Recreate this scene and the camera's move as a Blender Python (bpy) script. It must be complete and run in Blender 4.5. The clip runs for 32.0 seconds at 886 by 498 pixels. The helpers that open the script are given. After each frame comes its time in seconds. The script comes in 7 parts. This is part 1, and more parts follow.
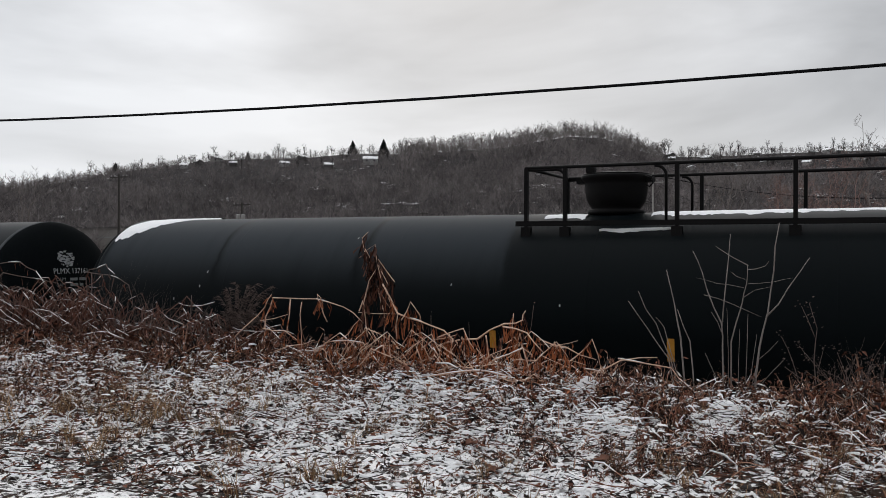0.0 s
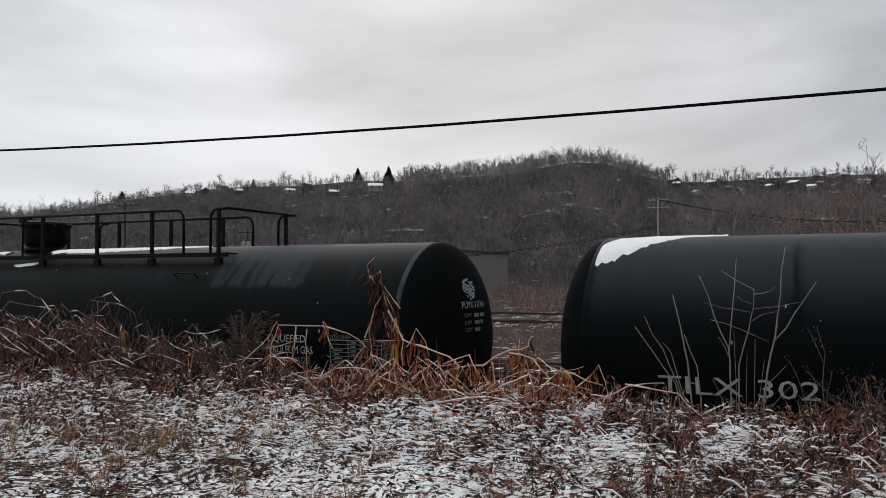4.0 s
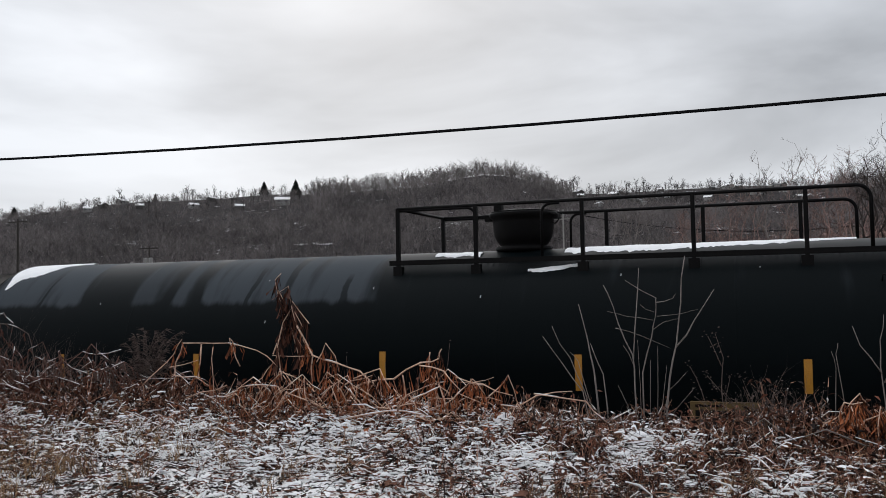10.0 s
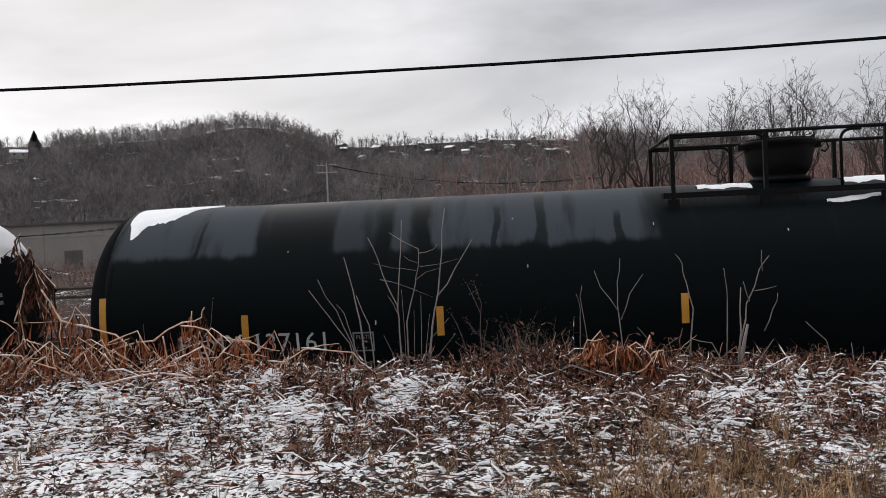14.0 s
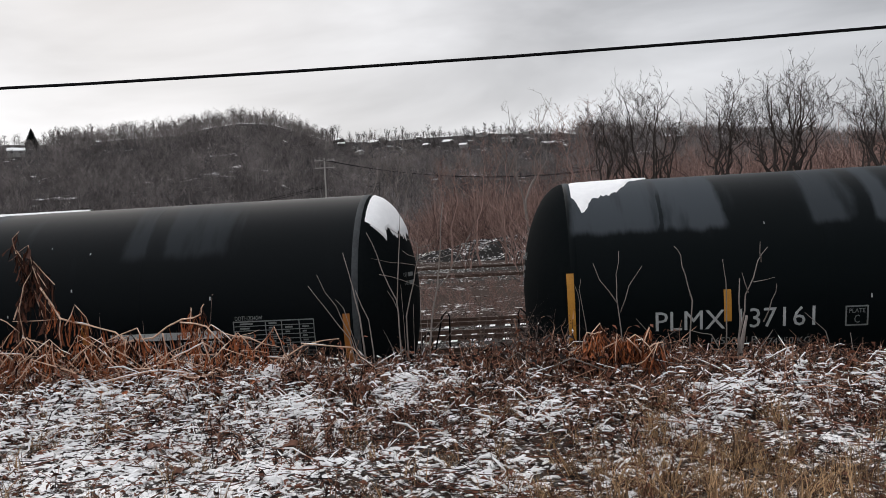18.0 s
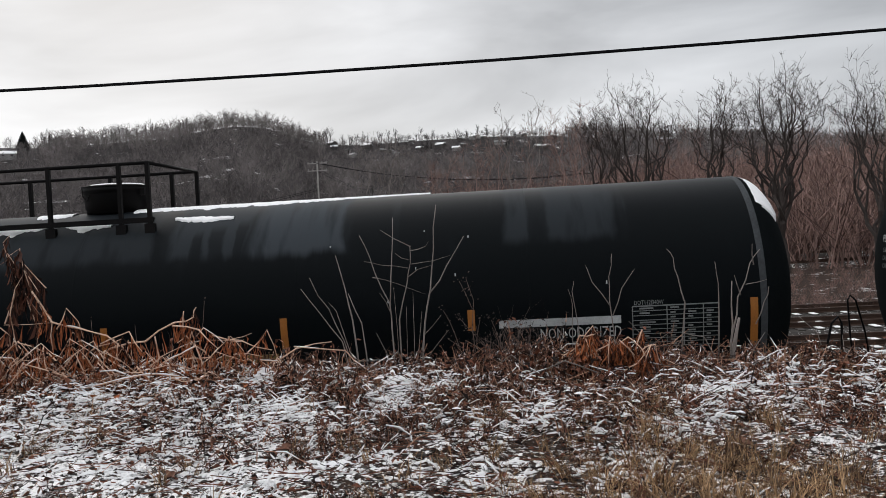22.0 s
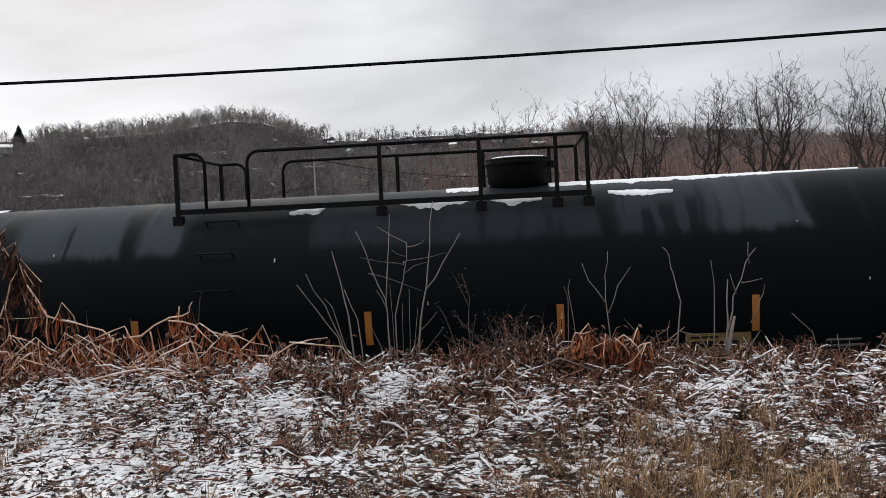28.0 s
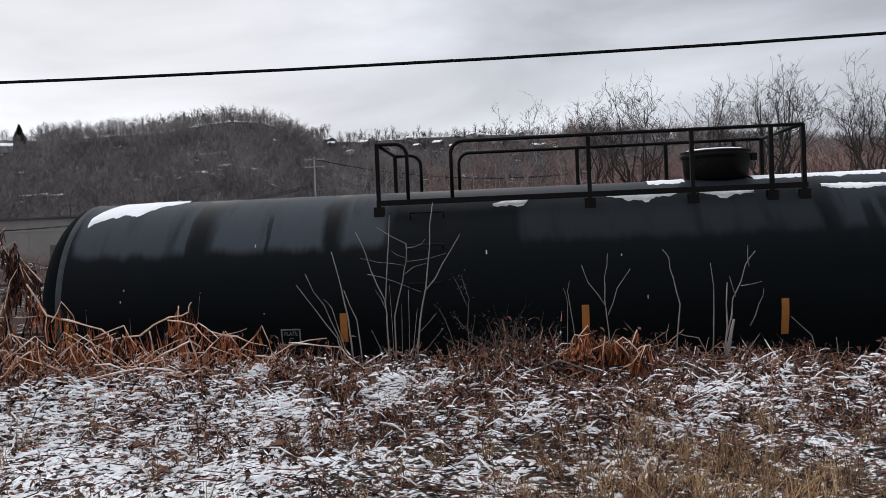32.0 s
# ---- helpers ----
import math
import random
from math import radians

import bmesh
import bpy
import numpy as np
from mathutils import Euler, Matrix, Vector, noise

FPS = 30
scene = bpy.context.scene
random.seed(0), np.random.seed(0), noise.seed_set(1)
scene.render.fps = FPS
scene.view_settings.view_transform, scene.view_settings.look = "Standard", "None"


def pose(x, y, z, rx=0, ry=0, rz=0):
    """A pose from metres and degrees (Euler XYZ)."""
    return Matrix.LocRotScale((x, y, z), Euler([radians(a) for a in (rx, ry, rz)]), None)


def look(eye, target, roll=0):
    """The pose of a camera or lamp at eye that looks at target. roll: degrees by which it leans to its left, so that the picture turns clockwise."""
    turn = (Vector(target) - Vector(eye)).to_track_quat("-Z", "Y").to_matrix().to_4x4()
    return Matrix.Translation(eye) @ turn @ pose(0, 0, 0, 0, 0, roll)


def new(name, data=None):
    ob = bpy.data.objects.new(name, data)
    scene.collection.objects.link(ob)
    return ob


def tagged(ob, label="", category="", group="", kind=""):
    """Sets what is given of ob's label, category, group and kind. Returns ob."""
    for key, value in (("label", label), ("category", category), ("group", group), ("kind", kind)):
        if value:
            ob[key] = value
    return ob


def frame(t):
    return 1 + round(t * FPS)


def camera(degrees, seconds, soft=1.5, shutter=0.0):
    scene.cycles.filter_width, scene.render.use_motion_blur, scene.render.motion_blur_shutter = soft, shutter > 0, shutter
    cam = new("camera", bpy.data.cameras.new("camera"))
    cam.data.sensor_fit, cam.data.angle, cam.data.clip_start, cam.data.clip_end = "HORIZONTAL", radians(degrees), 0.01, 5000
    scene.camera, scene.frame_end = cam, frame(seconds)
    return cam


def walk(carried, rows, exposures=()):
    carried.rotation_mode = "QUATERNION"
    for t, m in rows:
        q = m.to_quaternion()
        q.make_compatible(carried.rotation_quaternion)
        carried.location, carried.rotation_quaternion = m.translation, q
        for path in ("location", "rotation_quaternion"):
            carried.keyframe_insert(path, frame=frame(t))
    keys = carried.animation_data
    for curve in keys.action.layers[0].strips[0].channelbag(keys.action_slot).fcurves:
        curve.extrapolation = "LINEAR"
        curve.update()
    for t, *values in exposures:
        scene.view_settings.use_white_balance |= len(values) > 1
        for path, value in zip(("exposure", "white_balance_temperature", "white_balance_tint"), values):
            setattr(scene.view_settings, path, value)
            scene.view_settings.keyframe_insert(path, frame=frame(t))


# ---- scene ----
SECONDS = 32.0
EYE = Vector((0.0, 0.0, 3.45))  # the top of the rails is z = 0
cam = camera(53.44, SECONDS, soft=0.7)
CAM = [  # seconds, heading, pitch, roll in degrees
    (0.0, 25.86, 0.21, -0.27), (0.5, 26.45, 0.66, -0.06), (1.0, 26.87, 1.18, 0.24), (1.5, 26.89, 1.46, 0.23),
    (2.0, 26.79, 1.69, 0.15), (2.5, 26.6, 1.82, 0.06), (4.5, 25.75, 2.02, 0.1), (5.0, 21.74, 2.22, 0.71),
    (5.5, 21.19, 1.99, 0.64), (6.0, 21.42, 1.75, 0.6), (6.5, 21.21, 1.52, 0.68), (7.0, 21.11, 1.51, 0.65),
    (7.5, 20.95, 1.62, 0.64), (8.0, 20.92, 1.75, 0.6), (8.5, 20.93, 1.87, 0.64), (9.0, 20.81, 2.05, 0.68),
    (9.5, 20.74, 2.29, 0.75), (10.0, 20.33, 2.71, 1.05), (10.5, 14.06, 4.84, 2.7), (11.0, 11.79, 3.82, 2.72),
    (11.5, 10.08, 3.78, 2.71), (12.0, 5.0, 2.9, 2.87), (12.5, 3.04, 1.97, 2.61), (13.0, 3.64, 1.59, 2.39),
    (13.5, 4.47, 0.45, 2.3), (14.0, 5.12, -0.78, 2.49), (14.5, 5.28, -1.17, 2.63), (16.5, 5.21, -1.28, 2.93),
    (17.0, 5.06, -1.27, 3.01), (17.5, 4.93, -1.22, 3.06), (18.0, 5.03, -1.16, 3.05), (18.5, 4.93, -1.18, 3.09),
    (19.0, 4.81, -1.16, 3.15), (19.5, 4.76, -1.15, 3.18), (20.0, 4.72, -1.13, 3.18), (20.5, 4.64, -1.06, 3.15),
    (21.0, 4.63, -1.04, 3.13), (21.5, 4.58, -1.0, 3.11), (22.0, 4.57, -1.0, 3.12), (22.5, 4.44, -0.99, 3.17),
    (23.0, 4.39, -0.94, 3.12), (23.5, 4.37, -0.94, 3.04), (24.0, 4.36, -0.99, 3.07), (24.5, 4.45, -1.0, 3.02),
    (25.0, 4.58, -0.97, 2.99), (25.5, 4.65, -1.02, 2.91), (27.5, 4.6, -1.16, 2.67), (28.0, 4.34, -1.23, 2.73),
    (28.5, 4.84, -1.12, 2.67), (29.0, 4.73, -1.12, 2.67), (29.5, 4.71, -1.15, 2.64), (30.0, 4.64, -1.19, 2.66),
    (30.5, 4.58, -1.23, 2.65), (31.0, 4.52, -1.22, 2.66), (31.5, 4.4, -1.14, 2.53), (32.0, 4.33, -1.15, 2.4),
]
TRAVEL = (0.0275, -0.1361, 0.2386, -0.4561, -7.1262, 24.0630, 4.8109)  # the train's way along the track, highest power first
walk(cam, [(t, pose(EYE.x, EYE.y, EYE.z, 90 + p, r, h)) for t, h, p, r in CAM], [
    (0, -0.19, 6480, 10), (4.5, -0.26, 6440, 10), (5.5, -0.22, 6430, 10), (7, -0.14, 6420, 10), (9, -0.13, 6330, 10), (11, -0.10, 6330, 10), (13, 0.05, 6470, 10), (14, 0.05, 6540, 12), (19, 0.05, 6570, 11),
    (23, 0.04, 6480, 10), (24, 0.04, 6310, 10), (25, 0.04, 6130, 10), (25.5, 0.04, 6130, 10), (28, 0.05, 6470, 11), (30, 0.05, 6420, 11), (31, 0.05, 6320, 11), (32, 0.05, 6240, 12)])

# ---- light: an even overcast sky ----
world = bpy.data.worlds.new("overcast_sky")
scene.world = world
world.use_nodes = True
wt = world.node_tree
wt.nodes.clear()
w_out = wt.nodes.new("ShaderNodeOutputWorld")
w_bg = wt.nodes.new("ShaderNodeBackground")
w_sky = wt.nodes.new("ShaderNodeTexSky")
w_sky.sky_type = "NISHITA"
w_sky.sun_disc = False
w_sky.sun_elevation = radians(32)
w_sky.sun_rotation = radians(-25)
w_sky.dust_density = 4.0
w_scale = wt.nodes.new("ShaderNodeMix")
w_scale.data_type = "RGBA"
w_scale.inputs["Factor"].default_value = 0.994
w_tex = wt.nodes.new("ShaderNodeTexCoord")
w_map = wt.nodes.new("ShaderNodeMapping")
w_map.inputs["Scale"].default_value = (1.0, 1.0, 3.6)
w_map.inputs["Rotation"].default_value = (radians(7), radians(-5), radians(20))
w_noise = wt.nodes.new("ShaderNodeTexNoise")
w_noise.inputs["Scale"].default_value = 2.1
w_noise.inputs["Detail"].default_value = 5.0
w_noise.inputs["Roughness"].default_value = 0.5
w_noise.inputs["Distortion"].default_value = 0.35
w_ramp = wt.nodes.new("ShaderNodeValToRGB")
w_ramp.color_ramp.interpolation = "LINEAR"
w_ramp.color_ramp.elements[0].position = 0.25
w_ramp.color_ramp.elements[0].color = (0.325, 0.342, 0.366, 1)
w_ramp.color_ramp.elements[1].position = 0.80
w_ramp.color_ramp.elements[1].color = (0.915, 0.943, 0.985, 1)
wt.links.new(w_tex.outputs["Generated"], w_map.inputs["Vector"])
wt.links.new(w_map.outputs["Vector"], w_noise.inputs["Vector"])
w_sep = wt.nodes.new("ShaderNodeSeparateXYZ")
w_side = wt.nodes.new("ShaderNodeMath")
w_side.operation = "MULTIPLY_ADD"
w_side.inputs[1].default_value = -0.30  # brighter towards the hidden sun
wt.links.new(w_tex.outputs["Generated"], w_sep.inputs[0])
wt.links.new(w_sep.outputs["X"], w_side.inputs[0])
wt.links.new(w_noise.outputs["Fac"], w_side.inputs[2])
wt.links.new(w_side.outputs[0], w_ramp.inputs["Fac"])
wt.links.new(w_sky.outputs["Color"], w_scale.inputs["A"])
wt.links.new(w_ramp.outputs["Color"], w_scale.inputs["B"])
wt.links.new(w_scale.outputs["Result"], w_bg.inputs["Color"])
w_zenith = wt.nodes.new("ShaderNodeMapRange")  # an overcast sky grows brighter towards the zenith
w_zenith.interpolation_type = "SMOOTHSTEP"
w_zenith.inputs["From Min"].default_value, w_zenith.inputs["From Max"].default_value = 0.36, 1.0
w_zenith.inputs["To Min"].default_value, w_zenith.inputs["To Max"].default_value = 1.0, 2.25
wt.links.new(w_sep.outputs["Z"], w_zenith.inputs["Value"])
wt.links.new(w_zenith.outputs[0], w_bg.inputs["Strength"])
wt.links.new(w_bg.outputs["Background"], w_out.inputs["Surface"])
sun_data = bpy.data.lights.new("sun", "SUN")
sun_data.energy, sun_data.angle, sun_data.color = 0.6, radians(60), (1.0, 0.97, 0.93)
sun = new("sun", sun_data)
sun.matrix_world = look((-21, 45, 31), (0, 0, 0), 0)
scene.view_settings.exposure = 0.0


# ---- materials ----
def material(name, colour, rough=0.7, metal=0.0, second=None, scale=4.0, amount=0.5, fine=40.0, bump=0.2, bump_size=0.01, spec=0.5, per_piece=0.0):
    """Two colours mixed by noise at two scales, with fine relief."""
    m = bpy.data.materials.new(name)
    m.use_nodes = True
    t = m.node_tree
    b = t.nodes["Principled BSDF"]
    b.inputs["Roughness"].default_value = rough
    b.inputs["Metallic"].default_value = metal
    b.inputs["Specular IOR Level"].default_value = spec
    second = second or tuple(c * 0.6 for c in colour)
    co = t.nodes.new("ShaderNodeTexCoord")
    big = t.nodes.new("ShaderNodeTexNoise")
    big.inputs["Scale"].default_value, big.inputs["Detail"].default_value = scale, 4
    small = t.nodes.new("ShaderNodeTexNoise")
    small.inputs["Scale"].default_value, small.inputs["Detail"].default_value = fine, 3
    add = t.nodes.new("ShaderNodeMath")
    add.operation = "MULTIPLY_ADD"
    add.inputs[1].default_value = 0.5
    half = t.nodes.new("ShaderNodeMath")
    half.operation = "MULTIPLY"
    half.inputs[1].default_value = 0.5
    ramp = t.nodes.new("ShaderNodeValToRGB")
    ramp.color_ramp.elements[0].position, ramp.color_ramp.elements[1].position = 0.5 - 0.3 * amount, 0.5 + 0.3 * amount
    ramp.color_ramp.elements[0].color, ramp.color_ramp.elements[1].color = (*second, 1), (*colour, 1)
    t.links.new(co.outputs["Object"], big.inputs["Vector"])
    t.links.new(co.outputs["Object"], small.inputs["Vector"])
    t.links.new(small.outputs["Fac"], half.inputs[0])
    t.links.new(big.outputs["Fac"], add.inputs[0])
    t.links.new(half.outputs[0], add.inputs[2])
    last = add.outputs[0]
    if per_piece:
        geo = t.nodes.new("ShaderNodeNewGeometry")
        jitter = t.nodes.new("ShaderNodeMath")
        jitter.operation = "MULTIPLY_ADD"
        jitter.inputs[1].default_value = per_piece
        mid = t.nodes.new("ShaderNodeMath")
        mid.operation = "SUBTRACT"
        mid.inputs[1].default_value = 0.5 * per_piece
        t.links.new(geo.outputs["Random Per Island"], jitter.inputs[0])
        t.links.new(last, jitter.inputs[2])
        t.links.new(jitter.outputs[0], mid.inputs[0])
        last = mid.outputs[0]
    t.links.new(last, ramp.inputs["Fac"])
    t.links.new(ramp.outputs["Color"], b.inputs["Base Color"])
    if bump:
        bp = t.nodes.new("ShaderNodeBump")
        bp.inputs["Strength"].default_value, bp.inputs["Distance"].default_value = bump, bump_size
        t.links.new(small.outputs["Fac"], bp.inputs["Height"])
        t.links.new(bp.outputs["Normal"], b.inputs["Normal"])
    return m


def snow_ground(name, dirt, dirt2, cover, patch, fine, drift=(), mottle=1.3, grit=55, lump=0.02):
    """Earth and gravel with thin snow lying in broken patches on it."""
    m = material(name, dirt, 0.9, 0, dirt2, mottle, 0.8, grit, 0.6, lump, 0.04)
    t = m.node_tree
    b = t.nodes["Principled BSDF"]
    base = b.inputs["Base Color"].links[0].from_socket
    co = t.nodes.new("ShaderNodeTexCoord")
    a = t.nodes.new("ShaderNodeTexNoise")
    a.inputs["Scale"].default_value, a.inputs["Detail"].default_value, a.inputs["Roughness"].default_value = patch, 6, 0.65
    c = t.nodes.new("ShaderNodeTexNoise")
    c.inputs["Scale"].default_value, c.inputs["Detail"].default_value, c.inputs["Roughness"].default_value = fine, 8, 0.76
    s = t.nodes.new("ShaderNodeMath")
    s.operation = "MULTIPLY_ADD"
    s.inputs[1].default_value = 2.0
    fit = t.nodes.new("ShaderNodeMath")
    fit.operation = "MULTIPLY"
    fit.inputs[1].default_value = 0.3667
    t.links.new(s.outputs[0], fit.inputs[0])
    t.links.new(co.outputs["Object"], a.inputs["Vector"])
    t.links.new(co.outputs["Object"], c.inputs["Vector"])
    t.links.new(c.outputs["Fac"], s.inputs[0])
    t.links.new(a.outputs["Fac"], s.inputs[2])
    r = t.nodes.new("ShaderNodeValToRGB")
    mid = 0.55 - (cover - 0.5) * 0.28
    r.color_ramp.elements[0].position, r.color_ramp.elements[1].position = mid - 0.014, mid + 0.014
    mix = t.nodes.new("ShaderNodeMix")
    mix.data_type = "RGBA"
    mix.inputs["B"].default_value = (0.91, 0.885, 0.87, 1)
    last = fit.outputs[0]
    for dx, dy, reach, extent in drift:  # where more, or less, snow has gathered
        far = t.nodes.new("ShaderNodeVectorMath")
        far.operation = "DISTANCE"
        far.inputs[1].default_value = (dx, dy, 1.9)
        near = t.nodes.new("ShaderNodeMapRange")
        near.interpolation_type = "SMOOTHSTEP"
        near.inputs["From Max"].default_value = reach
        near.inputs["To Min"].default_value, near.inputs["To Max"].default_value = extent, 0.0
        more = t.nodes.new("ShaderNodeMath")
        t.links.new(co.outputs["Object"], far.inputs[0])
        t.links.new(far.outputs["Value"], near.inputs["Value"])
        t.links.new(near.outputs[0], more.inputs[0])
        t.links.new(last, more.inputs[1])
        last = more.outputs[0]
    t.links.new(last, r.inputs["Fac"])
    t.links.new(r.outputs["Color"], mix.inputs["Factor"])
    t.links.new(base, mix.inputs["A"])
    t.links.new(mix.outputs["Result"], b.inputs["Base Color"])
    thick = t.nodes.new("ShaderNodeBump")  # the snow lies a little proud of the earth
    thick.inputs["Strength"].default_value, thick.inputs["Distance"].default_value = 0.8, 0.25 / fine
    t.links.new(r.outputs["Color"], thick.inputs["Height"])
    t.links.new(b.inputs["Normal"].links[0].from_socket, thick.inputs["Normal"])
    t.links.new(thick.outputs["Normal"], b.inputs["Normal"])
    return m


def tank_paint(name, seed, fields, streaks, base, low, top, run=0.35, drip=0.32):
    """Old black tank paint. fields: stretches along the tank (metres) where its upper flank is paler: dry, dull paint,
    and sky sheen put in as colour; wet and black elsewhere.
    streaks: (place, half width, upper end) of single dark runs down the dry paint."""
    m = bpy.data.materials.new(name)
    m.use_nodes = True
    t = m.node_tree
    b = t.nodes["Principled BSDF"]
    co = t.nodes.new("ShaderNodeTexCoord")
    sep = t.nodes.new("ShaderNodeSeparateXYZ")
    mp = t.nodes.new("ShaderNodeMapping")
    mp.inputs["Location"].default_value = (seed * 7.3, seed * 3.1, 0)
    mp.inputs["Scale"].default_value = (2.2, 0.6, 1.3)
    wob = t.nodes.new("ShaderNodeTexNoise")
    wob.inputs["Scale"].default_value, wob.inputs["Detail"].default_value = 1.0, 4
    shift = t.nodes.new("ShaderNodeMath")
    shift.operation = "MULTIPLY_ADD"
    shift.inputs[1].default_value = 0.34
    along = t.nodes.new("ShaderNodeMapRange")
    along.inputs["From Min"].default_value, along.inputs["From Max"].default_value = -9.33, 9.67
    ramp = t.nodes.new("ShaderNodeValToRGB")
    stops = [(-9.4, 0.0)]
    for x0, x1, v in fields:
        stops += [(x0 - 0.02, 0.0), (x0 + 0.04, v), (x1 - 0.04, v), (x1 + 0.02, 0.0)]
    els = ramp.color_ramp.elements
    els[0].position, els[0].color = 0.0, (0, 0, 0, 1)
    els[1].position, els[1].color = 1.0, (0, 0, 0, 1)
    for x, v in stops[1:]:
        e = els.new((x + 9.5) / 19.0)
        e.color = (v, v, v, 1)
    mp2 = t.nodes.new("ShaderNodeMapping")
    mp2.inputs["Location"].default_value = (seed * 2.3, 0, seed)
    mp2.inputs["Scale"].default_value = (2.6, 0.0, 0.3)
    runs = t.nodes.new("ShaderNodeTexNoise")
    runs.inputs["Scale"].default_value, runs.inputs["Detail"].default_value, runs.inputs["Roughness"].default_value = 1.0, 6, 0.6
    up = t.nodes.new("ShaderNodeMath")
    up.operation = "MULTIPLY_ADD"
    up.inputs[1].default_value = drip
    high = t.nodes.new("ShaderNodeMapRange")
    high.interpolation_type = "SMOOTHSTEP"
    high.inputs["From Min"].default_value, high.inputs["From Max"].default_value = low, top
    # share of the pale field colour: dry paint and painted sheen alike
    dry = t.nodes.new("ShaderNodeMath")
    dry.operation = "MULTIPLY"
    grain = t.nodes.new("ShaderNodeTexNoise")
    grain.inputs["Scale"].default_value, grain.inputs["Detail"].default_value = 5.0, 6
    rough = t.nodes.new("ShaderNodeMapRange")
    rough.inputs["To Min"].default_value, rough.inputs["To Max"].default_value = 0.42, 0.6
    col = t.nodes.new("ShaderNodeMix")
    col.data_type = "RGBA"
    col.inputs["A"].default_value, col.inputs["B"].default_value = (*base, 1), (0.045, 0.052, 0.059, 1)
    t.links.new(co.outputs["Object"], sep.inputs[0])
    t.links.new(co.outputs["Object"], mp.inputs["Vector"])
    t.links.new(co.outputs["Object"], mp2.inputs["Vector"])
    t.links.new(co.outputs["Object"], grain.inputs["Vector"])
    t.links.new(mp.outputs[0], wob.inputs["Vector"])
    t.links.new(wob.outputs["Fac"], shift.inputs[0])
    t.links.new(sep.outputs["X"], shift.inputs[2])
    t.links.new(shift.outputs[0], along.inputs["Value"])
    t.links.new(along.outputs[0], ramp.inputs["Fac"])
    t.links.new(mp2.outputs[0], runs.inputs["Vector"])
    t.links.new(runs.outputs["Fac"], up.inputs[0])
    t.links.new(sep.outputs["Z"], up.inputs[2])
    t.links.new(up.outputs[0], high.inputs["Value"])
    t.links.new(ramp.outputs["Color"], dry.inputs[0])
    t.links.new(high.outputs[0], dry.inputs[1])
    mp3 = t.nodes.new("ShaderNodeMapping")  # fine wet runs, and faint pale streaks towards the top of the flank
    mp3.inputs["Location"].default_value = (seed * 5.1, 0, seed * 1.7)
    mp3.inputs["Scale"].default_value = (3.4, 0.0, 0.8)
    lines = t.nodes.new("ShaderNodeTexNoise")
    lines.inputs["Scale"].default_value, lines.inputs["Detail"].default_value = 1.0, 4
    wet = t.nodes.new("ShaderNodeMapRange")
    wet.interpolation_type = "SMOOTHSTEP"
    wet.inputs["From Min"].default_value, wet.inputs["From Max"].default_value = 0.30, 0.50
    wet.inputs["To Min"].default_value = run
    pale = t.nodes.new("ShaderNodeMapRange")
    pale.interpolation_type = "SMOOTHSTEP"
    pale.inputs["From Min"].default_value, pale.inputs["From Max"].default_value = 0.56, 0.80
    pale.inputs["To Max"].default_value = 0.28
    shoulder = t.nodes.new("ShaderNodeMapRange")
    shoulder.interpolation_type = "SMOOTHSTEP"
    shoulder.inputs["From Min"].default_value, shoulder.inputs["From Max"].default_value = 2.9, 3.7
    cut = t.nodes.new("ShaderNodeMath")
    cut.operation = "MULTIPLY"
    faint = t.nodes.new("ShaderNodeMath")
    faint.operation = "MULTIPLY"
    both = t.nodes.new("ShaderNodeMath")
    both.operation = "MAXIMUM"
    t.links.new(co.outputs["Object"], mp3.inputs["Vector"])
    t.links.new(mp3.outputs[0], lines.inputs["Vector"])
    t.links.new(lines.outputs["Fac"], wet.inputs["Value"])
    t.links.new(lines.outputs["Fac"], pale.inputs["Value"])
    t.links.new(sep.outputs["Z"], shoulder.inputs["Value"])
    t.links.new(dry.outputs[0], cut.inputs[0])
    t.links.new(wet.outputs[0], cut.inputs[1])
    t.links.new(pale.outputs[0], faint.inputs[0])
    t.links.new(shoulder.outputs[0], faint.inputs[1])
    t.links.new(cut.outputs[0], both.inputs[0])
    t.links.new(faint.outputs[0], both.inputs[1])
    dry = both
    for place, half, end in streaks:
        near = t.nodes.new("ShaderNodeMath")
        near.operation = "SUBTRACT"
        near.inputs[1].default_value = place + 0.17
        off = t.nodes.new("ShaderNodeMath")
        off.operation = "ABSOLUTE"
        side = t.nodes.new("ShaderNodeMapRange")
        side.interpolation_type = "SMOOTHSTEP"
        side.inputs["From Min"].default_value, side.inputs["From Max"].default_value = 0.7 * half, 1.25 * half
        side.inputs["To Min"].default_value, side.inputs["To Max"].default_value = 1.0, 0.0
        below = t.nodes.new("ShaderNodeMapRange")
        below.inputs["From Min"].default_value, below.inputs["From Max"].default_value = end, end + 0.11
        below.inputs["To Min"].default_value, below.inputs["To Max"].default_value = 0.78, 0.0
        spot = t.nodes.new("ShaderNodeMath")
        spot.operation = "MULTIPLY"
        rest = t.nodes.new("ShaderNodeMath")
        rest.operation = "SUBTRACT"
        rest.inputs[0].default_value = 1.0
        left = t.nodes.new("ShaderNodeMath")
        left.operation = "MULTIPLY"
        t.links.new(shift.outputs[0], near.inputs[0])
        t.links.new(sep.outputs["Z"], below.inputs["Value"])
        t.links.new(near.outputs[0], off.inputs[0])
        t.links.new(off.outputs[0], side.inputs["Value"])
        t.links.new(side.outputs[0], spot.inputs[0])
        t.links.new(below.outputs[0], spot.inputs[1])
        t.links.new(spot.outputs[0], rest.inputs[1])
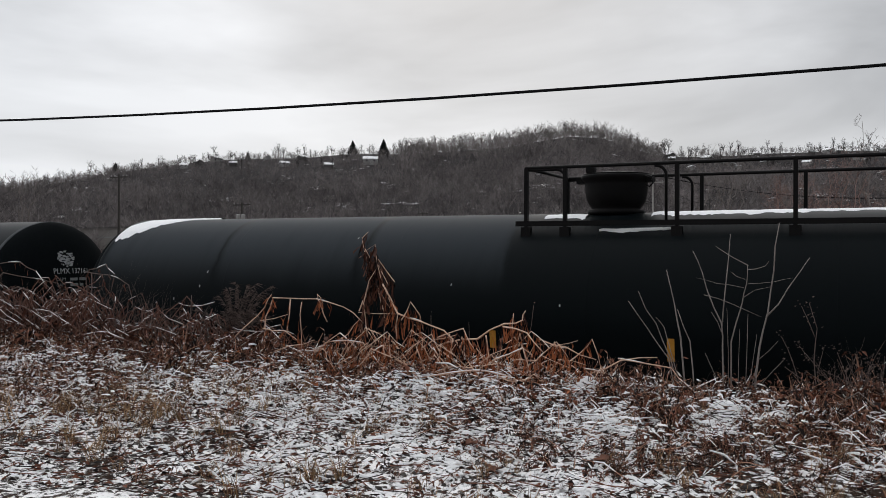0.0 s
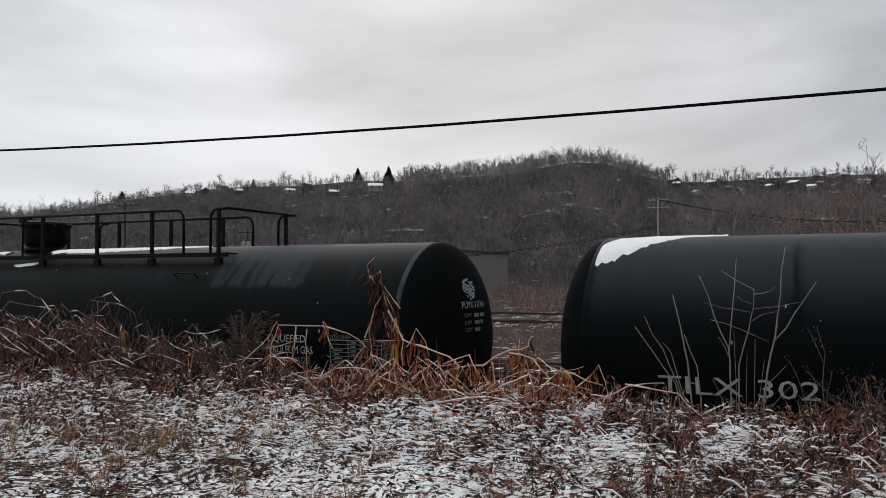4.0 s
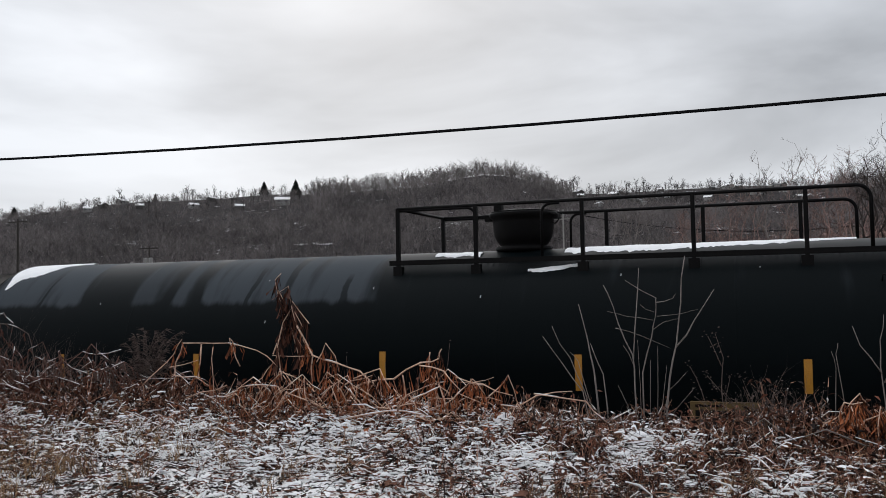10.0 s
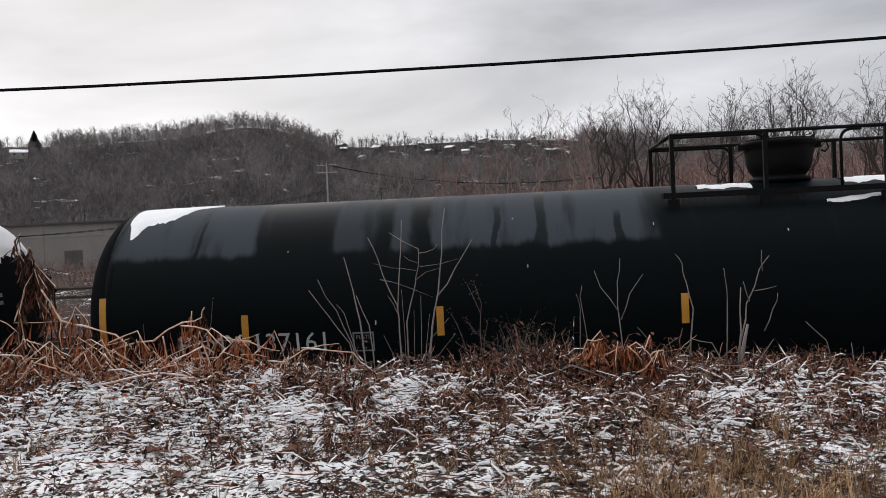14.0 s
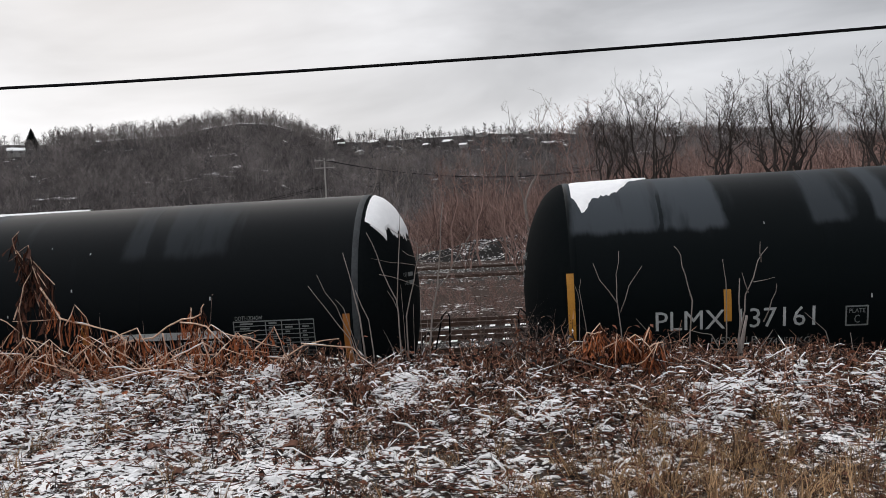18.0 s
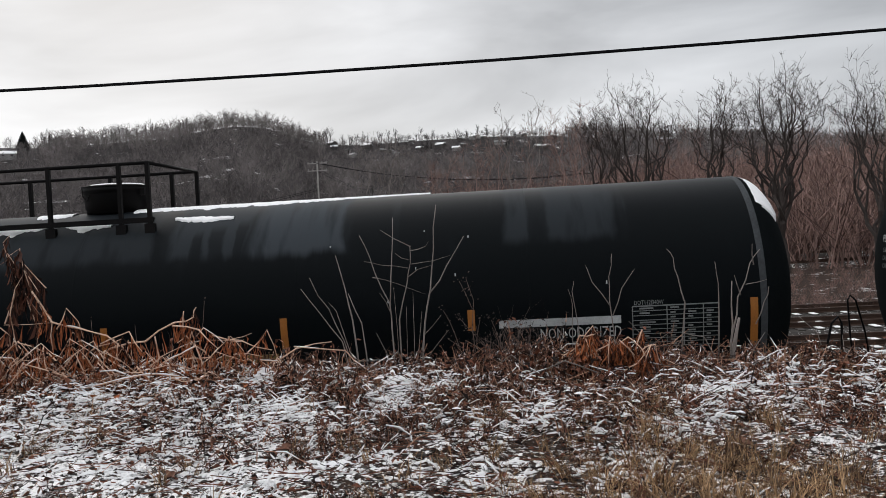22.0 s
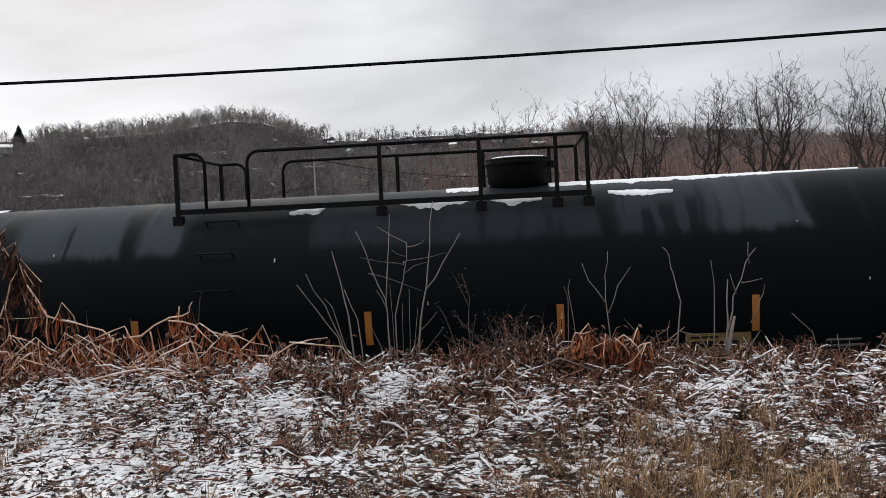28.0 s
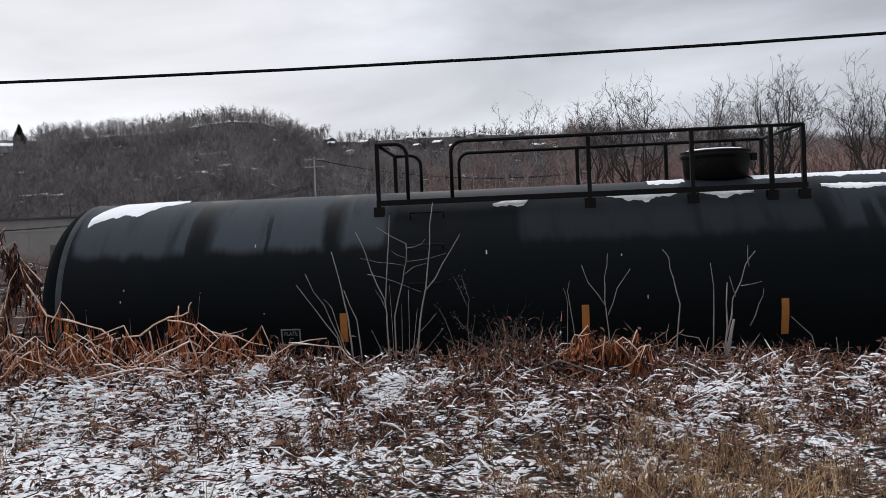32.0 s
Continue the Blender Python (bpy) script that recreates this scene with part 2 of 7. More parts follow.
        t.links.new(rest.outputs[0], left.inputs[0])
        t.links.new(dry.outputs[0], left.inputs[1])
        dry = left
    t.links.new(dry.outputs[0], col.inputs["Factor"])
    t.links.new(dry.outputs[0], rough.inputs["Value"])
    t.links.new(col.outputs["Result"], b.inputs["Base Color"])
    t.links.new(rough.outputs[0], b.inputs["Roughness"])
    b.inputs["Specular IOR Level"].default_value = 0.047
    bp = t.nodes.new("ShaderNodeBump")
    bp.inputs["Strength"].default_value, bp.inputs["Distance"].default_value = 0.05, 0.02
    t.links.new(grain.outputs["Fac"], bp.inputs["Height"])
    t.links.new(bp.outputs["Normal"], b.inputs["Normal"])
    return m


# first tank's fields and the third's 0.3 stretch paint in the sky's sheen
FIELDS = [[(-8.7, -6.2, 0.55), (-6.1, -3.6, 0.55), (-3.5, -1.2, 0.5), (5.8, 8.6, 0.4)],
          [(-8.95, -7.0, 1.0), (-6.0, -5.47, 0.65), (-5.25, -4.98, 0.85), (-4.72, -1.85, 1.0), (5.35, 7.15, 0.55)],
          [(-8.65, -7.0, 0.9), (-6.75, -5.3, 1.0), (-5.05, -4.45, 0.9), (-2.7, 1.0, 0.3), (1.2, 2.3, 0.45), (2.36, 3.55, 0.85), (5.6, 7.0, 0.38)],
          [(-8.6, -4.0, 0.7), (2, 8.5, 0.7)]]
STREAKS = [[], [(-7.75, 0.025, 3.75), (-3.88, 0.05, 3.78), (-3.28, 0.085, 9), (-2.35, 0.06, 3.62), (5.72, 0.05, 3.8), (6.05, 0.07, 3.72), (6.5, 0.04, 3.5)], [(-7.0, 0.06, 9), (-6.0, 0.03, 3.7), (1.55, 0.07, 3.56), (1.86, 0.13, 3.62), (2.2, 0.06, 3.68), (6.05, 0.14, 9)], []]
M_TANK = [tank_paint("black_tank_paint", k + 1, f, w, *z) for k, (f, w, z) in enumerate(zip(FIELDS, STREAKS, (((0.0022, 0.0038, 0.0044), 2.9, 3.75, 0.85, 0.2), ((0.0019, 0.0036, 0.0042), 3.43, 3.54), ((0.0027, 0.0040, 0.0048), 3.38, 3.54), ((0.0036, 0.0046, 0.0056), 3.4, 3.52))))]
M_HEAD = material("matte_black_tank_end", (0.0060, 0.0074, 0.0080), 0.85, 0, (0.0028, 0.0040, 0.0044), 1.5, 0.8, 20, 0.1, 0.01, 0.02)
M_RING = material("dull_grey_band", (0.055, 0.06, 0.064), 0.7, 0, (0.02, 0.022, 0.024), 3, 0.7, 30, 0.1, 0.003, 0.2)
M_STEEL = material("black_steel", (0.004, 0.004, 0.0045), 0.55, 0, (0.008, 0.007, 0.0065), 3, 0.6, 60, 0.2, 0.003, 0.07)
M_RUST = material("rusty_steel", (0.06, 0.035, 0.024), 0.75, 0.2, (0.02, 0.015, 0.013), 6, 0.7, 80, 0.3, 0.003)
M_RUSTRAIL = material("rust_rail", (0.045, 0.027, 0.02), 0.6, 0.5, (0.075, 0.04, 0.026), 3, 0.7, 30, 0.2, 0.003)
M_YELLOW = material("yellow_reflective_tape", (0.50, 0.225, 0.014), 0.5, 0, (0.32, 0.13, 0.010), 6, 0.7, 60, 0.1, 0.002)
M_ORANGE = material("orange_reflective_tape", (0.36, 0.125, 0.010), 0.5, 0, (0.22, 0.075, 0.008), 6, 0.7, 60, 0.1, 0.002)
M_OCHRE = material("faded_yellow_paint", (0.15, 0.09, 0.016), 0.6, 0, (0.06, 0.036, 0.01), 9, 0.7, 50, 0.1, 0.002)
M_WHITE = material("white_stencil_paint", (0.46, 0.47, 0.47), 0.6, 0, (0.24, 0.25, 0.25), 9, 0.6, 70, 0.1, 0.001)
M_GREY = material("weathered_white_stencil", (0.20, 0.21, 0.21), 0.6, 0, (0.09, 0.095, 0.095), 9, 0.7, 70, 0.1, 0.001)
M_SNOW = material("old_snow", (0.90, 0.89, 0.88), 0.85, 0, (0.80, 0.79, 0.79), 9, 0.6, 60, 0.5, 0.008, 0.3)
M_CABLE = material("black_cable_sheath", (0.006, 0.006, 0.007), 0.8, spec=0.08)
M_GROUND = snow_ground("gravel_with_snow", (0.064, 0.041, 0.031), (0.013, 0.0086, 0.007), 0.50, 1.9, 18.0, [(-3.2, 6.2, 3.2, 0.026), (-7.5, 5.8, 2.4, 0.010), (1.6, 5.6, 2.6, -0.018), (-0.3, 5.8, 1.8, -0.03)])
M_YARD = snow_ground("yard_earth_with_snow", (0.062, 0.041, 0.033), (0.026, 0.018, 0.015), 0.20, 0.16, 1.7)
M_BALLAST = snow_ground("ballast_with_snow", (0.075, 0.068, 0.062), (0.035, 0.031, 0.029), 0.29, 0.6, 7.0)
M_HILL = snow_ground("wooded_hill_floor", (0.068, 0.060, 0.059), (0.018, 0.016, 0.016), 0.12, 0.03, 0.16, (), 0.10, 0.75, 1.6)
M_HEAP = snow_ground("dark_spoil_with_snow", (0.020, 0.018, 0.017), (0.009, 0.008, 0.008), 0.30, 0.35, 2.2)
M_TIE = material("weathered_sleeper", (0.06, 0.05, 0.042), 0.9, 0, (0.03, 0.026, 0.023), 4, 0.7, 40, 0.5, 0.01)
M_STALK = material("dead_weed_stalk", (0.44, 0.245, 0.165), 0.85, 0, (0.015, 0.0078, 0.0058), 3, 0.9, 20, 0, 0, 0.2, 1.3)
M_STRAW = material("dry_straw_grass", (0.46, 0.29, 0.155), 0.8, 0, (0.055, 0.029, 0.017), 3, 0.9, 20, 0, 0, 0.2, 0.8)
M_DEADLEAF = material("curled_brown_leaf", (0.185, 0.073, 0.044), 0.8, 0, (0.010, 0.0048, 0.0037), 3, 0.9, 20, 0, 0, 0.2, 1.2)
M_REDLEAF = material("fallen_russet_leaf", (0.20, 0.075, 0.035), 0.75, 0, (0.09, 0.035, 0.02), 8, 0.7, 60, 0.2, 0.003)
M_CANE = material("golden_brown_cane", (0.80, 0.565, 0.42), 0.6, 0, (0.23, 0.080, 0.038), 5, 0.8, 45, 0.1, 0.002, 0.4, 1.1)
M_CANELEAF = material("withered_cane_leaf", (0.36, 0.115, 0.045), 0.8, 0, (0.030, 0.011, 0.007), 6, 0.9, 45, 0, 0, 0.2, 1.1)
M_DARKWEED = material("dark_frosted_weed", (0.16, 0.12, 0.105), 0.9, 0, (0.022, 0.015, 0.013), 4, 0.9, 30, 0, 0, 0.2, 0.9)
M_REDCANE = material("dark_red_bramble_cane", (0.25, 0.135, 0.105), 0.8, 0, (0.030, 0.014, 0.011), 4, 0.9, 40, 0, 0, 0.2, 1.0)
M_RUSTLEAF = material("dark_rust_leaf", (0.095, 0.037, 0.023), 0.85, 0, (0.012, 0.006, 0.005), 6, 0.9, 45, 0, 0, 0.2, 1.0)
M_TWIG = material("grey_twig_bark", (0.27, 0.235, 0.215), 0.8, 0, (0.13, 0.108, 0.095), 7, 0.8, 60, 0.2, 0.002, 0.3, 0.4)
M_BARK = material("dark_tree_bark", (0.080, 0.064, 0.058), 0.9, 0, (0.036, 0.030, 0.027), 2, 0.8, 18, 0.4, 0.02, 0.2)
M_REDTWIG = material("reddish_thicket_twig", (0.36, 0.235, 0.20), 0.9, 0, (0.115, 0.073, 0.063), 0.4, 0.9, 4, 0, 0, 0.2, 0.9)
M_RIDGE = material("dark_ridge_trees", (0.062, 0.054, 0.052), 0.9, 0, (0.032, 0.028, 0.027), 0.03, 0.9, 0.3, 0, 0, 0.2, 0.6)
M_WOODS = material("bare_hillside_trees", (0.30, 0.265, 0.255), 0.9, 0, (0.065, 0.057, 0.055), 0.05, 0.5, 0.33, 0, 0, 0.2, 0.12)
M_CONIFER = material("dark_conifer_needles", (0.014, 0.020, 0.016), 0.9, 0, (0.007, 0.010, 0.008), 0.3, 0.8, 2, 0, 0, 0.2, 0.6)
M_POLE = material("weathered_timber_pole", (0.42, 0.40, 0.37), 0.85, 0, (0.28, 0.26, 0.24), 1, 0.8, 20, 0.2, 0.01)
M_WALLGREY = material("grey_sheet_metal_wall", (0.27, 0.27, 0.265), 0.7, 0, (0.19, 0.19, 0.185), 0.3, 0.7, 6, 0.1, 0.02)
M_WALLDARK = material("dark_house_siding", (0.10, 0.09, 0.085), 0.8, 0, (0.06, 0.055, 0.05), 0.5, 0.7, 5, 0.1, 0.02)
M_WALLPALE = material("pale_house_siding", (0.38, 0.37, 0.35), 0.8, 0, (0.26, 0.25, 0.24), 0.5, 0.7, 5, 0.1, 0.02)
M_SHED = material("faded_beige_sheet_wall", (0.25, 0.228, 0.205), 0.75, 0, (0.18, 0.163, 0.148), 0.25, 0.7, 3, 0.1, 0.02)
M_GLASS = material("dark_window_glass", (0.02, 0.022, 0.025), 0.15)
M_STONE = material("broken_grey_stone", (0.105, 0.090, 0.079), 0.9, 0, (0.028, 0.023, 0.020), 5, 0.8, 50, 0.4, 0.01, 0.3, 0.7)


# ---- mesh building ----
class Soup:
    """Vertices and faces gathered for one mesh."""

    def __init__(self):
        self.v, self.f = [], []

    def box(self, x0, y0, z0, x1, y1, z1):
        n = len(self.v)
        self.v += [(x, y, z) for z in (z0, z1) for y in (y0, y1) for x in (x0, x1)]
        self.f += [(n, n + 2, n + 3, n + 1), (n + 4, n + 5, n + 7, n + 6), (n, n + 1, n + 5, n + 4), (n + 2, n + 6, n + 7, n + 3), (n, n + 4, n + 6, n + 2), (n + 1, n + 3, n + 7, n + 5)]
        return self

    def tube(self, pts, radii, sides=6, cap=True):
        pts = [Vector(p) for p in pts]
        if not isinstance(radii, (list, tuple)):
            radii = [radii] * len(pts)
        n0, count = len(self.v), len(pts)
        up = None
        for i, p in enumerate(pts):
            d = (pts[min(i + 1, count - 1)] - pts[max(i - 1, 0)]).normalized()
            if up is None:
                up = Vector((0, 0, 1)) if abs(d.z) < 0.9 else Vector((1, 0, 0))
            a = d.cross(up)
            a = a.normalized() if a.length > 1e-6 else d.orthogonal().normalized()
            up = a.cross(d).normalized()
            for k in range(sides):
                w = 2 * math.pi * k / sides
                q = p + (a * math.cos(w) + up * math.sin(w)) * radii[i]
                self.v.append((q.x, q.y, q.z))
        for i in range(count - 1):
            for k in range(sides):
                a0, b0 = n0 + i * sides + k, n0 + i * sides + (k + 1) % sides
                self.f.append((a0, b0, b0 + sides, a0 + sides))
        if cap:
            self.f.append(tuple(n0 + k for k in reversed(range(sides))))
            self.f.append(tuple(n0 + (count - 1) * sides + k for k in range(sides)))
        return self

    def lathe(self, profile, centre, axis, sides=32, close=True):
        """profile: (along, radius) pairs round an axis through centre ('X', 'Y' or 'Z')."""
        n0 = len(self.v)
        cx, cy, cz = centre
        for along, r in profile:
            for k in range(sides):
                w = 2 * math.pi * k / sides
                c, s = r * math.cos(w), r * math.sin(w)
                self.v.append({"X": (cx + along, cy + c, cz + s), "Y": (cx + s, cy + along, cz + c), "Z": (cx + c, cy + s, cz + along)}[axis])
        for i in range(len(profile) - 1):
            for k in range(sides):
                a0, b0 = n0 + i * sides + k, n0 + i * sides + (k + 1) % sides
                self.f.append((a0, b0, b0 + sides, a0 + sides))
        if close:
            self.f.append(tuple(n0 + k for k in reversed(range(sides))))
            self.f.append(tuple(n0 + (len(profile) - 1) * sides + k for k in range(sides)))
        return self

    def arrays(self):
        """The mesh as an array of places and one of triangles."""
        tris = []
        for f in self.f:
            for k in range(1, len(f) - 1):
                tris.append((f[0], f[k], f[k + 1]))
        return np.array(self.v, float).reshape(-1, 3), np.array(tris, int).reshape(-1, 3)


def mesh_of(name, soup, mat, smooth=False):
    me = bpy.data.meshes.new(name)
    me.from_pydata(soup.v, [], soup.f)
    me.materials.append(mat)
    if smooth:
        me.polygons.foreach_set("use_smooth", [True] * len(me.polygons))
    me.update()
    return me


def part(name, soup, mat, parent=None, label="", smooth=False):
    ob = new(name, soup if isinstance(soup, bpy.types.Mesh) else mesh_of(name, soup, mat, smooth))
    if parent is not None:
        ob.parent = parent
    return tagged(ob, label)


def thing(name, at, label, category, group="", kind=""):
    ob = new(name)
    ob.matrix_basis = at if isinstance(at, Matrix) else pose(*at)
    return tagged(ob, label, category, group, kind)


def array_mesh(name, v, f, mat, smooth=False):
    """A mesh straight from arrays of places and equal-sided faces."""
    me = bpy.data.meshes.new(name)
    k = f.shape[1]
    me.vertices.add(len(v))
    me.vertices.foreach_set("co", np.ascontiguousarray(v, np.float32).ravel())
    me.loops.add(f.size)
    me.loops.foreach_set("vertex_index", np.ascontiguousarray(f, np.int32).ravel())
    me.polygons.add(len(f))
    me.polygons.foreach_set("loop_start", np.arange(0, f.size, k, dtype=np.int32))
    me.polygons.foreach_set("use_smooth", np.full(len(f), smooth))
    me.materials.append(mat)
    me.update(calc_edges=True)
    return me


def scatter(templates, places):
    """Copies of templates (v, f) at places (which, x, y, z, turn, size, lean_x, lean_y), joined in one pair of arrays."""
    vs, fs, n = [], [], 0
    for which, x, y, z, turn, size, lx, ly in places:
        v, f = templates[which]
        c, s = math.cos(turn), math.sin(turn)
        q = np.empty_like(v)
        q[:, 0] = (v[:, 0] * c - v[:, 1] * s + lx * v[:, 2]) * size + x
        q[:, 1] = (v[:, 0] * s + v[:, 1] * c + ly * v[:, 2]) * size + y
        q[:, 2] = v[:, 2] * size + z
        vs.append(q)
        fs.append(f + n)
        n += len(v)
    return np.concatenate(vs), np.concatenate(fs)


def polar(heading, distance):
    """The plan place at a heading (degrees, to the left of the track's normal) and distance from the eye."""
    return -math.sin(radians(heading)) * distance, math.cos(radians(heading)) * distance


def ramp_at(table, x):
    xs, ys = zip(*sorted(table))
    return float(np.interp(x, xs, ys))


# ---- ground, tracks and hill ----
TRACK_Y = 12.43
YARD_Z = -0.42


def bank(x, y):
    """Height of the ground: a level verge that rises to a brow before the track, then falls to the yard."""
    brow = 8.75 + 0.25 * math.sin(0.55 * x + 0.6) + 0.12 * math.sin(1.7 * x)
    slope = 0.100 - 0.0075 * max(0.0, min(8.0, x + 4.0))
    verge = 1.84 + slope * max(0.0, min(y, brow) - 5.5)
    k = min(1.0, max(0.0, (y - brow) / 1.75))
    return verge + (YARD_Z - verge) * (k * k * (3 - 2 * k))


def roughness(x, y):
    n = noise.noise(Vector((x * 1.1, y * 1.1, 0.3))) * 0.05 + noise.noise(Vector((x * 4.0, y * 4.0, 1.7))) * 0.032 + noise.noise(Vector((x * 11.0, y * 11.0, 4.1))) * 0.014
    brow = max(0.0, min(1.0, (y - 6.6) / 1.2))
    return n + brow * 0.10 * noise.noise(Vector((x * 1.9, y * 2.6, 7.7)))


def ground_z(x, y):
    near = 1.0 if y < 9.2 else max(0.0, 1 - (y - 9.2) / 1.2)
    return bank(x, y) + roughness(x, y) * near


def build_ground():
    xs = [-1600, -700, -300, -120, -60, -36, -26, -20] + [-16 + 0.07 * i for i in range(344)] + [9, 11, 14, 18, 24, 34, 60, 120, 300, 700, 1600]
    ys = [-900, -300, -90, -30, -10, -4, 0, 2, 3.4] + [4.2 + 0.06 * i for i in range(112)] + [11.2, 12, 14, 18, 23, 30, 40, 55, 75, 100, 140, 200, 300, 600, 1600]
    v = np.array([(x, y, ground_z(x, y)) for y in ys for x in xs])
    nx = len(xs)
    f = np.array([(j * nx + i, j * nx + i + 1, (j + 1) * nx + i + 1, (j + 1) * nx + i) for j in range(len(ys) - 1) for i in range(nx - 1)])
    me = array_mesh("ground", v, f, M_GROUND, True)
    me.materials.append(M_YARD)
    far = [1 if ys[k // (nx - 1)] >= 10.8 else 0 for k in range(len(f))]
    me.polygons.foreach_set("material_index", far)
    tagged(new("ground", me), "gravelly verge and rail yard under thin broken snow", "ground", kind="structure")


build_ground()


def rail_profile(soup, y, x0, x1, top):
    """A flat-bottomed rail along x."""
    prof = [(-0.07, -0.17), (0.07, -0.17), (0.07, -0.155), (0.012, -0.135), (0.012, -0.04), (0.036, -0.03), (0.036, 0), (-0.036, 0), (-0.036, -0.03), (-0.012, -0.04), (-0.012, -0.135), (-0.07, -0.155)]
    n, k = len(soup.v), len(prof)
    soup.v += [(x, y + a, top + b) for x in (x0, x1) for a, b in prof]
    soup.f += [(n + i, n + (i + 1) % k, n + k + (i + 1) % k, n + k + i) for i in range(k)]


def build_track(y, x0, x1, top, tie_x0, tie_x1, label):
    tr = thing("railway_track", (0, 0, 0), label, "track", "yard tracks", "structure")
    bed = Soup()
    n = 0
    steps = 40
    for i in range(steps + 1):
        x = x0 + (x1 - x0) * i / steps
        for a, z in ((-2.1, YARD_Z - 0.03), (-1.5, top - 0.2), (1.5, top - 0.2), (2.1, YARD_Z - 0.03)):
            bed.v.append((x, y + a, z + 0.02 * noise.noise(Vector((x, a + y, 0)))))
    for i in range(steps):
        for k in range(3):
            a = i * 4 + k
            bed.f.append((a, a + 4, a + 5, a + 1))
    part("ballast_bed", bed, M_BALLAST, tr, "grey ballast dusted with snow")
    for side in (-0.753, 0.753):
        s = Soup()
        rail_profile(s, y + side, x0, x1, top)
        part("rail", s, M_RUSTRAIL, tr)
    tie = Soup().box(-0.11, -1.3, -0.18, 0.11, 1.3, -0.005)
    me = mesh_of("sleeper", tie, M_TIE)
    cap = mesh_of("sleeper_snow", Soup().box(-0.1, -1.28, -0.004, 0.1, 1.28, 0.016), M_SNOW)
    rng = random.Random(int(y * 10))
    x = tie_x0
    while x < tie_x1:
        ob = part("sleeper", me, M_TIE, tr)
        ob.matrix_basis = pose(x, y + rng.uniform(-0.05, 0.05), top - 0.16, 0, 0, rng.uniform(-1.5, 1.5))
        if rng.random() < 0.55:
            sn = part("snow_cover", cap, M_SNOW, ob)
            sn.matrix_basis = pose(0, rng.uniform(-0.1, 0.1), 0)
        x += 0.56
    return tr


build_track(TRACK_Y, -90, 60, 0.0, -16, 12, "main track of rusty rails on snowy ballast under the train")
build_track(25.2, -140, 90, -0.02, -18, 16, "rusty siding on snow-dusted sleepers behind the train")
build_track(29.6, -140, 90, 0.0, -18, 16, "rusty siding on snow-dusted sleepers behind the train")
build_track(33.6, -140, 90, 0.02, -18, 16, "rusty siding on snow-dusted sleepers behind the train")
build_track(67.5, -200, 120, 0.0, -30, 6, "far yard track among dry weeds")
build_track(83.0, -200, 120, 0.0, -30, 6, "far yard track among dry weeds")

# the hill: heading and elevation of its ground line as seen from the eye
RIDGE = [(75, 2.0), (60, 2.6), (52.6, 3.5), (49.6, 4.0), (46.3, 4.75), (43.5, 5.2), (40.4, 5.6), (38, 5.8), (34.8, 5.95), (31.5, 6.3), (28.5, 6.3), (25.3, 6.55), (21.6, 6.8), (19.8, 7.1),
         (17.6, 7.35), (15.5, 7.2), (13.7, 6.6), (12.6, 6.2), (10.5, 6.0), (5, 6.05), (0, 5.9), (-5, 5.5), (-12, 5.0), (-20, 4.0), (-35, 3.2), (-55, 2.0)]
HILL_NEAR, HILL_FAR = 205.0, 480.0


def hill_z(heading, d):
    crest = EYE.z + HILL_FAR * math.tan(radians(ramp_at(RIDGE, heading)))
    k = (d - HILL_NEAR) / (HILL_FAR - HILL_NEAR)
    if k <= 1:
        k = max(k, 0.0)
        z = YARD_Z - 1.0 + (crest - YARD_Z + 1.0) * (0.35 * k + 0.65 * k * k * (3 - 2 * k))
        x, y = polar(heading, d)
        z += 7.0 * k * (1 - k) * 4 * noise.noise(Vector((x * 0.012, y * 0.012, 0.0)))
        return z
    return crest - (k - 1) * 14.0


def build_hill():
    hs = [76 - 0.9 * i for i in range(146)]
    ds = [HILL_NEAR + (HILL_FAR - HILL_NEAR) * i / 36 for i in range(37)] + [500, 530, 600, 760]
    v = []
    for d in ds:
        for h in hs:
            x, y = polar(h, d)
            v.append((x, y, hill_z(h, d)))
    nx = len(hs)
    f = np.array([(j * nx + i + 1, j * nx + i, (j + 1) * nx + i, (j + 1) * nx + i + 1) for j in range(len(ds) - 1) for i in range(nx - 1)])
    tagged(new("hillside", array_mesh("hillside", np.array(v), f[:, ::-1], M_HILL, True)), "long wooded hillside with traces of snow", "hill", kind="structure")


build_hill()


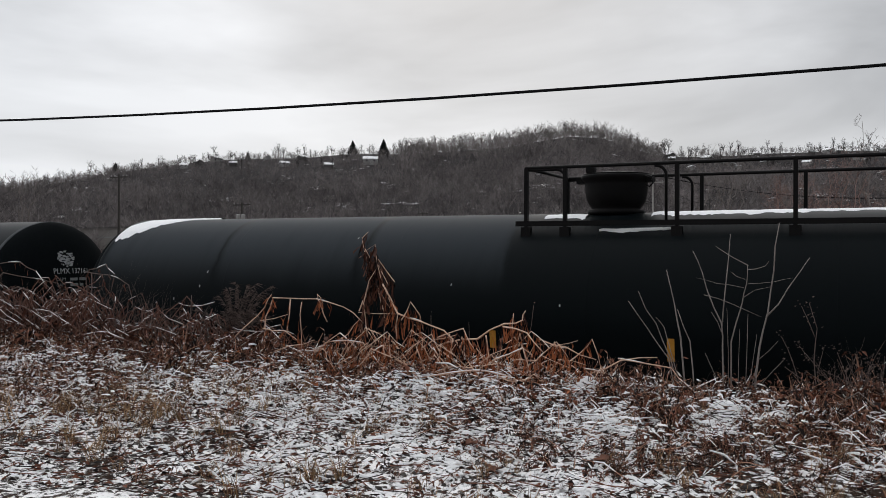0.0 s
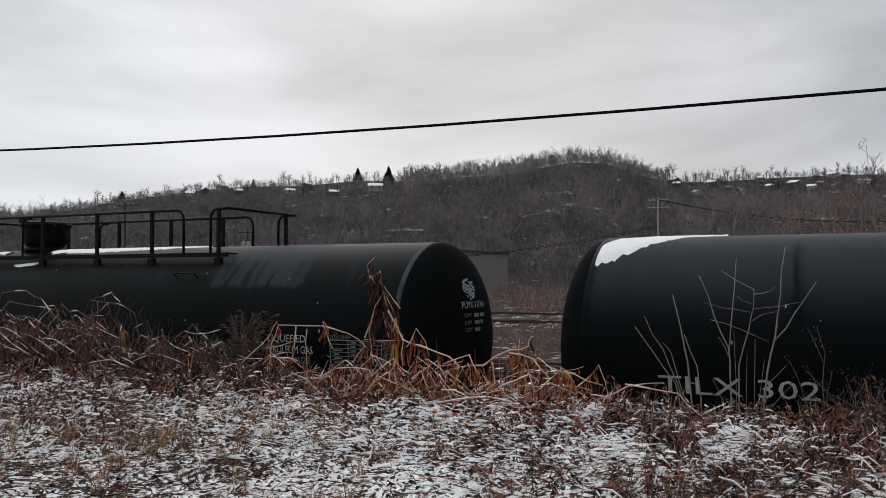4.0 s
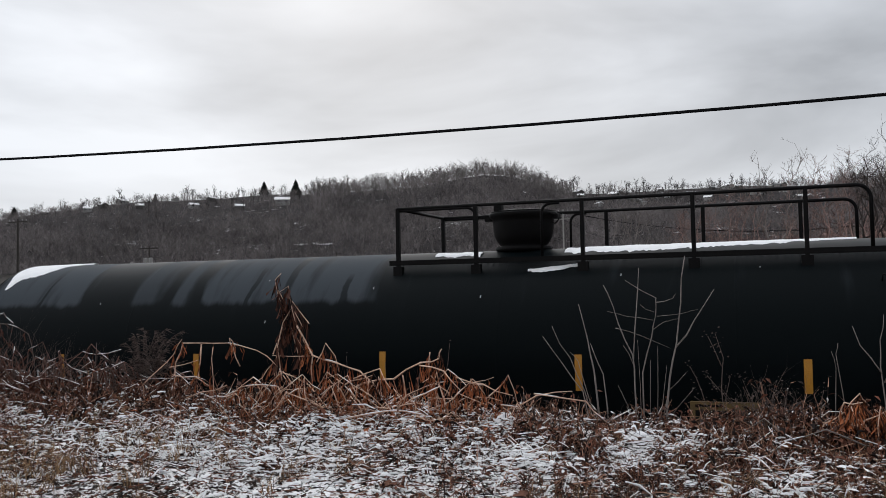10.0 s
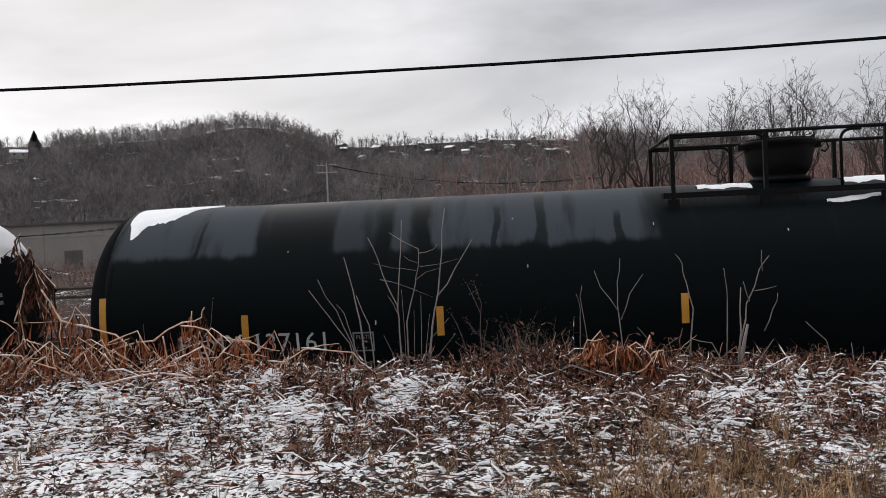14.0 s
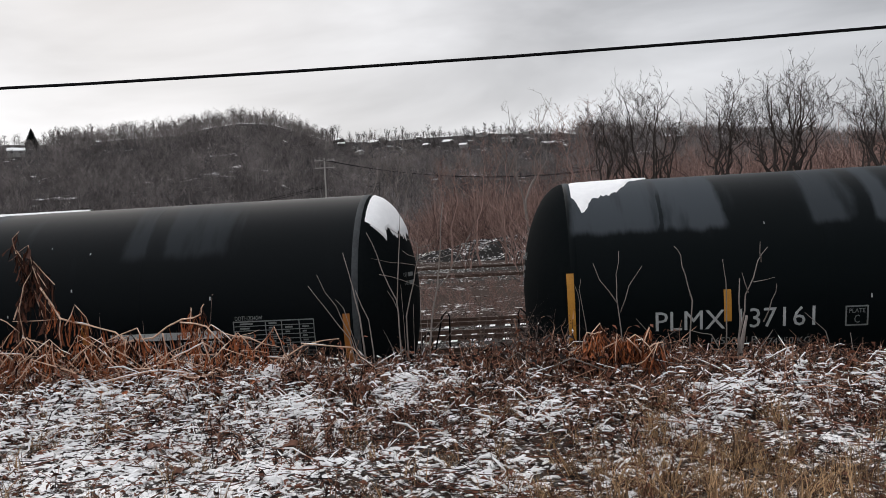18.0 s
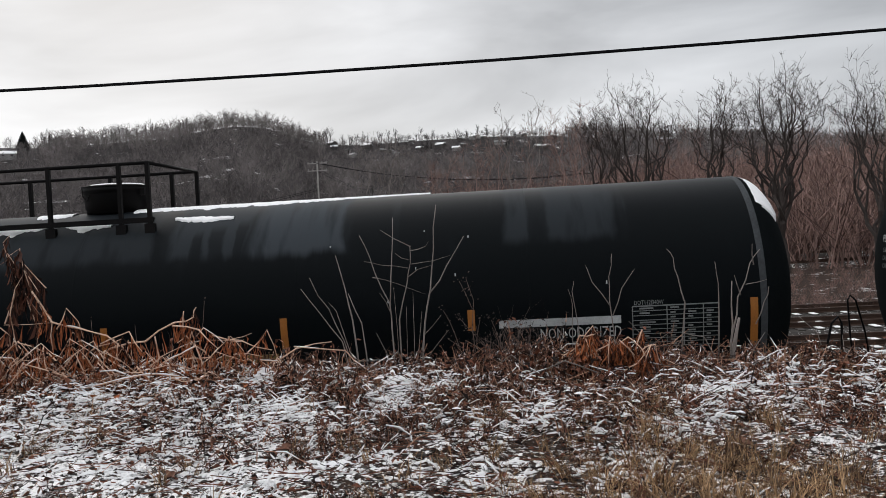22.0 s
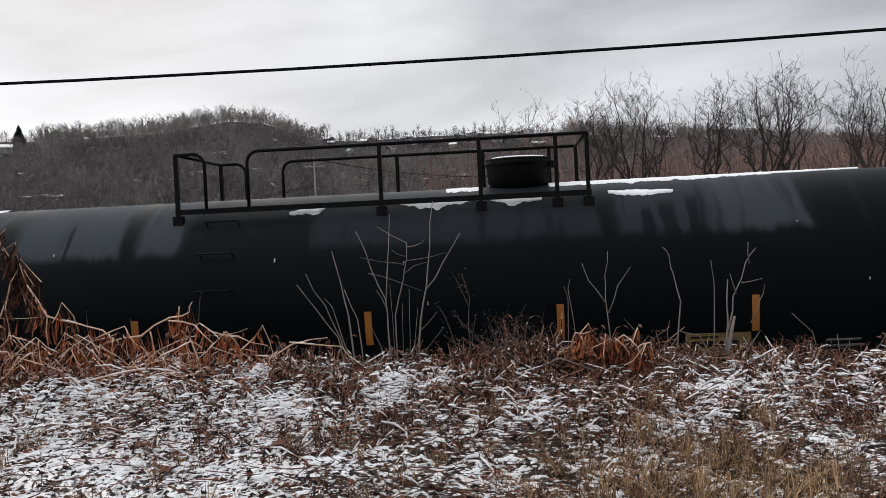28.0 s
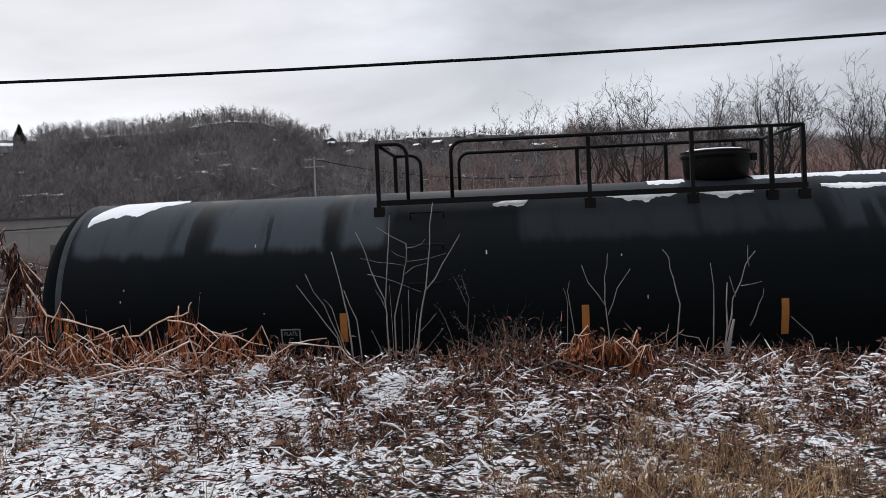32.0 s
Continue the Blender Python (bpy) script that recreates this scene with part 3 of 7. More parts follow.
# ---- bare trees ----
def grow(soup, p, d, length, r, level, rng, sides=4, up=0.25, spread=0.7, kids=4, segs=3, least=0.0, flat=False):
    pts, rad = [p], [max(r, least)]
    q, e = p.copy(), d.copy()
    for i in range(segs):
        e = (e + Vector((rng.gauss(0, 0.16), rng.gauss(0, 0.16), rng.gauss(0, 0.1) + up * 0.3))).normalized()
        q = q + e * (length / segs)
        pts.append(q.copy())
        rad.append(max(least, r * (1 - 0.6 * (i + 1) / segs)) if level else max(0.3 * least, r * (1 - 0.85 * (i + 1) / segs)))
    if flat and level == 0:
        n = len(soup.v)
        w = e.cross(Vector((rng.gauss(0, 1), rng.gauss(0, 1), rng.gauss(0, 1)))).normalized()
        for a, b in zip(pts, rad):
            soup.v += [tuple(a + w * b), tuple(a - w * b)]
        soup.f += [(n + 2 * i, n + 2 * i + 1, n + 2 * i + 3, n + 2 * i + 2) for i in range(segs)]
    else:
        soup.tube(pts, rad, sides, False)
    if level == 0:
        return
    for k in range(kids):
        a = 0.3 + 0.7 * (k + rng.random()) / kids
        i = min(int(a * segs), segs - 1)
        b = pts[i].lerp(pts[i + 1], a * segs - i)
        side = Vector((rng.gauss(0, 1), rng.gauss(0, 1), rng.gauss(0, 0.45))).normalized()
        nd = (e * (1 - spread) + side * spread + Vector((0, 0, up))).normalized()
        grow(soup, b, nd, length * rng.uniform(0.55, 0.82), rad[i] * 0.62, level - 1, rng, max(3, sides - 1), up, spread, kids, max(2, segs - 1), least, flat)


def crown_tree(seed, height, limbs, width, subs, r, least, fork=0.16):
    """A leafless tree: a short crooked trunk, winding limbs that part low down, and a rounded crown of fine twigs. Soups of its trunk and its crown."""
    rng = random.Random(seed)
    tr, cr = Soup(), Soup()
    fork *= height
    foot = Vector((rng.gauss(0, 0.02) * height, rng.gauss(0, 0.02) * height, fork))
    tr.tube([Vector((0, 0, -0.02 * height)), foot * 0.5 + Vector((rng.gauss(0, 0.01) * height, 0, 0)), foot], [r * 1.3, r, r * 0.9], 6, False)

    def branch(p, d, length, rad, n, bend, flat):
        pts = [p]
        for i in range(n):
            d = (d + Vector((rng.gauss(0, bend), rng.gauss(0, bend), rng.gauss(0.07, 0.7 * bend)))).normalized()
            pts.append(pts[-1] + d * (length / n))
        rads = [max(least * 0.55, rad * (1 - 0.7 * i / n)) for i in range(n + 1)]
        if flat:
            k = len(cr.v)
            w = d.cross(Vector((rng.gauss(0, 1), rng.gauss(0, 1), rng.gauss(0, 1)))).normalized()
            for q, b in zip(pts, rads):
                cr.v.extend([tuple(q + w * b), tuple(q - w * b)])
            cr.f.extend([(k + 2 * i, k + 2 * i + 1, k + 2 * i + 3, k + 2 * i + 2) for i in range(n)])
        else:
            cr.tube(pts, rads, 3, False)
        return pts

    def outward(p, up, along=None):
        a = rng.uniform(0, 6.283)
        d = Vector((math.cos(a) + 1.2 * p.x / height, math.sin(a) + 1.2 * p.y / height, up)).normalized()
        return d if along is None else (d + along * 0.85).normalized()

    n = 9

    def winding(p, a, rho, thick):
        """A winding limb from p to the crown's surface; its points."""
        out = 0.5 * width * height * rho
        top = height * (1 - 0.32 * rho * rho) * rng.uniform(0.93, 1.0)
        end = Vector((foot.x + math.cos(a) * out, foot.y + math.sin(a) * out, max(top, p.z + 0.12 * height)))
        pts, wob = [], Vector((0, 0, 0))
        for k in range(n + 1):
            u = k / n
            if k:
                wob = wob * 0.72 + Vector((rng.gauss(0, 0.016), rng.gauss(0, 0.016), rng.gauss(0, 0.006))) * height
            e = 1.5 * u - 0.5 * u * u  # sideways first, then upright
            pts.append(Vector((p.x + (end.x - p.x) * e, p.y + (end.y - p.y) * e, p.z + (end.z - p.z) * u)) + wob)
        cr.tube(pts, [max(least, thick * (1 - 0.88 * (k / n) ** 0.8)) for k in range(n + 1)], 5, False)
        return pts

    for i in range(limbs):
        a = 2 * math.pi * i / limbs + rng.gauss(0, 0.3)
        main = winding(foot, a, math.sqrt(rng.uniform(0.15, 0.9)), r * 0.72)
        family = [main]
        for j in range(3):
            k = rng.randint(2, 6)
            family.append(winding(main[k], a + rng.gauss(0, 0.75), math.sqrt(rng.uniform(0.2, 1.0)), r * 0.40 * (1.25 - k / n)))
        for pts in family:
            for j in range(subs):
                u = 1 - 0.55 * rng.random() ** 1.3
                k = min(int(u * n), n - 1)
                p = pts[k].lerp(pts[k + 1], u * n - k)
                sub = branch(p, outward(p, rng.uniform(0.0, 1.0), (pts[k + 1] - pts[k]).normalized() * 0.7), height * rng.uniform(0.06, 0.15), max(least, r * 0.16 * (1.2 - u)), 4, 0.26, False)
                for m in range(3):
                    q = sub[rng.randint(1, 4)]
                    tw = branch(q, outward(q, rng.uniform(0.0, 1.0), (sub[-1] - sub[0]).normalized() * 0.6), height * rng.uniform(0.03, 0.07), least, 3, 0.28, True)
                    for z in range(3):
                        q = tw[rng.randint(1, 3)]
                        branch(q, outward(q, rng.uniform(-0.1, 0.9), (tw[-1] - tw[0]).normalized() * 0.6), height * rng.uniform(0.014, 0.032), least * 0.8, 2, 0.25, True)
    k = height / sorted(v[2] for v in cr.v)[int(len(cr.v) * 0.992)]
    for s in (tr, cr):
        s.v = [(x * (0.5 + 0.5 * k), y * (0.5 + 0.5 * k), z * k) for x, y, z in s.v]
    return tr, cr


def shrub(seed, height, stems, spread, r, kids=3, levels=2, least=0.0, flat=True):
    s = Soup()
    rng = random.Random(seed)
    for i in range(stems):
        a = rng.uniform(0, 6.28)
        lean = rng.uniform(0.05, spread)
        d = Vector((math.cos(a) * lean, math.sin(a) * lean, 1)).normalized()
        grow(s, Vector((math.cos(a) * 0.08 * height * rng.random(), math.sin(a) * 0.08 * height * rng.random(), -0.05)), d, height * rng.uniform(0.4, 0.65), r * rng.uniform(0.7, 1.2), levels, rng, 3, 0.22, 0.55, kids, 3, least, flat)
    return s


def puff_tree(seed, fork, wide, twigs, girth, loose=0.0, stem=0.8, fans=0.0):
    """A far leafless tree of unit height: a thin trunk and a rounded crown of fine twigs; loose: the share of twigs that lie in any direction."""
    rng = random.Random(seed)
    s = Soup()
    s.tube([(0, 0, -0.05), (rng.gauss(0, 0.02), rng.gauss(0, 0.02), stem)], [girth, girth * 0.4], 3, False)
    for i in range(twigs):
        a, u = rng.uniform(0, 6.283), rng.uniform(-0.55, 1.0)
        k = math.sqrt(1 - u * u) * rng.uniform(0.55, 1.0)
        e = Vector((math.cos(a) * wide * k, math.sin(a) * wide * k, fork + (1 - fork) * (0.42 + 0.55 * u * rng.uniform(0.8, 1.0))))
        b = Vector((e.x * rng.uniform(0.0, 0.5), e.y * rng.uniform(0.0, 0.5), fork + (e.z - fork) * rng.uniform(0.0, 0.55)))
        if rng.random() < loose:
            b = e + Vector((rng.gauss(0, 0.13), rng.gauss(0, 0.13), rng.gauss(-0.02, 0.06)))
        w = Vector((rng.gauss(0, 1), rng.gauss(0, 1), rng.gauss(0, 0.4))).normalized() * girth * rng.uniform(0.3, 0.6)
        if rng.random() < fans:  # a spray of twigs, widest at its outer end
            b, e, w = e, b, w * 1.8
        n = len(s.v)
        s.v += [tuple(b + w), tuple(b - w), tuple(e)]
        s.f.append((n, n + 1, n + 2))
    return s


def far_tree(seed, fork, wide, limbs, twigs, girth, fine):
    """A far leafless tree of unit height: a trunk, steep limbs and a rounded crown of fine rising twigs."""
    rng = random.Random(seed)
    s = Soup()
    lean = Vector((rng.gauss(0, 0.03), rng.gauss(0, 0.03), 0))
    s.tube([(0, 0, -0.05), (lean.x, lean.y, fork), (1.6 * lean.x, 1.6 * lean.y, 0.8)], [girth, girth * 0.75, girth * 0.3], 3, False)

    def blade(b, e, w):
        side = (e - b).cross(Vector((rng.gauss(0, 1), rng.gauss(0, 1), rng.gauss(0, 0.3)))).normalized() * w
        n = len(s.v)
        s.v.extend([tuple(b + side), tuple(b - side), tuple(e)])
        s.f.append((n, n + 1, n + 2))

    for i in range(limbs):
        a = 6.283 * i / limbs + rng.gauss(0, 0.4)
        z0 = fork * rng.uniform(0.75, 1.35)
        u = rng.uniform(0.15, 1.0)
        k = wide * math.sin(1.571 * u) ** 0.7
        e = Vector((math.cos(a) * k, math.sin(a) * k, z0 + (1 - z0) * (0.97 - 0.55 * u * u))) + lean
        b = Vector((lean.x, lean.y, z0))
        blade(b, e, girth * 0.5)
        for j in range(twigs):
            q = b.lerp(e, rng.uniform(0.3, 1.0))
            c = rng.uniform(0, 6.283)
            reach = rng.uniform(0.10, 0.24)
            blade(q, q + Vector((math.cos(c) * 0.6 * reach, math.sin(c) * 0.6 * reach, reach * rng.uniform(0.25, 0.9))), fine)
    return s


rng = random.Random(21)
SPOTS = [(30.6, 6.5), (42.3, 3.4), (41.4, 4), (40.3, 5), (39.3, 3.2), (37.2, 3.4), (36.1, 4), (35.0, 4.2), (33.3, 4), (51.5, 3.6), (47.3, 4), (44.6, 3.4)]  # heading and width of the houses
SPOTS += [(11.6 - 0.40 * k + rng.uniform(-0.25, 0.25), rng.uniform(2.0, 3.4) if k % 6 else 4.4) for k in range(38) if k % 7 not in (2, 5)]


def build_hill_woods():
    rng = random.Random(5)
    small = [far_tree(100 + k, 0.22, 0.46, 8, 11, 0.010, 0.0075).arrays() for k in range(12)]
    fine = [far_tree(200 + k, rng.uniform(0.36, 0.52), rng.uniform(0.15, 0.24), 8, 8, 0.019, 0.0075).arrays() for k in range(12)]
    places = []
    for i in range(9600):
        h, d = rng.uniform(-32, 58), HILL_NEAR + 25 + (HILL_FAR - HILL_NEAR - 20) * rng.random() ** 0.8
        town = -3.9 < h < 12 or h > 28.8  # the stretches of the ridge where houses stand
        if d > HILL_FAR - 40 and town or 402 < d < 436 and any(abs(h - q) < 0.2 for q, w in SPOTS):
            continue
        x, y = polar(h, d)
        if noise.noise(Vector((x * 0.035, y * 0.05, 3.0))) > 0.33:  # a clearing
            continue
        places.append((rng.randrange(12), x, y, hill_z(h, d) - 0.5, rng.uniform(0, 6.28), rng.uniform(5.0, 11.0) * (0.45 if d > 350 and town else 0.65 if d > 430 else 1), 0, 0))
    for i in range(2000):  # low scrub towards the crest and among the houses
        h, d = rng.uniform(-30, 58), rng.uniform(HILL_FAR - 95, HILL_FAR - 2)
        x, y = polar(h, d)
        places.append((rng.randrange(10), x, y, hill_z(h, d) - 0.3, rng.uniform(0, 6.28), rng.uniform(2.0, 4.4), 0, 0))
    v, f = scatter(small, places)
    tagged(new("hillside_woods", array_mesh("hillside_woods", v, f, M_WOODS)), "bare grey-brown winter woods covering the hillside", "woods", kind="stuff")
    places = []
    h = 58.0
    while h > -30:
        step = 0.25 if 11.5 < h < 29 else 0.36
        h -= step * rng.uniform(0.4, 1.6)
        if rng.random() < 0.25 * (0.5 + noise.noise(Vector((h * 0.9, 0, 0)))) or (29.2 < h < 31.6) or (38 < h < 43 and rng.random() < 0.5):
            continue
        tall = 1.0 if 11 < h < 30 else 0.66
        d = HILL_FAR - rng.uniform(0, 26) if 11.5 < h < 29 else HILL_FAR + rng.uniform(-8, 14)
        x, y = polar(h, d)
        places.append((rng.randrange(10), x, y, hill_z(h, d) - 0.6, rng.uniform(0, 6.28), rng.uniform(6.0, 10.5) * tall, 0, 0))
    for i in range(230):  # single trees among the houses
        h, d = (rng.uniform(-4, 12) if i % 2 else rng.uniform(29, 54)), rng.uniform(392, 470)
        x, y = polar(h, d)
        places.append((rng.randrange(10), x, y, hill_z(h, d) - 0.3, rng.uniform(0, 6.28), rng.uniform(2.5, 8.0) * rng.uniform(0.7, 1.1), 0, 0))
    v, f = scatter(fine, places)
    tagged(new("ridge_trees", array_mesh("ridge_trees", v, f, M_RIDGE)), "row of bare trees along the ridge line", "woods", kind="stuff")


build_hill_woods()


# ---- tank cars ----
R, HALF, ZC = 1.51, 8.82, 2.51  # tank radius, half length of its straight shell, height of its axis
HEAD = 0.63
half_of = {}  # half length of the straight shell, by car


def on_tank(x, z_angle, lift=0.0):
    """A place on the near flank of a tank (car space): angle in degrees above its axis."""
    a = radians(z_angle)
    return Vector((x, -(R + lift) * math.cos(a), ZC + (R + lift) * math.sin(a)))


def flank_patch(x0, a0, x1, a1, lift=0.005, thick=0.002):
    """A thin strip laid on the curved flank."""
    s = Soup()
    n = max(2, int(abs(a1 - a0) / 4) + 1)
    for r in (lift, lift + thick):
        for i in range(n):
            a = a0 + (a1 - a0) * i / (n - 1)
            s.v += [tuple(on_tank(x0, a, r)), tuple(on_tank(x1, a, r))]
    m = 2 * n
    for i in range(n - 1):
        k = 2 * i
        s.f += [(m + k, m + k + 1, m + k + 3, m + k + 2), (k, k + 2, k + 3, k + 1), (k, m + k, m + k + 2, k + 2), (k + 1, k + 3, m + k + 3, m + k + 1)]
    s.f += [(0, 1, m + 1, m), (m - 2, 2 * m - 2, 2 * m - 1, m - 1)]
    return s


def letters(text, size):
    """Flat mesh of a line of text, its left end at x = 0 and its foot at y = 0, scaled to a cap height of size."""
    cu = bpy.data.curves.new("text", "FONT")
    cu.body = text
    cu.resolution_u = 2
    ob = bpy.data.objects.new("text", cu)
    scene.collection.objects.link(ob)
    me = bpy.data.meshes.new_from_object(ob.evaluated_get(bpy.context.evaluated_depsgraph_get()))
    bpy.data.objects.remove(ob)
    k = size / 0.69
    me.transform(Matrix.Diagonal((k, k, 1, 1)))
    return me


def split_letters(me, mat, parent, label):
    """Each letter of a line becomes a part of its own."""
    bm = bmesh.new()
    bm.from_mesh(me)
    left = set(bm.faces)
    while left:
        todo = [left.pop()]
        island = list(todo)
        while todo:
            for v in todo.pop().verts:
                for f in v.link_faces:
                    if f in left:
                        left.discard(f)
                        todo.append(f)
                        island.append(f)
        s = Soup()
        at = {}
        for f in island:
            for v in f.verts:
                if v.index not in at:
                    at[v.index] = len(s.v)
                    s.v.append(tuple(v.co))
            s.f.append(tuple(at[v.index] for v in f.verts))
        part("stencil_letter", s, mat, parent, label)
    bm.free()


def flank_text(text, x0, x1, a_top, a_bot, mat, parent, label, lift=0.006):
    """A line of stencilled text on the near flank between two ends and two angles."""
    me = letters(text, 1.0)
    w = max(v.co.x for v in me.vertices)
    for v in me.vertices:
        v.co = on_tank(x0 + (x1 - x0) * v.co.x / w, a_bot + (a_top - a_bot) * v.co.y, lift)
    split_letters(me, mat, parent, label)


def head_point(y, z, sign, lift=0.006, half=HALF):
    """A place on a tank's end, by its offset across (car y) and its height."""
    k = max(0.0, 1 - (y / R) ** 2 - ((z - ZC) / R) ** 2)
    return Vector((sign * (half + HEAD * math.sqrt(k) + lift), y, z))


def head_text(text, y0, y1, z_foot, size, sign, mat, parent, label):
    me = letters(text, 1.0)
    w = max(v.co.x for v in me.vertices)
    for v in me.vertices:
        v.co = head_point(y0 + (y1 - y0) * v.co.x / w, z_foot + size * v.co.y, sign, 0.006, half_of[parent.name])
    split_letters(me, mat, parent, label)


def head_bar(y0, y1, z, size, sign, car):
    """A plain bar in place of unreadable figures on a tank's end."""
    s = Soup()
    for lift in (0.004, 0.007):
        s.v += [tuple(head_point(y, zz, sign, lift, half_of[car.name])) for zz in (z, z + size) for y in (y0, y1)]
    s.f += [(4, 5, 7, 6), (0, 2, 3, 1), (0, 1, 5, 4), (2, 6, 7, 3), (0, 4, 6, 2), (1, 3, 7, 5)]
    return part("stencil_bar", s, M_GREY, car, "unreadable stencil figures")


def snow_patch(outline, seed, lift=0.004, thick=0.022, name="snow_patch"):
    """Snow on the tank's crown or flank: columns of (x, low angle, high angle) with a ragged edge."""
    rng = random.Random(seed)
    s = Soup()
    cols = []
    for (x0, l0, h0), (x1, l1, h1) in zip(outline, outline[1:]):
        n = max(2, int(abs(x1 - x0) / 0.035))
        for i in range(n):
            k = i / n
            cols.append((x0 + (x1 - x0) * k, l0 + (l1 - l0) * k, h0 + (h1 - h0) * k))
    cols.append(outline[-1])
    m = 9
    for x, lo, hi in cols:
        jag = 5.0 * noise.noise(Vector((x * 5, seed, 0))) + rng.uniform(-1.2, 1.2)
        jag += 2.6 * noise.noise(Vector((x * 16, seed, 4)))
        jag *= min(1.0, (hi - lo + 1.0) / 14.0)
        lo2, hi2 = lo + jag, hi + 0.4 * jag
        if hi2 - lo2 < 0.6:
            hi2 = lo2 + 0.6
        for i in range(m):
            k = i / (m - 1)
            t = thick * (1 - abs(2 * k - 1) ** 4) + lift - 0.006
            s.v.append(tuple(on_tank(x, lo2 + (hi2 - lo2) * k, t + 0.006 * noise.noise(Vector((x * 9, k * 6, seed))))))
    for i in range(len(cols) - 1):
        for k in range(m - 1):
            a = i * m + k
            s.f.append((a, a + m, a + m + 1, a + 1))
    return s


def head_snow(sign, edge, seed, half):
    """Snow clinging to the upper part of a tank's end: edge gives, across the end, the lowest height reached."""
    s = Soup()
    n, m = 60, 16
    for i in range(n + 1):
        y = edge[0][0] + (edge[-1][0] - edge[0][0]) * i / n
        low = ramp_at(edge, y) + 0.14 * noise.noise(Vector((y * 6, seed, 0))) + 0.10 * noise.noise(Vector((y * 19, seed, 3)))
        high = ZC + math.sqrt(max(0.0, (R * 0.995) ** 2 - y * y))
        low = min(low, high - 0.02)
        for k in range(m + 1):
            u = k / m
            z = low + (high - low) * u
            lift = 0.028 * min(1.0, 6 * u) + 0.008 * noise.noise(Vector((y * 12, z * 12, seed)))
            s.v.append(tuple(head_point(y, z, sign, lift, half)))
    for i in range(n):
        for k in range(m):
            a = i * (m + 1) + k
            f = (a, a + 1, a + m + 2, a + m + 1)
            s.f.append(f if sign < 0 else f[::-1])
    return s


def arc_rail(x0, x1, z, y, r, up):
    """A bent bar from (x0, z) to a foot below x1: the corner is rounded with radius r; up is the drop."""
    sgn = 1 if x1 > x0 else -1
    pts = [(x0, y, z)]
    for i in range(7):
        w = math.pi / 2 * i / 6
        pts.append((x1 - sgn * r + sgn * r * math.sin(w), y, z - r + r * math.cos(w)))
    pts.append((x1, y, z - up))
    return pts


WHEEL_R = 0.419
wheelsets = []


def build_truck(car, x):
    tk = part("truck", Soup().box(x - 0.16, -0.95, 0.62, x + 0.16, 0.95, 0.84), M_RUST, car, "rusty cast-steel truck")
    for y in (-1.0, 1.0):
        s = Soup()
        prof = [(-1.22, 0.52), (-1.22, 0.66), (-0.95, 0.72), (-0.45, 0.86), (0.45, 0.86), (0.95, 0.72), (1.22, 0.66), (1.22, 0.52), (0.98, 0.40), (0.72, 0.42), (0.38, 0.20), (-0.38, 0.20), (-0.72, 0.42), (-0.98, 0.40)]
        n = len(s.v)
        s.v += [(x + a, y + w, b) for w in (-0.07, 0.07) for a, b in prof]
        k = len(prof)
        s.f += [tuple(n + i for i in reversed(range(k))), tuple(n + k + i for i in range(k))]
        s.f += [(n + i, n + (i + 1) % k, n + k + (i + 1) % k, n + k + i) for i in range(k)]
        part("side_frame", s, M_RUST, tk)
        for dx in (-0.17, 0, 0.17):
            part("spring", Soup().tube([(x + dx, y, 0.3), (x + dx, y, 0.62)], 0.065, 8), M_RUST, tk)
    for dx in (-0.86, 0.86):
        s = Soup()
        for y in (-0.753, 0.753):
            o = 1 if y > 0 else -1
            s.lathe([(-0.068 * o, 0.10), (-0.068 * o, WHEEL_R + 0.026), (-0.04 * o, WHEEL_R + 0.026), (-0.03 * o, WHEEL_R), (0.068 * o, WHEEL_R - 0.003), (0.068 * o, 0.33), (0.03 * o, 0.30), (0.03 * o, 0.16), (0.07 * o, 0.13), (0.07 * o, 0.08)], (0, y, 0), "Y", 28)
        s.lathe([(-1.08, 0.07), (1.08, 0.07)], (0, 0, 0), "Y", 10)
        ws = part("wheelset", s, M_RUST, tk, "steel wheels on an axle")
        ws.matrix_basis = pose(x + dx, 0, WHEEL_R)
        wheelsets.append((ws, x + dx))


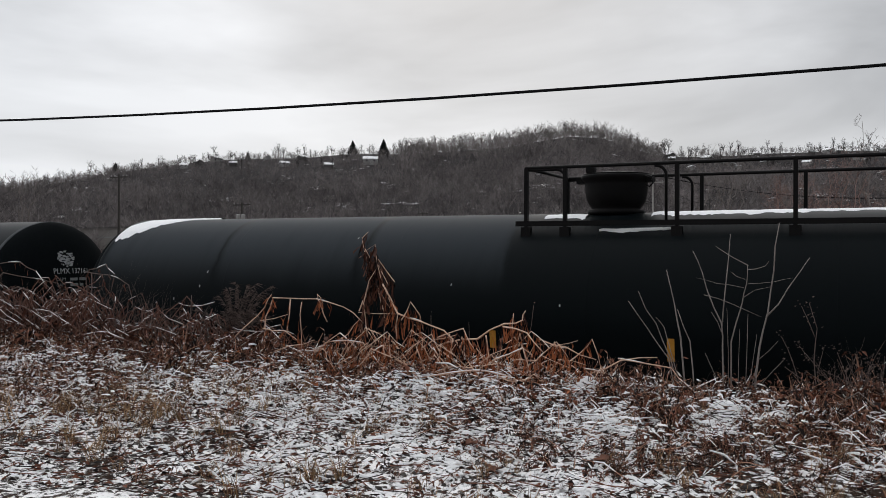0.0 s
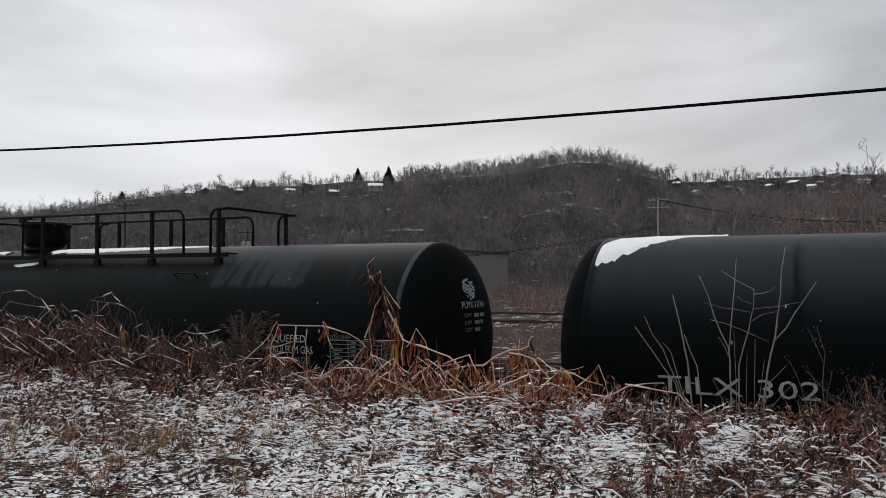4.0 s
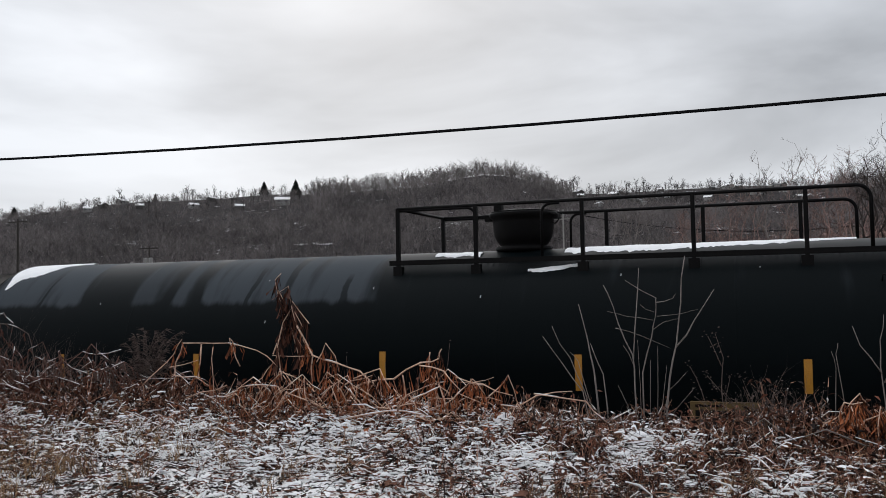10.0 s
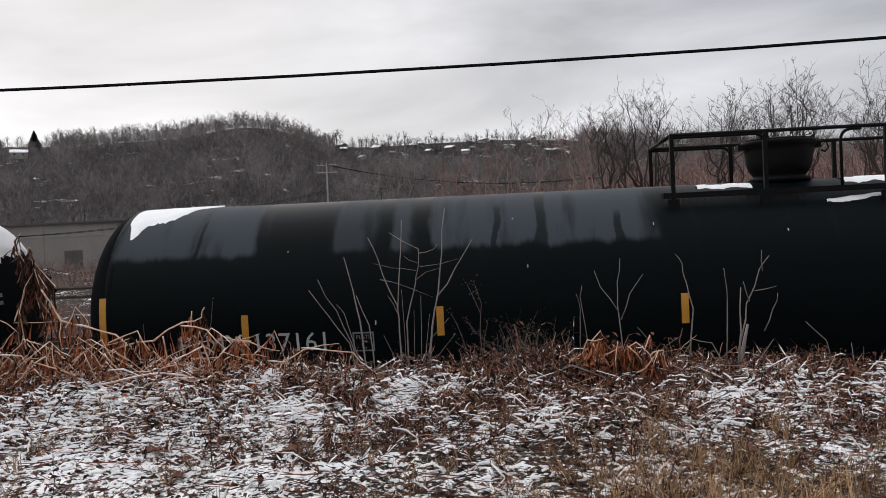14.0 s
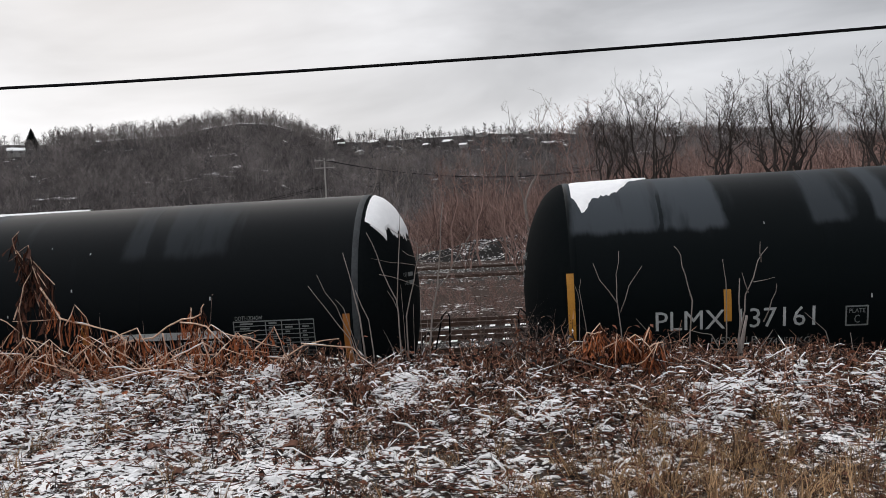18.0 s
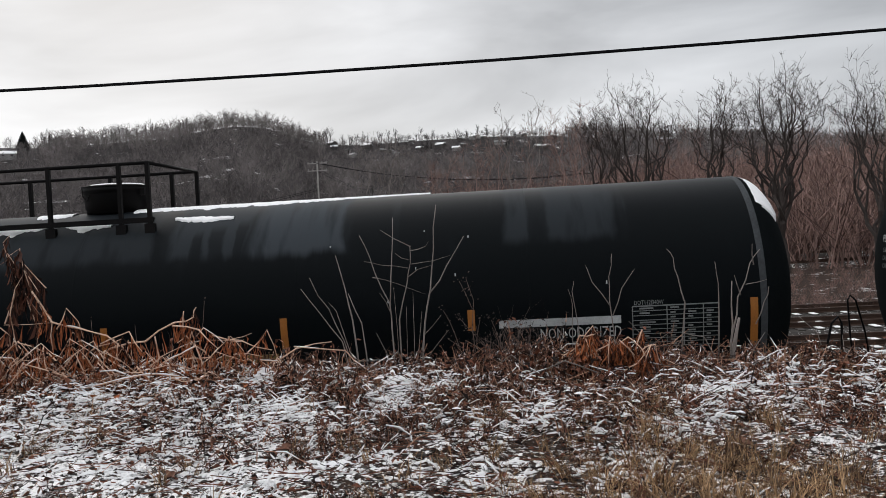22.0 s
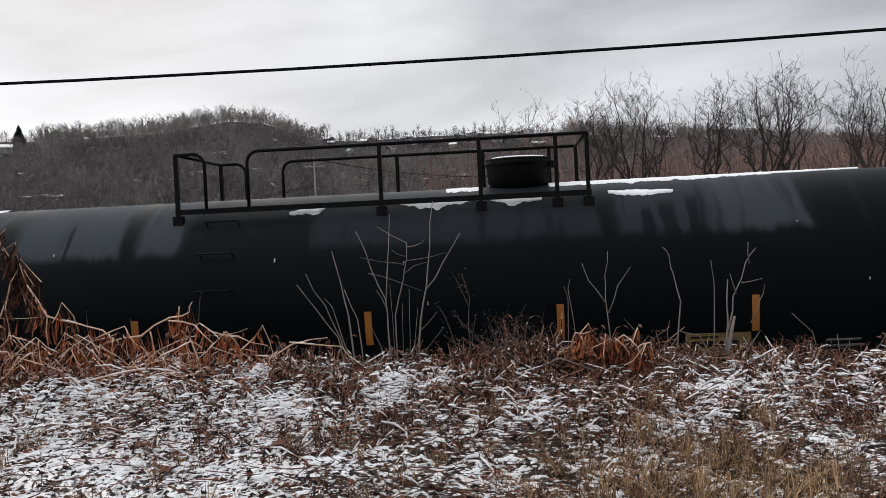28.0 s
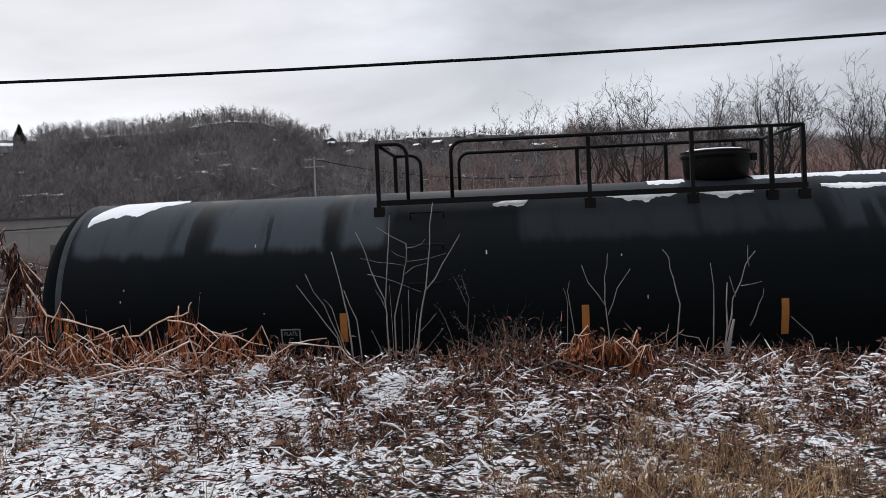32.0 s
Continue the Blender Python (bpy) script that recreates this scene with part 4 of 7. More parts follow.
def build_end(car, sign):
    """Draft sill, coupler, end platform and grab rails at one end."""
    x = sign
    part("draft_sill", Soup().box(min(x * 6.2, x * 9.62), -0.33, 0.72, max(x * 6.2, x * 9.62), 0.33, 1.02), M_STEEL, car)
    part("saddle", Soup().box(x * 7.3 - 0.5, -1.15, 0.98, x * 7.3 + 0.5, 1.15, 1.32), M_STEEL, car)
    c = Soup().tube([(x * 9.6, 0, 0.84), (x * 9.98, 0, 0.84)], 0.09, 8)
    c.box(min(x * 9.94, x * 10.2), -0.17, 0.68, max(x * 9.94, x * 10.2), 0.13, 1.0)
    part("coupler", c, M_RUST, car, "rusty knuckle coupler")
    part("end_sill", Soup().box(min(x * 9.3, x * 9.62), -1.42, 0.98, max(x * 9.3, x * 9.62), 1.42, 1.06), M_STEEL, car)
    for y in (-1.38, 1.38):
        part("grab_rail", Soup().tube([(x * 9.58, y, 1.02), (x * 9.64, y, 1.5), (x * 9.66, y, 2.10), (x * 9.62, y, 2.18), (x * 9.54, y, 2.10), (x * 9.42, y, 1.6), (x * 9.36, y, 1.06)], 0.015, 6), M_STEEL, car, "", True)
        l = Soup()
        for dx in (0, 0.4):
            l.tube([(x * (9.55 - dx), y, 1.0), (x * (9.55 - dx), y, 0.42)], 0.016, 6)
        for z in (0.42, 0.7):
            l.tube([(x * 9.55, y, z), (x * 9.15, y, z)], 0.016, 6)
        part("sill_step", l, M_STEEL, car)
    part("brake_hose", Soup().tube([(x * 9.7, 0.35, 0.8), (x * 9.85, 0.36, 0.55), (x * 10.0, 0.36, 0.42), (x * 10.18, 0.36, 0.44)], 0.025, 6), M_STEEL, car)


def build_car(k, x, label, plan):
    car = thing("tank_car", (x, TRACK_Y, 0), label, "tank car", "tank cars of the train")
    half = plan["half"]
    half_of[car.name] = half
    shell = Soup()
    shell.lathe([(-half, R), (-half * 0.5, R), (0, R), (half * 0.5, R), (half, R)], (0, 0, ZC), "X", 96, False)
    part("tank_shell", shell, M_TANK[k], car, "black steel cylinder with wet runs, dull dry fields and painted sheen", True)
    for sign in (-1, 1):
        prof = []
        for i in range(15):
            w = math.pi / 2 * i / 14
            prof.append((sign * (half + HEAD * math.sin(w)), max(0.002, R * math.cos(w))))
        h = Soup().lathe(prof, (0, 0, ZC), "X", 96, False)
        if sign < 0:
            h.f = [f[::-1] for f in h.f]
        part("tank_head", h, M_HEAD, car, "domed black tank end", True)
        build_end(car, sign)
        build_truck(car, sign * 7.3)
    for xs in (-half, -5.9, -2.95, 0, 2.95, 5.9, half):
        wide, tall = (0.032, 0.004) if abs(xs) == half else (0.010, 0.0012)
        ring = Soup().lathe([(-wide - 0.012, R - 0.004), (-wide, R + tall), (wide, R + tall), (wide + 0.012, R - 0.004)], (xs, 0, ZC), "X", 96, False)
        part("weld_seam", ring, M_RING if k == 2 and abs(xs) == half or k == 1 and xs == half else M_TANK[k], car, "", True)
    # walkway, posts and hand rails round the manway
    x0, x1 = plan["walk"]
    for y in (-0.93, 0.93):
        part("walkway_edge", Soup().box(x0, y - 0.03, 3.815, x1, y + 0.03, 3.885), M_STEEL, car)
        board = Soup()
        inner = y * 0.45 / 0.93
        lo, hi = sorted((y * 0.968, inner))
        i = x0 + 0.02
        board.box(x0, lo, 3.86, x1, lo + 0.03, 3.885)
        board.box(x0, hi - 0.03, 3.86, x1, hi, 3.885)
        while i < x1 - 0.02:
            board.box(i, lo, 3.862, i + 0.012, hi, 3.882)
            i += 0.09
        part("grating", board, M_STEEL, car, "open steel grating")
    z = 4.62
    for p in plan["posts"]:
        for y in (-0.93, 0.93):
            s = Soup().box(p - 0.026, y - 0.026, 3.66, p + 0.026, y + 0.026, z)
            s.box(p - 0.07, y - 0.034, 3.62, p + 0.07, y + 0.034, 3.80)
            part("rail_post", s, M_STEEL, car)
    for y in (-0.93, 0.93):
        for a, b, bend in plan["rails"]:
            pts = arc_rail(a, b, z, y, 0.16, 0.74) if bend else [(a, y, z), (b, y, z)]
            part("hand_rail", Soup().tube(pts, 0.024, 8), M_STEEL, car, "", True)
    for a in plan["cross"]:
        part("end_rail", Soup().tube([(a, -0.93, z), (a, 0.93, z)], 0.024, 8), M_STEEL, car, "", True)
    for a, b in plan["inner"]:
        for y in (-0.93, 0.93):
            part("inner_rail", Soup().tube(arc_rail(a, b, z - 0.03, y, 0.13, 0.72), 0.02, 8), M_STEEL, car, "", True)
    # hand holds on the near and the far side
    for side in (-1, 1):
        l0, l1 = plan["ladder"]
        for a in plan["holds"]:
            c = math.cos(radians(max(a, 0)))
            zz = ZC + (R + 0.1) * math.sin(radians(a))
            w = radians(a)
            foot = [(xx, side * R * math.cos(w), ZC + R * math.sin(w)) for xx in (l0, l1)]
            part("hand_hold", Soup().tube([foot[0], (l0, side * (R + 0.10) * c, zz), (l1, side * (R + 0.10) * c, zz), foot[1]], 0.012, 6), M_STEEL, car)
    # manway housing
    if plan["dome"] == "bowl":
        d = Soup().lathe([(4.0, 0.40), (4.06, 0.41), (4.06, 0.33), (4.10, 0.35), (4.15, 0.39), (4.22, 0.42), (4.30, 0.435), (4.42, 0.445), (4.47, 0.45), (4.49, 0.485), (4.54, 0.50), (4.555, 0.49)], (0, 0, 0), "Z", 40)
        dome = part("manway_housing", d, M_STEEL, car, "black bowl-shaped valve housing", True)
        part("lid", Soup().lathe([(4.55, 0.47), (4.575, 0.47), (4.60, 0.30), (4.605, 0.02)], (0, 0, 0), "Z", 40), M_STEEL, dome, "flat hinged lid")
        for xx in (-0.49, 0.47):
            part("lug", Soup().box(xx - 0.07, -0.1, 4.45, xx + 0.07, 0.06, 4.53), M_STEEL, dome)
        part("lid_hook", Soup().tube([(0.46, -0.2, 4.52), (0.56, -0.24, 4.50), (0.58, -0.25, 4.42), (0.53, -0.25, 4.37), (0.48, -0.25, 4.40)], 0.012, 6), M_STEEL, dome, "", True)
        part("hinge", Soup().box(-0.34, -0.36, 4.575, -0.22, -0.26, 4.66), M_STEEL, dome)
    else:
        d = Soup().lathe([(4.0, 0.41), (4.05, 0.41), (4.06, 0.425), (4.27, 0.445), (4.30, 0.45), (4.31, 0.468), (4.37, 0.468)], (0, 0, 0), "Z", 40)
        dome = part("manway_housing", d, M_STEEL, car, "black drum-shaped valve housing", True)
        part("lid", Soup().lathe([(4.37, 0.473), (4.39, 0.473), (4.405, 0.40), (4.41, 0.02)], (0, 0, 0), "Z", 40), M_STEEL, dome, "lid dusted with snow")
        part("snow_cap", Soup().lathe([(4.405, 0.40), (4.425, 0.36), (4.43, 0.02)], (0, 0.05, 0), "Z", 24), M_SNOW, dome)
        part("latch", Soup().box(0.44, -0.2, 4.24, 0.51, -0.1, 4.34), M_STEEL, dome)
        part("chain", Soup().tube([(-0.36, -0.3, 4.37), (-0.34, -0.33, 4.26), (-0.26, -0.38, 4.18), (-0.2, -0.41, 4.26)], 0.008, 5), M_STEEL, dome)
    # reflective strips
    for xs, a_top, a_bot in plan["strips"]:
        part("reflective_strip", flank_patch(xs - 0.045, a_bot, xs + 0.045, a_top), M_ORANGE if k == 2 else M_YELLOW, car, "orange reflective tape" if k == 2 else "yellow reflective tape")
    for xs, xe, a_top, a_bot in plan["boards"]:
        s = Soup().box(xs, -1.50, ZC + R * math.sin(radians(a_bot)), xe, -1.46, ZC + R * math.sin(radians(a_top)))
        board = part("marker_board", s, M_OCHRE, car, "faded yellow board")
        z0, z1 = ZC + R * math.sin(radians(a_bot)), ZC + R * math.sin(radians(a_top))
        for k0, k1, w in ((0.78, 0.88, 0.5), (0.38, 0.64, 0.86)):
            part("lettering_bar", Soup().box(xs + 0.06, -1.504, z0 + (z1 - z0) * k0, xs + 0.06 + (xe - xs - 0.12) * w, -1.500, z0 + (z1 - z0) * k1), M_STEEL, board, "unreadable dark lettering")
    for outline, seed in plan["snow"]:
        part("snow_patch", snow_patch(outline, seed), M_SNOW, car, "thin ragged snow patch", True)
    for sign, edge in plan["head_snow"]:
        part("head_snow", head_snow(sign, edge, x, half), M_SNOW, car, "snow clinging to the tank end", True)
    return car


def data_table(car, x0, x1, a_top, a_bot, rows, cols):
    """A stencilled table of unreadable figures: ruled lines and small bars."""
    rng = random.Random(int(x0 * 10))
    tb = part("data_table", flank_patch(x0, a_top - 0.3, x1, a_top + 0.3), M_GREY, car, "stencilled data table of ruled lines")
    for i in range(1, rows + 1):
        a = a_top + (a_bot - a_top) * i / rows
        part("table_line", flank_patch(x0, a - 0.18, x1, a + 0.18), M_GREY, tb)
    for c in cols:
        xx = x0 + (x1 - x0) * c
        part("table_line", flank_patch(xx - 0.006, a_bot, xx + 0.006, a_top), M_GREY, tb)
    for i in range(rows):
        a = a_top + (a_bot - a_top) * (i + 0.5) / rows
        for c0, c1 in zip(cols, cols[1:]):
            if rng.random() < 0.75:
                w = (c1 - c0) * (x1 - x0)
                s = x0 + (x1 - x0) * c0 + 0.2 * w
                part("table_bar", flank_patch(s, a - 0.38, s + w * rng.uniform(0.25, 0.5), a + 0.38, 0.006), M_GREY, tb)


PLAN_B = {"half": 8.92, "walk": (-1.72, 5.45), "posts": [-1.59, -0.43, 1.05, 2.46, 3.78, 5.26],
          "rails": [(-1.59, 4.5, True), (5.26, 5.09, True), (5.26, 5.47, False)], "cross": [-1.59, 5.47], "inner": [(-1.59, -0.43), (0.75, 0.5)], "ladder": (4.56, 5.0), "holds": (40, -6), "dome": "bowl",
          "strips": [(-8.98, 12.7, -30), (-7.1, 2, -13), (-4.6, 3, -11), (-1.6, 5, -9), (1.07, 4.3, -13), (3.72, 3, -12), (6.27, 3, -9), (8.96, 15, -22)],
          "boards": [(2.4, 3.2, -16.7, -28)],
          "snow": [([(-8.88, 58, 80), (-8.77, 46, 88), (-8.6, 56, 90), (-8.42, 58, 92), (-8.2, 66, 92), (-8.0, 80, 93), (-7.8, 89, 94)], 1), ([(0.3, 50.5, 52.5), (0.6, 51, 55), (1.0, 54, 56.5)], 2), ([(-1.2, 71, 78), (-0.5, 70, 78)], 3), ([(0.7, 72, 84), (1.6, 70, 88), (3.2, 76, 92), (4.4, 86, 92)], 4)],
          "head_snow": []}
PLAN_A = dict(PLAN_B, half=8.69, walk=(-1.17, 5.45), posts=[-1.02, -0.46, 1.04, 2.46, 3.78, 5.26], rails=[(-1.02, 4.5, True), (5.26, 5.09, True), (5.26, 5.47, False)], cross=[-1.02, 5.47], inner=[(-1.02, -0.46), (0.75, 0.9)],
              strips=[(-8.9, -10, -34), (-1.28, -4, -13), (1.08, -4, -15), (3.7, -4, -14), (8.9, 10, -24)], boards=[],
              snow=[([(-8.67, 47, 70), (-8.5, 48, 82), (-8.3, 55, 86), (-8.1, 63, 90), (-7.6, 82, 93), (-7.1, 88, 94)], 11), ([(0.0, 54.5, 56), (0.3, 53.5, 57), (1.0, 56, 57.5)], 12), ([(-0.9, 71, 78), (-0.3, 70, 80)], 13), ([(0.6, 74, 86), (2.0, 76, 90), (4.6, 88, 92)], 14)],
              head_snow=[])
PLAN_C = {"half": 8.72, "walk": (-4.6, 0.92), "posts": [-4.57, -1.82, -0.51, 0.48, 0.88], "rails": [(0.88, -3.6, True), (-4.57, -4.18, True)], "cross": [0.88, -4.57], "inner": [], "ladder": (-4.15, -3.72), "holds": (48, 28.9, 11), "dome": "drum",
          "strips": [(-5.0, -1.4, -15.5), (-1.98, -1.4, -18), (0.42, -1.5, -18.6), (2.78, -0.8, -18), (5.16, -1, -11), (8.6, -1.2, -36), (-8.6, -1.2, -34)],
          "boards": [(1.93, 2.71, -18.4, -29)],
          "snow": [([(-8.55, 52, 62), (-8.3, 60, 84), (-7.9, 62, 92), (-7.4, 84, 94)], 21), ([(-3.08, 55.5, 57.5), (-2.9, 54, 60), (-2.68, 55, 60.5), (-2.6, 60, 62.5), (-1.95, 62, 63.5)], 22), ([(-1.75, 62, 64.5), (-1.4, 57, 65), (-1.15, 54.7, 65), (-0.8, 57, 64), (-0.56, 62, 64)], 23), ([(-0.46, 61, 64), (-0.2, 56, 64), (-0.08, 54.8, 63), (0.1, 56, 61), (0.28, 57.5, 59.5)], 24), ([(1.15, 60.5, 63), (1.5, 57, 63.5), (1.98, 59, 61.5)], 25),
                   ([(0.4, 76, 92), (2.4, 76, 90), (4.6, 88, 92)], 26), ([(-1.0, 74, 84), (-0.5, 74, 84)], 27)],
          "head_snow": [(1, [(-1.0, 3.62), (-0.9, 3.52), (-0.75, 3.56), (-0.6, 3.50), (-0.42, 3.46), (-0.1, 3.40), (0.4, 3.42), (0.9, 3.5), (1.0, 3.6)])]}
PLAN_D = dict(PLAN_C, snow=[PLAN_C["snow"][0]], head_snow=[])
CARS = [(22.25, PLAN_A, "long black tank car, railed walkway, ragged snow on its end"), (1.85, PLAN_B, "black gas tank car with white stencils and bowl-shaped valve housing"),
        (-18.55, PLAN_C, "black gas tank car with drum-shaped valve housing, snowy end"), (-38.95, PLAN_D, "black tank car at the tail end of the view")]
cars = [build_car(k, x, label, plan) for k, (x, plan, label) in enumerate(CARS)]

# stencils
B, C, A = cars[1], cars[2], cars[0]
flank_text("PLMX 137161", -7.99, -6.07, -7.2, -16.4, M_WHITE, B, "white stencilled reporting mark")
flank_text("LD LMT", -7.97, -7.60, -20.9, -24.4, M_GREY, B, "faded white stencil")
flank_text("165200 LB", -7.32, -6.75, -20.9, -24.4, M_GREY, B, "faded white stencil")
flank_text("74950 KG", -6.62, -6.11, -22.2, -25.8, M_GREY, B, "faded white stencil")
flank_text("LT WT", -7.97, -7.66, -27.0, -30.5, M_GREY, B, "faded white stencil")
flank_text("97800 LB", -7.30, -6.75, -27.0, -30.5, M_GREY, B, "faded white stencil")
flank_text("44350 KG", -6.64, -6.13, -28.2, -31.8, M_GREY, B, "faded white stencil")


def plate_box(car, x0, x1, a0, a1):
    fr = part("stencil_box", flank_patch(x0, a1, x0 + 0.018, a0), M_GREY, car, "stencilled square frame")
    part("stencil_line", flank_patch(x1 - 0.018, a1, x1, a0), M_GREY, fr)
    part("stencil_line", flank_patch(x0, a0 - 0.7, x1, a0), M_GREY, fr)
    part("stencil_line", flank_patch(x0, a1, x1, a1 + 0.7), M_GREY, fr)
    flank_text("PLATE", x0 + 0.04, x1 - 0.04, a0 - 1.4, a0 - 3.4, M_GREY, car, "small stencil")
    flank_text("C", (x0 + x1) / 2 - 0.035, (x0 + x1) / 2 + 0.035, a0 - 4.4, a1 + 1.4, M_GREY, car, "small stencil")


plate_box(B, -5.72, -5.45, -8.0, -17.7)
plate_box(C, -5.81, -5.56, -8.1, -16.5)
flank_text("LIQUEFIED", 6.72, 7.42, 3.6, -0.6, M_WHITE, B, "faded white stencil")
flank_text("PETROLEUM GAS", 6.62, 7.55, -2.6, -7.0, M_WHITE, B, "faded white stencil")
flank_text("NON-ODORIZED", 6.68, 7.5, -9.0, -12.6, M_GREY, B, "faded white stencil")
data_table(B, 7.86, 8.9, 1.4, -14, 7, [0, 0.3, 0.5, 0.66, 0.84, 1])
flank_text("DOT112J340W", 7.86, 8.22, 4.2, 2.0, M_GREY, B, "small white stencil")
part("stencil_bar", flank_patch(5.5, -10.5, 7.0, -6.8), M_WHITE, C, "white painted band")
flank_text("NON-ODORIZED", 6.0, 7.0, -11.6, -16.8, M_WHITE, C, "white stencil")
part("stencil_bar", flank_patch(6.4, -20.5, 6.95, -18.8), M_GREY, C, "unreadable stencil line")
flank_text("RECT 10-2010", 6.4, 6.93, -21.8, -23.8, M_GREY, C, "small white stencil")
data_table(C, 7.14, 8.18, -3.0, -23, 9, [0, 0.4, 0.6, 0.82, 1])
flank_text("DOT112J340W", 7.16, 7.52, -0.3, -2.4, M_GREY, C, "small white stencil")
part("stencil_bar", flank_patch(3.64, -24.6, 4.05, -23.6), M_GREY, C, "unreadable stencil line")
part("stencil_bar", flank_patch(3.6, -28, 4.1, -26.8), M_GREY, C, "unreadable stencil line")
for sign in (1, -1):
    y0, y1 = (-0.42, 0.40) if sign > 0 else (0.40, -0.42)
    head_text("PLMX 137161", y0, y1, 3.0, 0.10, sign, M_WHITE, B, "white reporting mark on the tank end")
    for i in range(3):
        zz = 2.86 - 0.11 * i
        head_text("CAPY", y0 * 0.9, y0 * 0.35, zz, 0.06, sign, M_GREY, B, "small white stencil")
        for c0, c1 in ((-0.15, 0.3), (0.42, 0.85 - 0.2 * i)):
            head_bar(c0 * y1, c1 * y1, zz, 0.055, sign, B)
for zz in (2.86, 2.75):
    head_text("CAPY", -0.74, -0.58, zz, 0.06, 1, M_GREY, C, "small white stencil")
    head_bar(-0.54, -0.3, zz, 0.055, 1, C)
flank_text("TILX 302", -7.75, -5.9, -9.5, -18, M_WHITE, A, "faded white reporting mark")
# logo-like white emblem on the tank end, as scattered plain bits
s = Soup()
rng = random.Random(77)
for i in range(80):
    a, q = rng.uniform(0, 6.28), rng.random() ** 0.5
    yy, zz = -0.1 + 0.20 * q * math.cos(a), 3.29 + 0.15 * q * math.sin(a)
    w, h = rng.uniform(0.008, 0.028), rng.uniform(0.006, 0.018)
    p = head_point(yy, zz, 1, 0.004, half_of[B.name])
    s.box(p.x - 0.004, yy - w, zz - h, p.x + 0.006, yy + w, zz + h)
part("white_emblem", s, M_WHITE, B, "ragged logo-like white emblem")
# small white specks scattered at random on the flanks
for car in cars[:3]:
    for i in range(14):
        xx, aa = rng.uniform(-8.3, 8.3), rng.uniform(-4, 52)
        w, h = rng.uniform(0.005, 0.009), rng.uniform(0.3, 1.0)
        part("white_speck", flank_patch(xx - w, aa - h, xx + w, aa + h), M_WHITE, car)


# ---- the far side of the yard ----
def build_pole(x, y, top, arms, label, cans=0):
    p = thing("utility_pole", (x, y, YARD_Z), label, "utility pole", "utility poles")
    h = top - YARD_Z
    wood = M_POLE if label.startswith("weathered") else M_TIE
    part("mast", Soup().tube([(0, 0, -0.5), (0, 0, h)], [0.17, 0.11], 8), wood, p)
    for k in range(arms):
        z = h - 0.35 - 1.1 * k
        part("crossarm", Soup().box(-1.5, -0.07, z - 0.07, 1.5, 0.07, z + 0.07), wood, p)
        for i in (-1.35, -0.7, 0.7, 1.35):
            part("insulator", Soup().lathe([(0, 0.05), (0.08, 0.07), (0.16, 0.07), (0.22, 0.02)], (i, 0, z + 0.07), "Z", 8), M_WALLPALE, p)
    for k in range(cans):
        part("transformer", Soup().lathe([(0, 0.2), (0.04, 0.3), (0.9, 0.3), (0.98, 0.1)], (-0.42 + 0.84 * k, -0.25, h - 2.6), "Z", 12), M_WALLPALE, p, "pale grey transformer can")
    return p


def polar3(heading, d, elevation):
    x, y = polar(heading, d)
    return x, y, EYE.z + math.hypot(x, y) * math.tan(radians(elevation))


POLES = []
for h, d, e, arms, cans, label in ((12.45, 132, 5.1, 2, 0, "weathered utility pole beyond the yard"), (46.1, 120, 4.65, 1, 0, "utility pole with a single crossarm"), (38.75, 125, 3.1, 1, 2, "utility pole carrying two pale transformers"),
                                   (-4.7, 125, 3.5, 1, 0, "slender utility pole among bare trees"), (9.0, 240, 3.4, 1, 0, "distant timber utility pole"), (27.2, 215, 2.6, 1, 0, "distant timber utility pole")):
    x, y, z = polar3(h, d, e)
    POLES.append((x, y, z))
    build_pole(x, y, z, arms, label, cans)


def build_wires(a, b, drop, sag, n=2):
    ax, ay, az = a
    bx, by, bz = b
    for k in range(n):
        s = Soup()
        off = -0.9 + 1.8 * k / max(1, n - 1)
        pts = [(ax + (bx - ax) * i / 16 + off * 0.3, ay + (by - ay) * i / 16 + off, az + (bz - az) * i / 16 - drop - sag * 4 * (i / 16) * (1 - i / 16)) for i in range(17)]
        s.tube(pts, 0.03, 4)
        tagged(part("power_line", s, M_CABLE), "thin wire strung between utility poles", "cable", "yard wires")


build_wires(POLES[0], POLES[3], 0.3, 1.6)
build_wires(POLES[0], POLES[2], 4.2, 2.0)
build_wires(POLES[0], POLES[4], 1.2, 1.0)


def build_overhead_cable():
    """The thick cable that hangs along the near side of the track."""
    s = Soup()
    pts = [(x, 8.0, 4.99 + 0.0019 * (x + 0.4) ** 2) for x in range(-34, 31, 2)]
    s.tube(pts, 0.0145, 12, True)
    tagged(part("overhead_cable", s, M_CABLE, None, "", True), "thick black overhead cable above the verge", "cable")


build_overhead_cable()
for x in (-34.0, 30.0):
    p = thing("cable_pole", (x, 8.0, ground_z(x, 8.0)), "weathered timber pole holding the overhead cable", "utility pole")
    top = 4.99 + 0.0019 * (x + 0.4) ** 2 - ground_z(x, 8.0)
    part("mast", Soup().tube([(0, 0.16, -0.6), (0, 0.16, top + 0.6)], [0.16, 0.12], 10), M_POLE, p)
    part("bracket", Soup().box(-0.04, -0.03, top - 0.06, 0.04, 0.06, top + 0.05), M_STEEL, p)


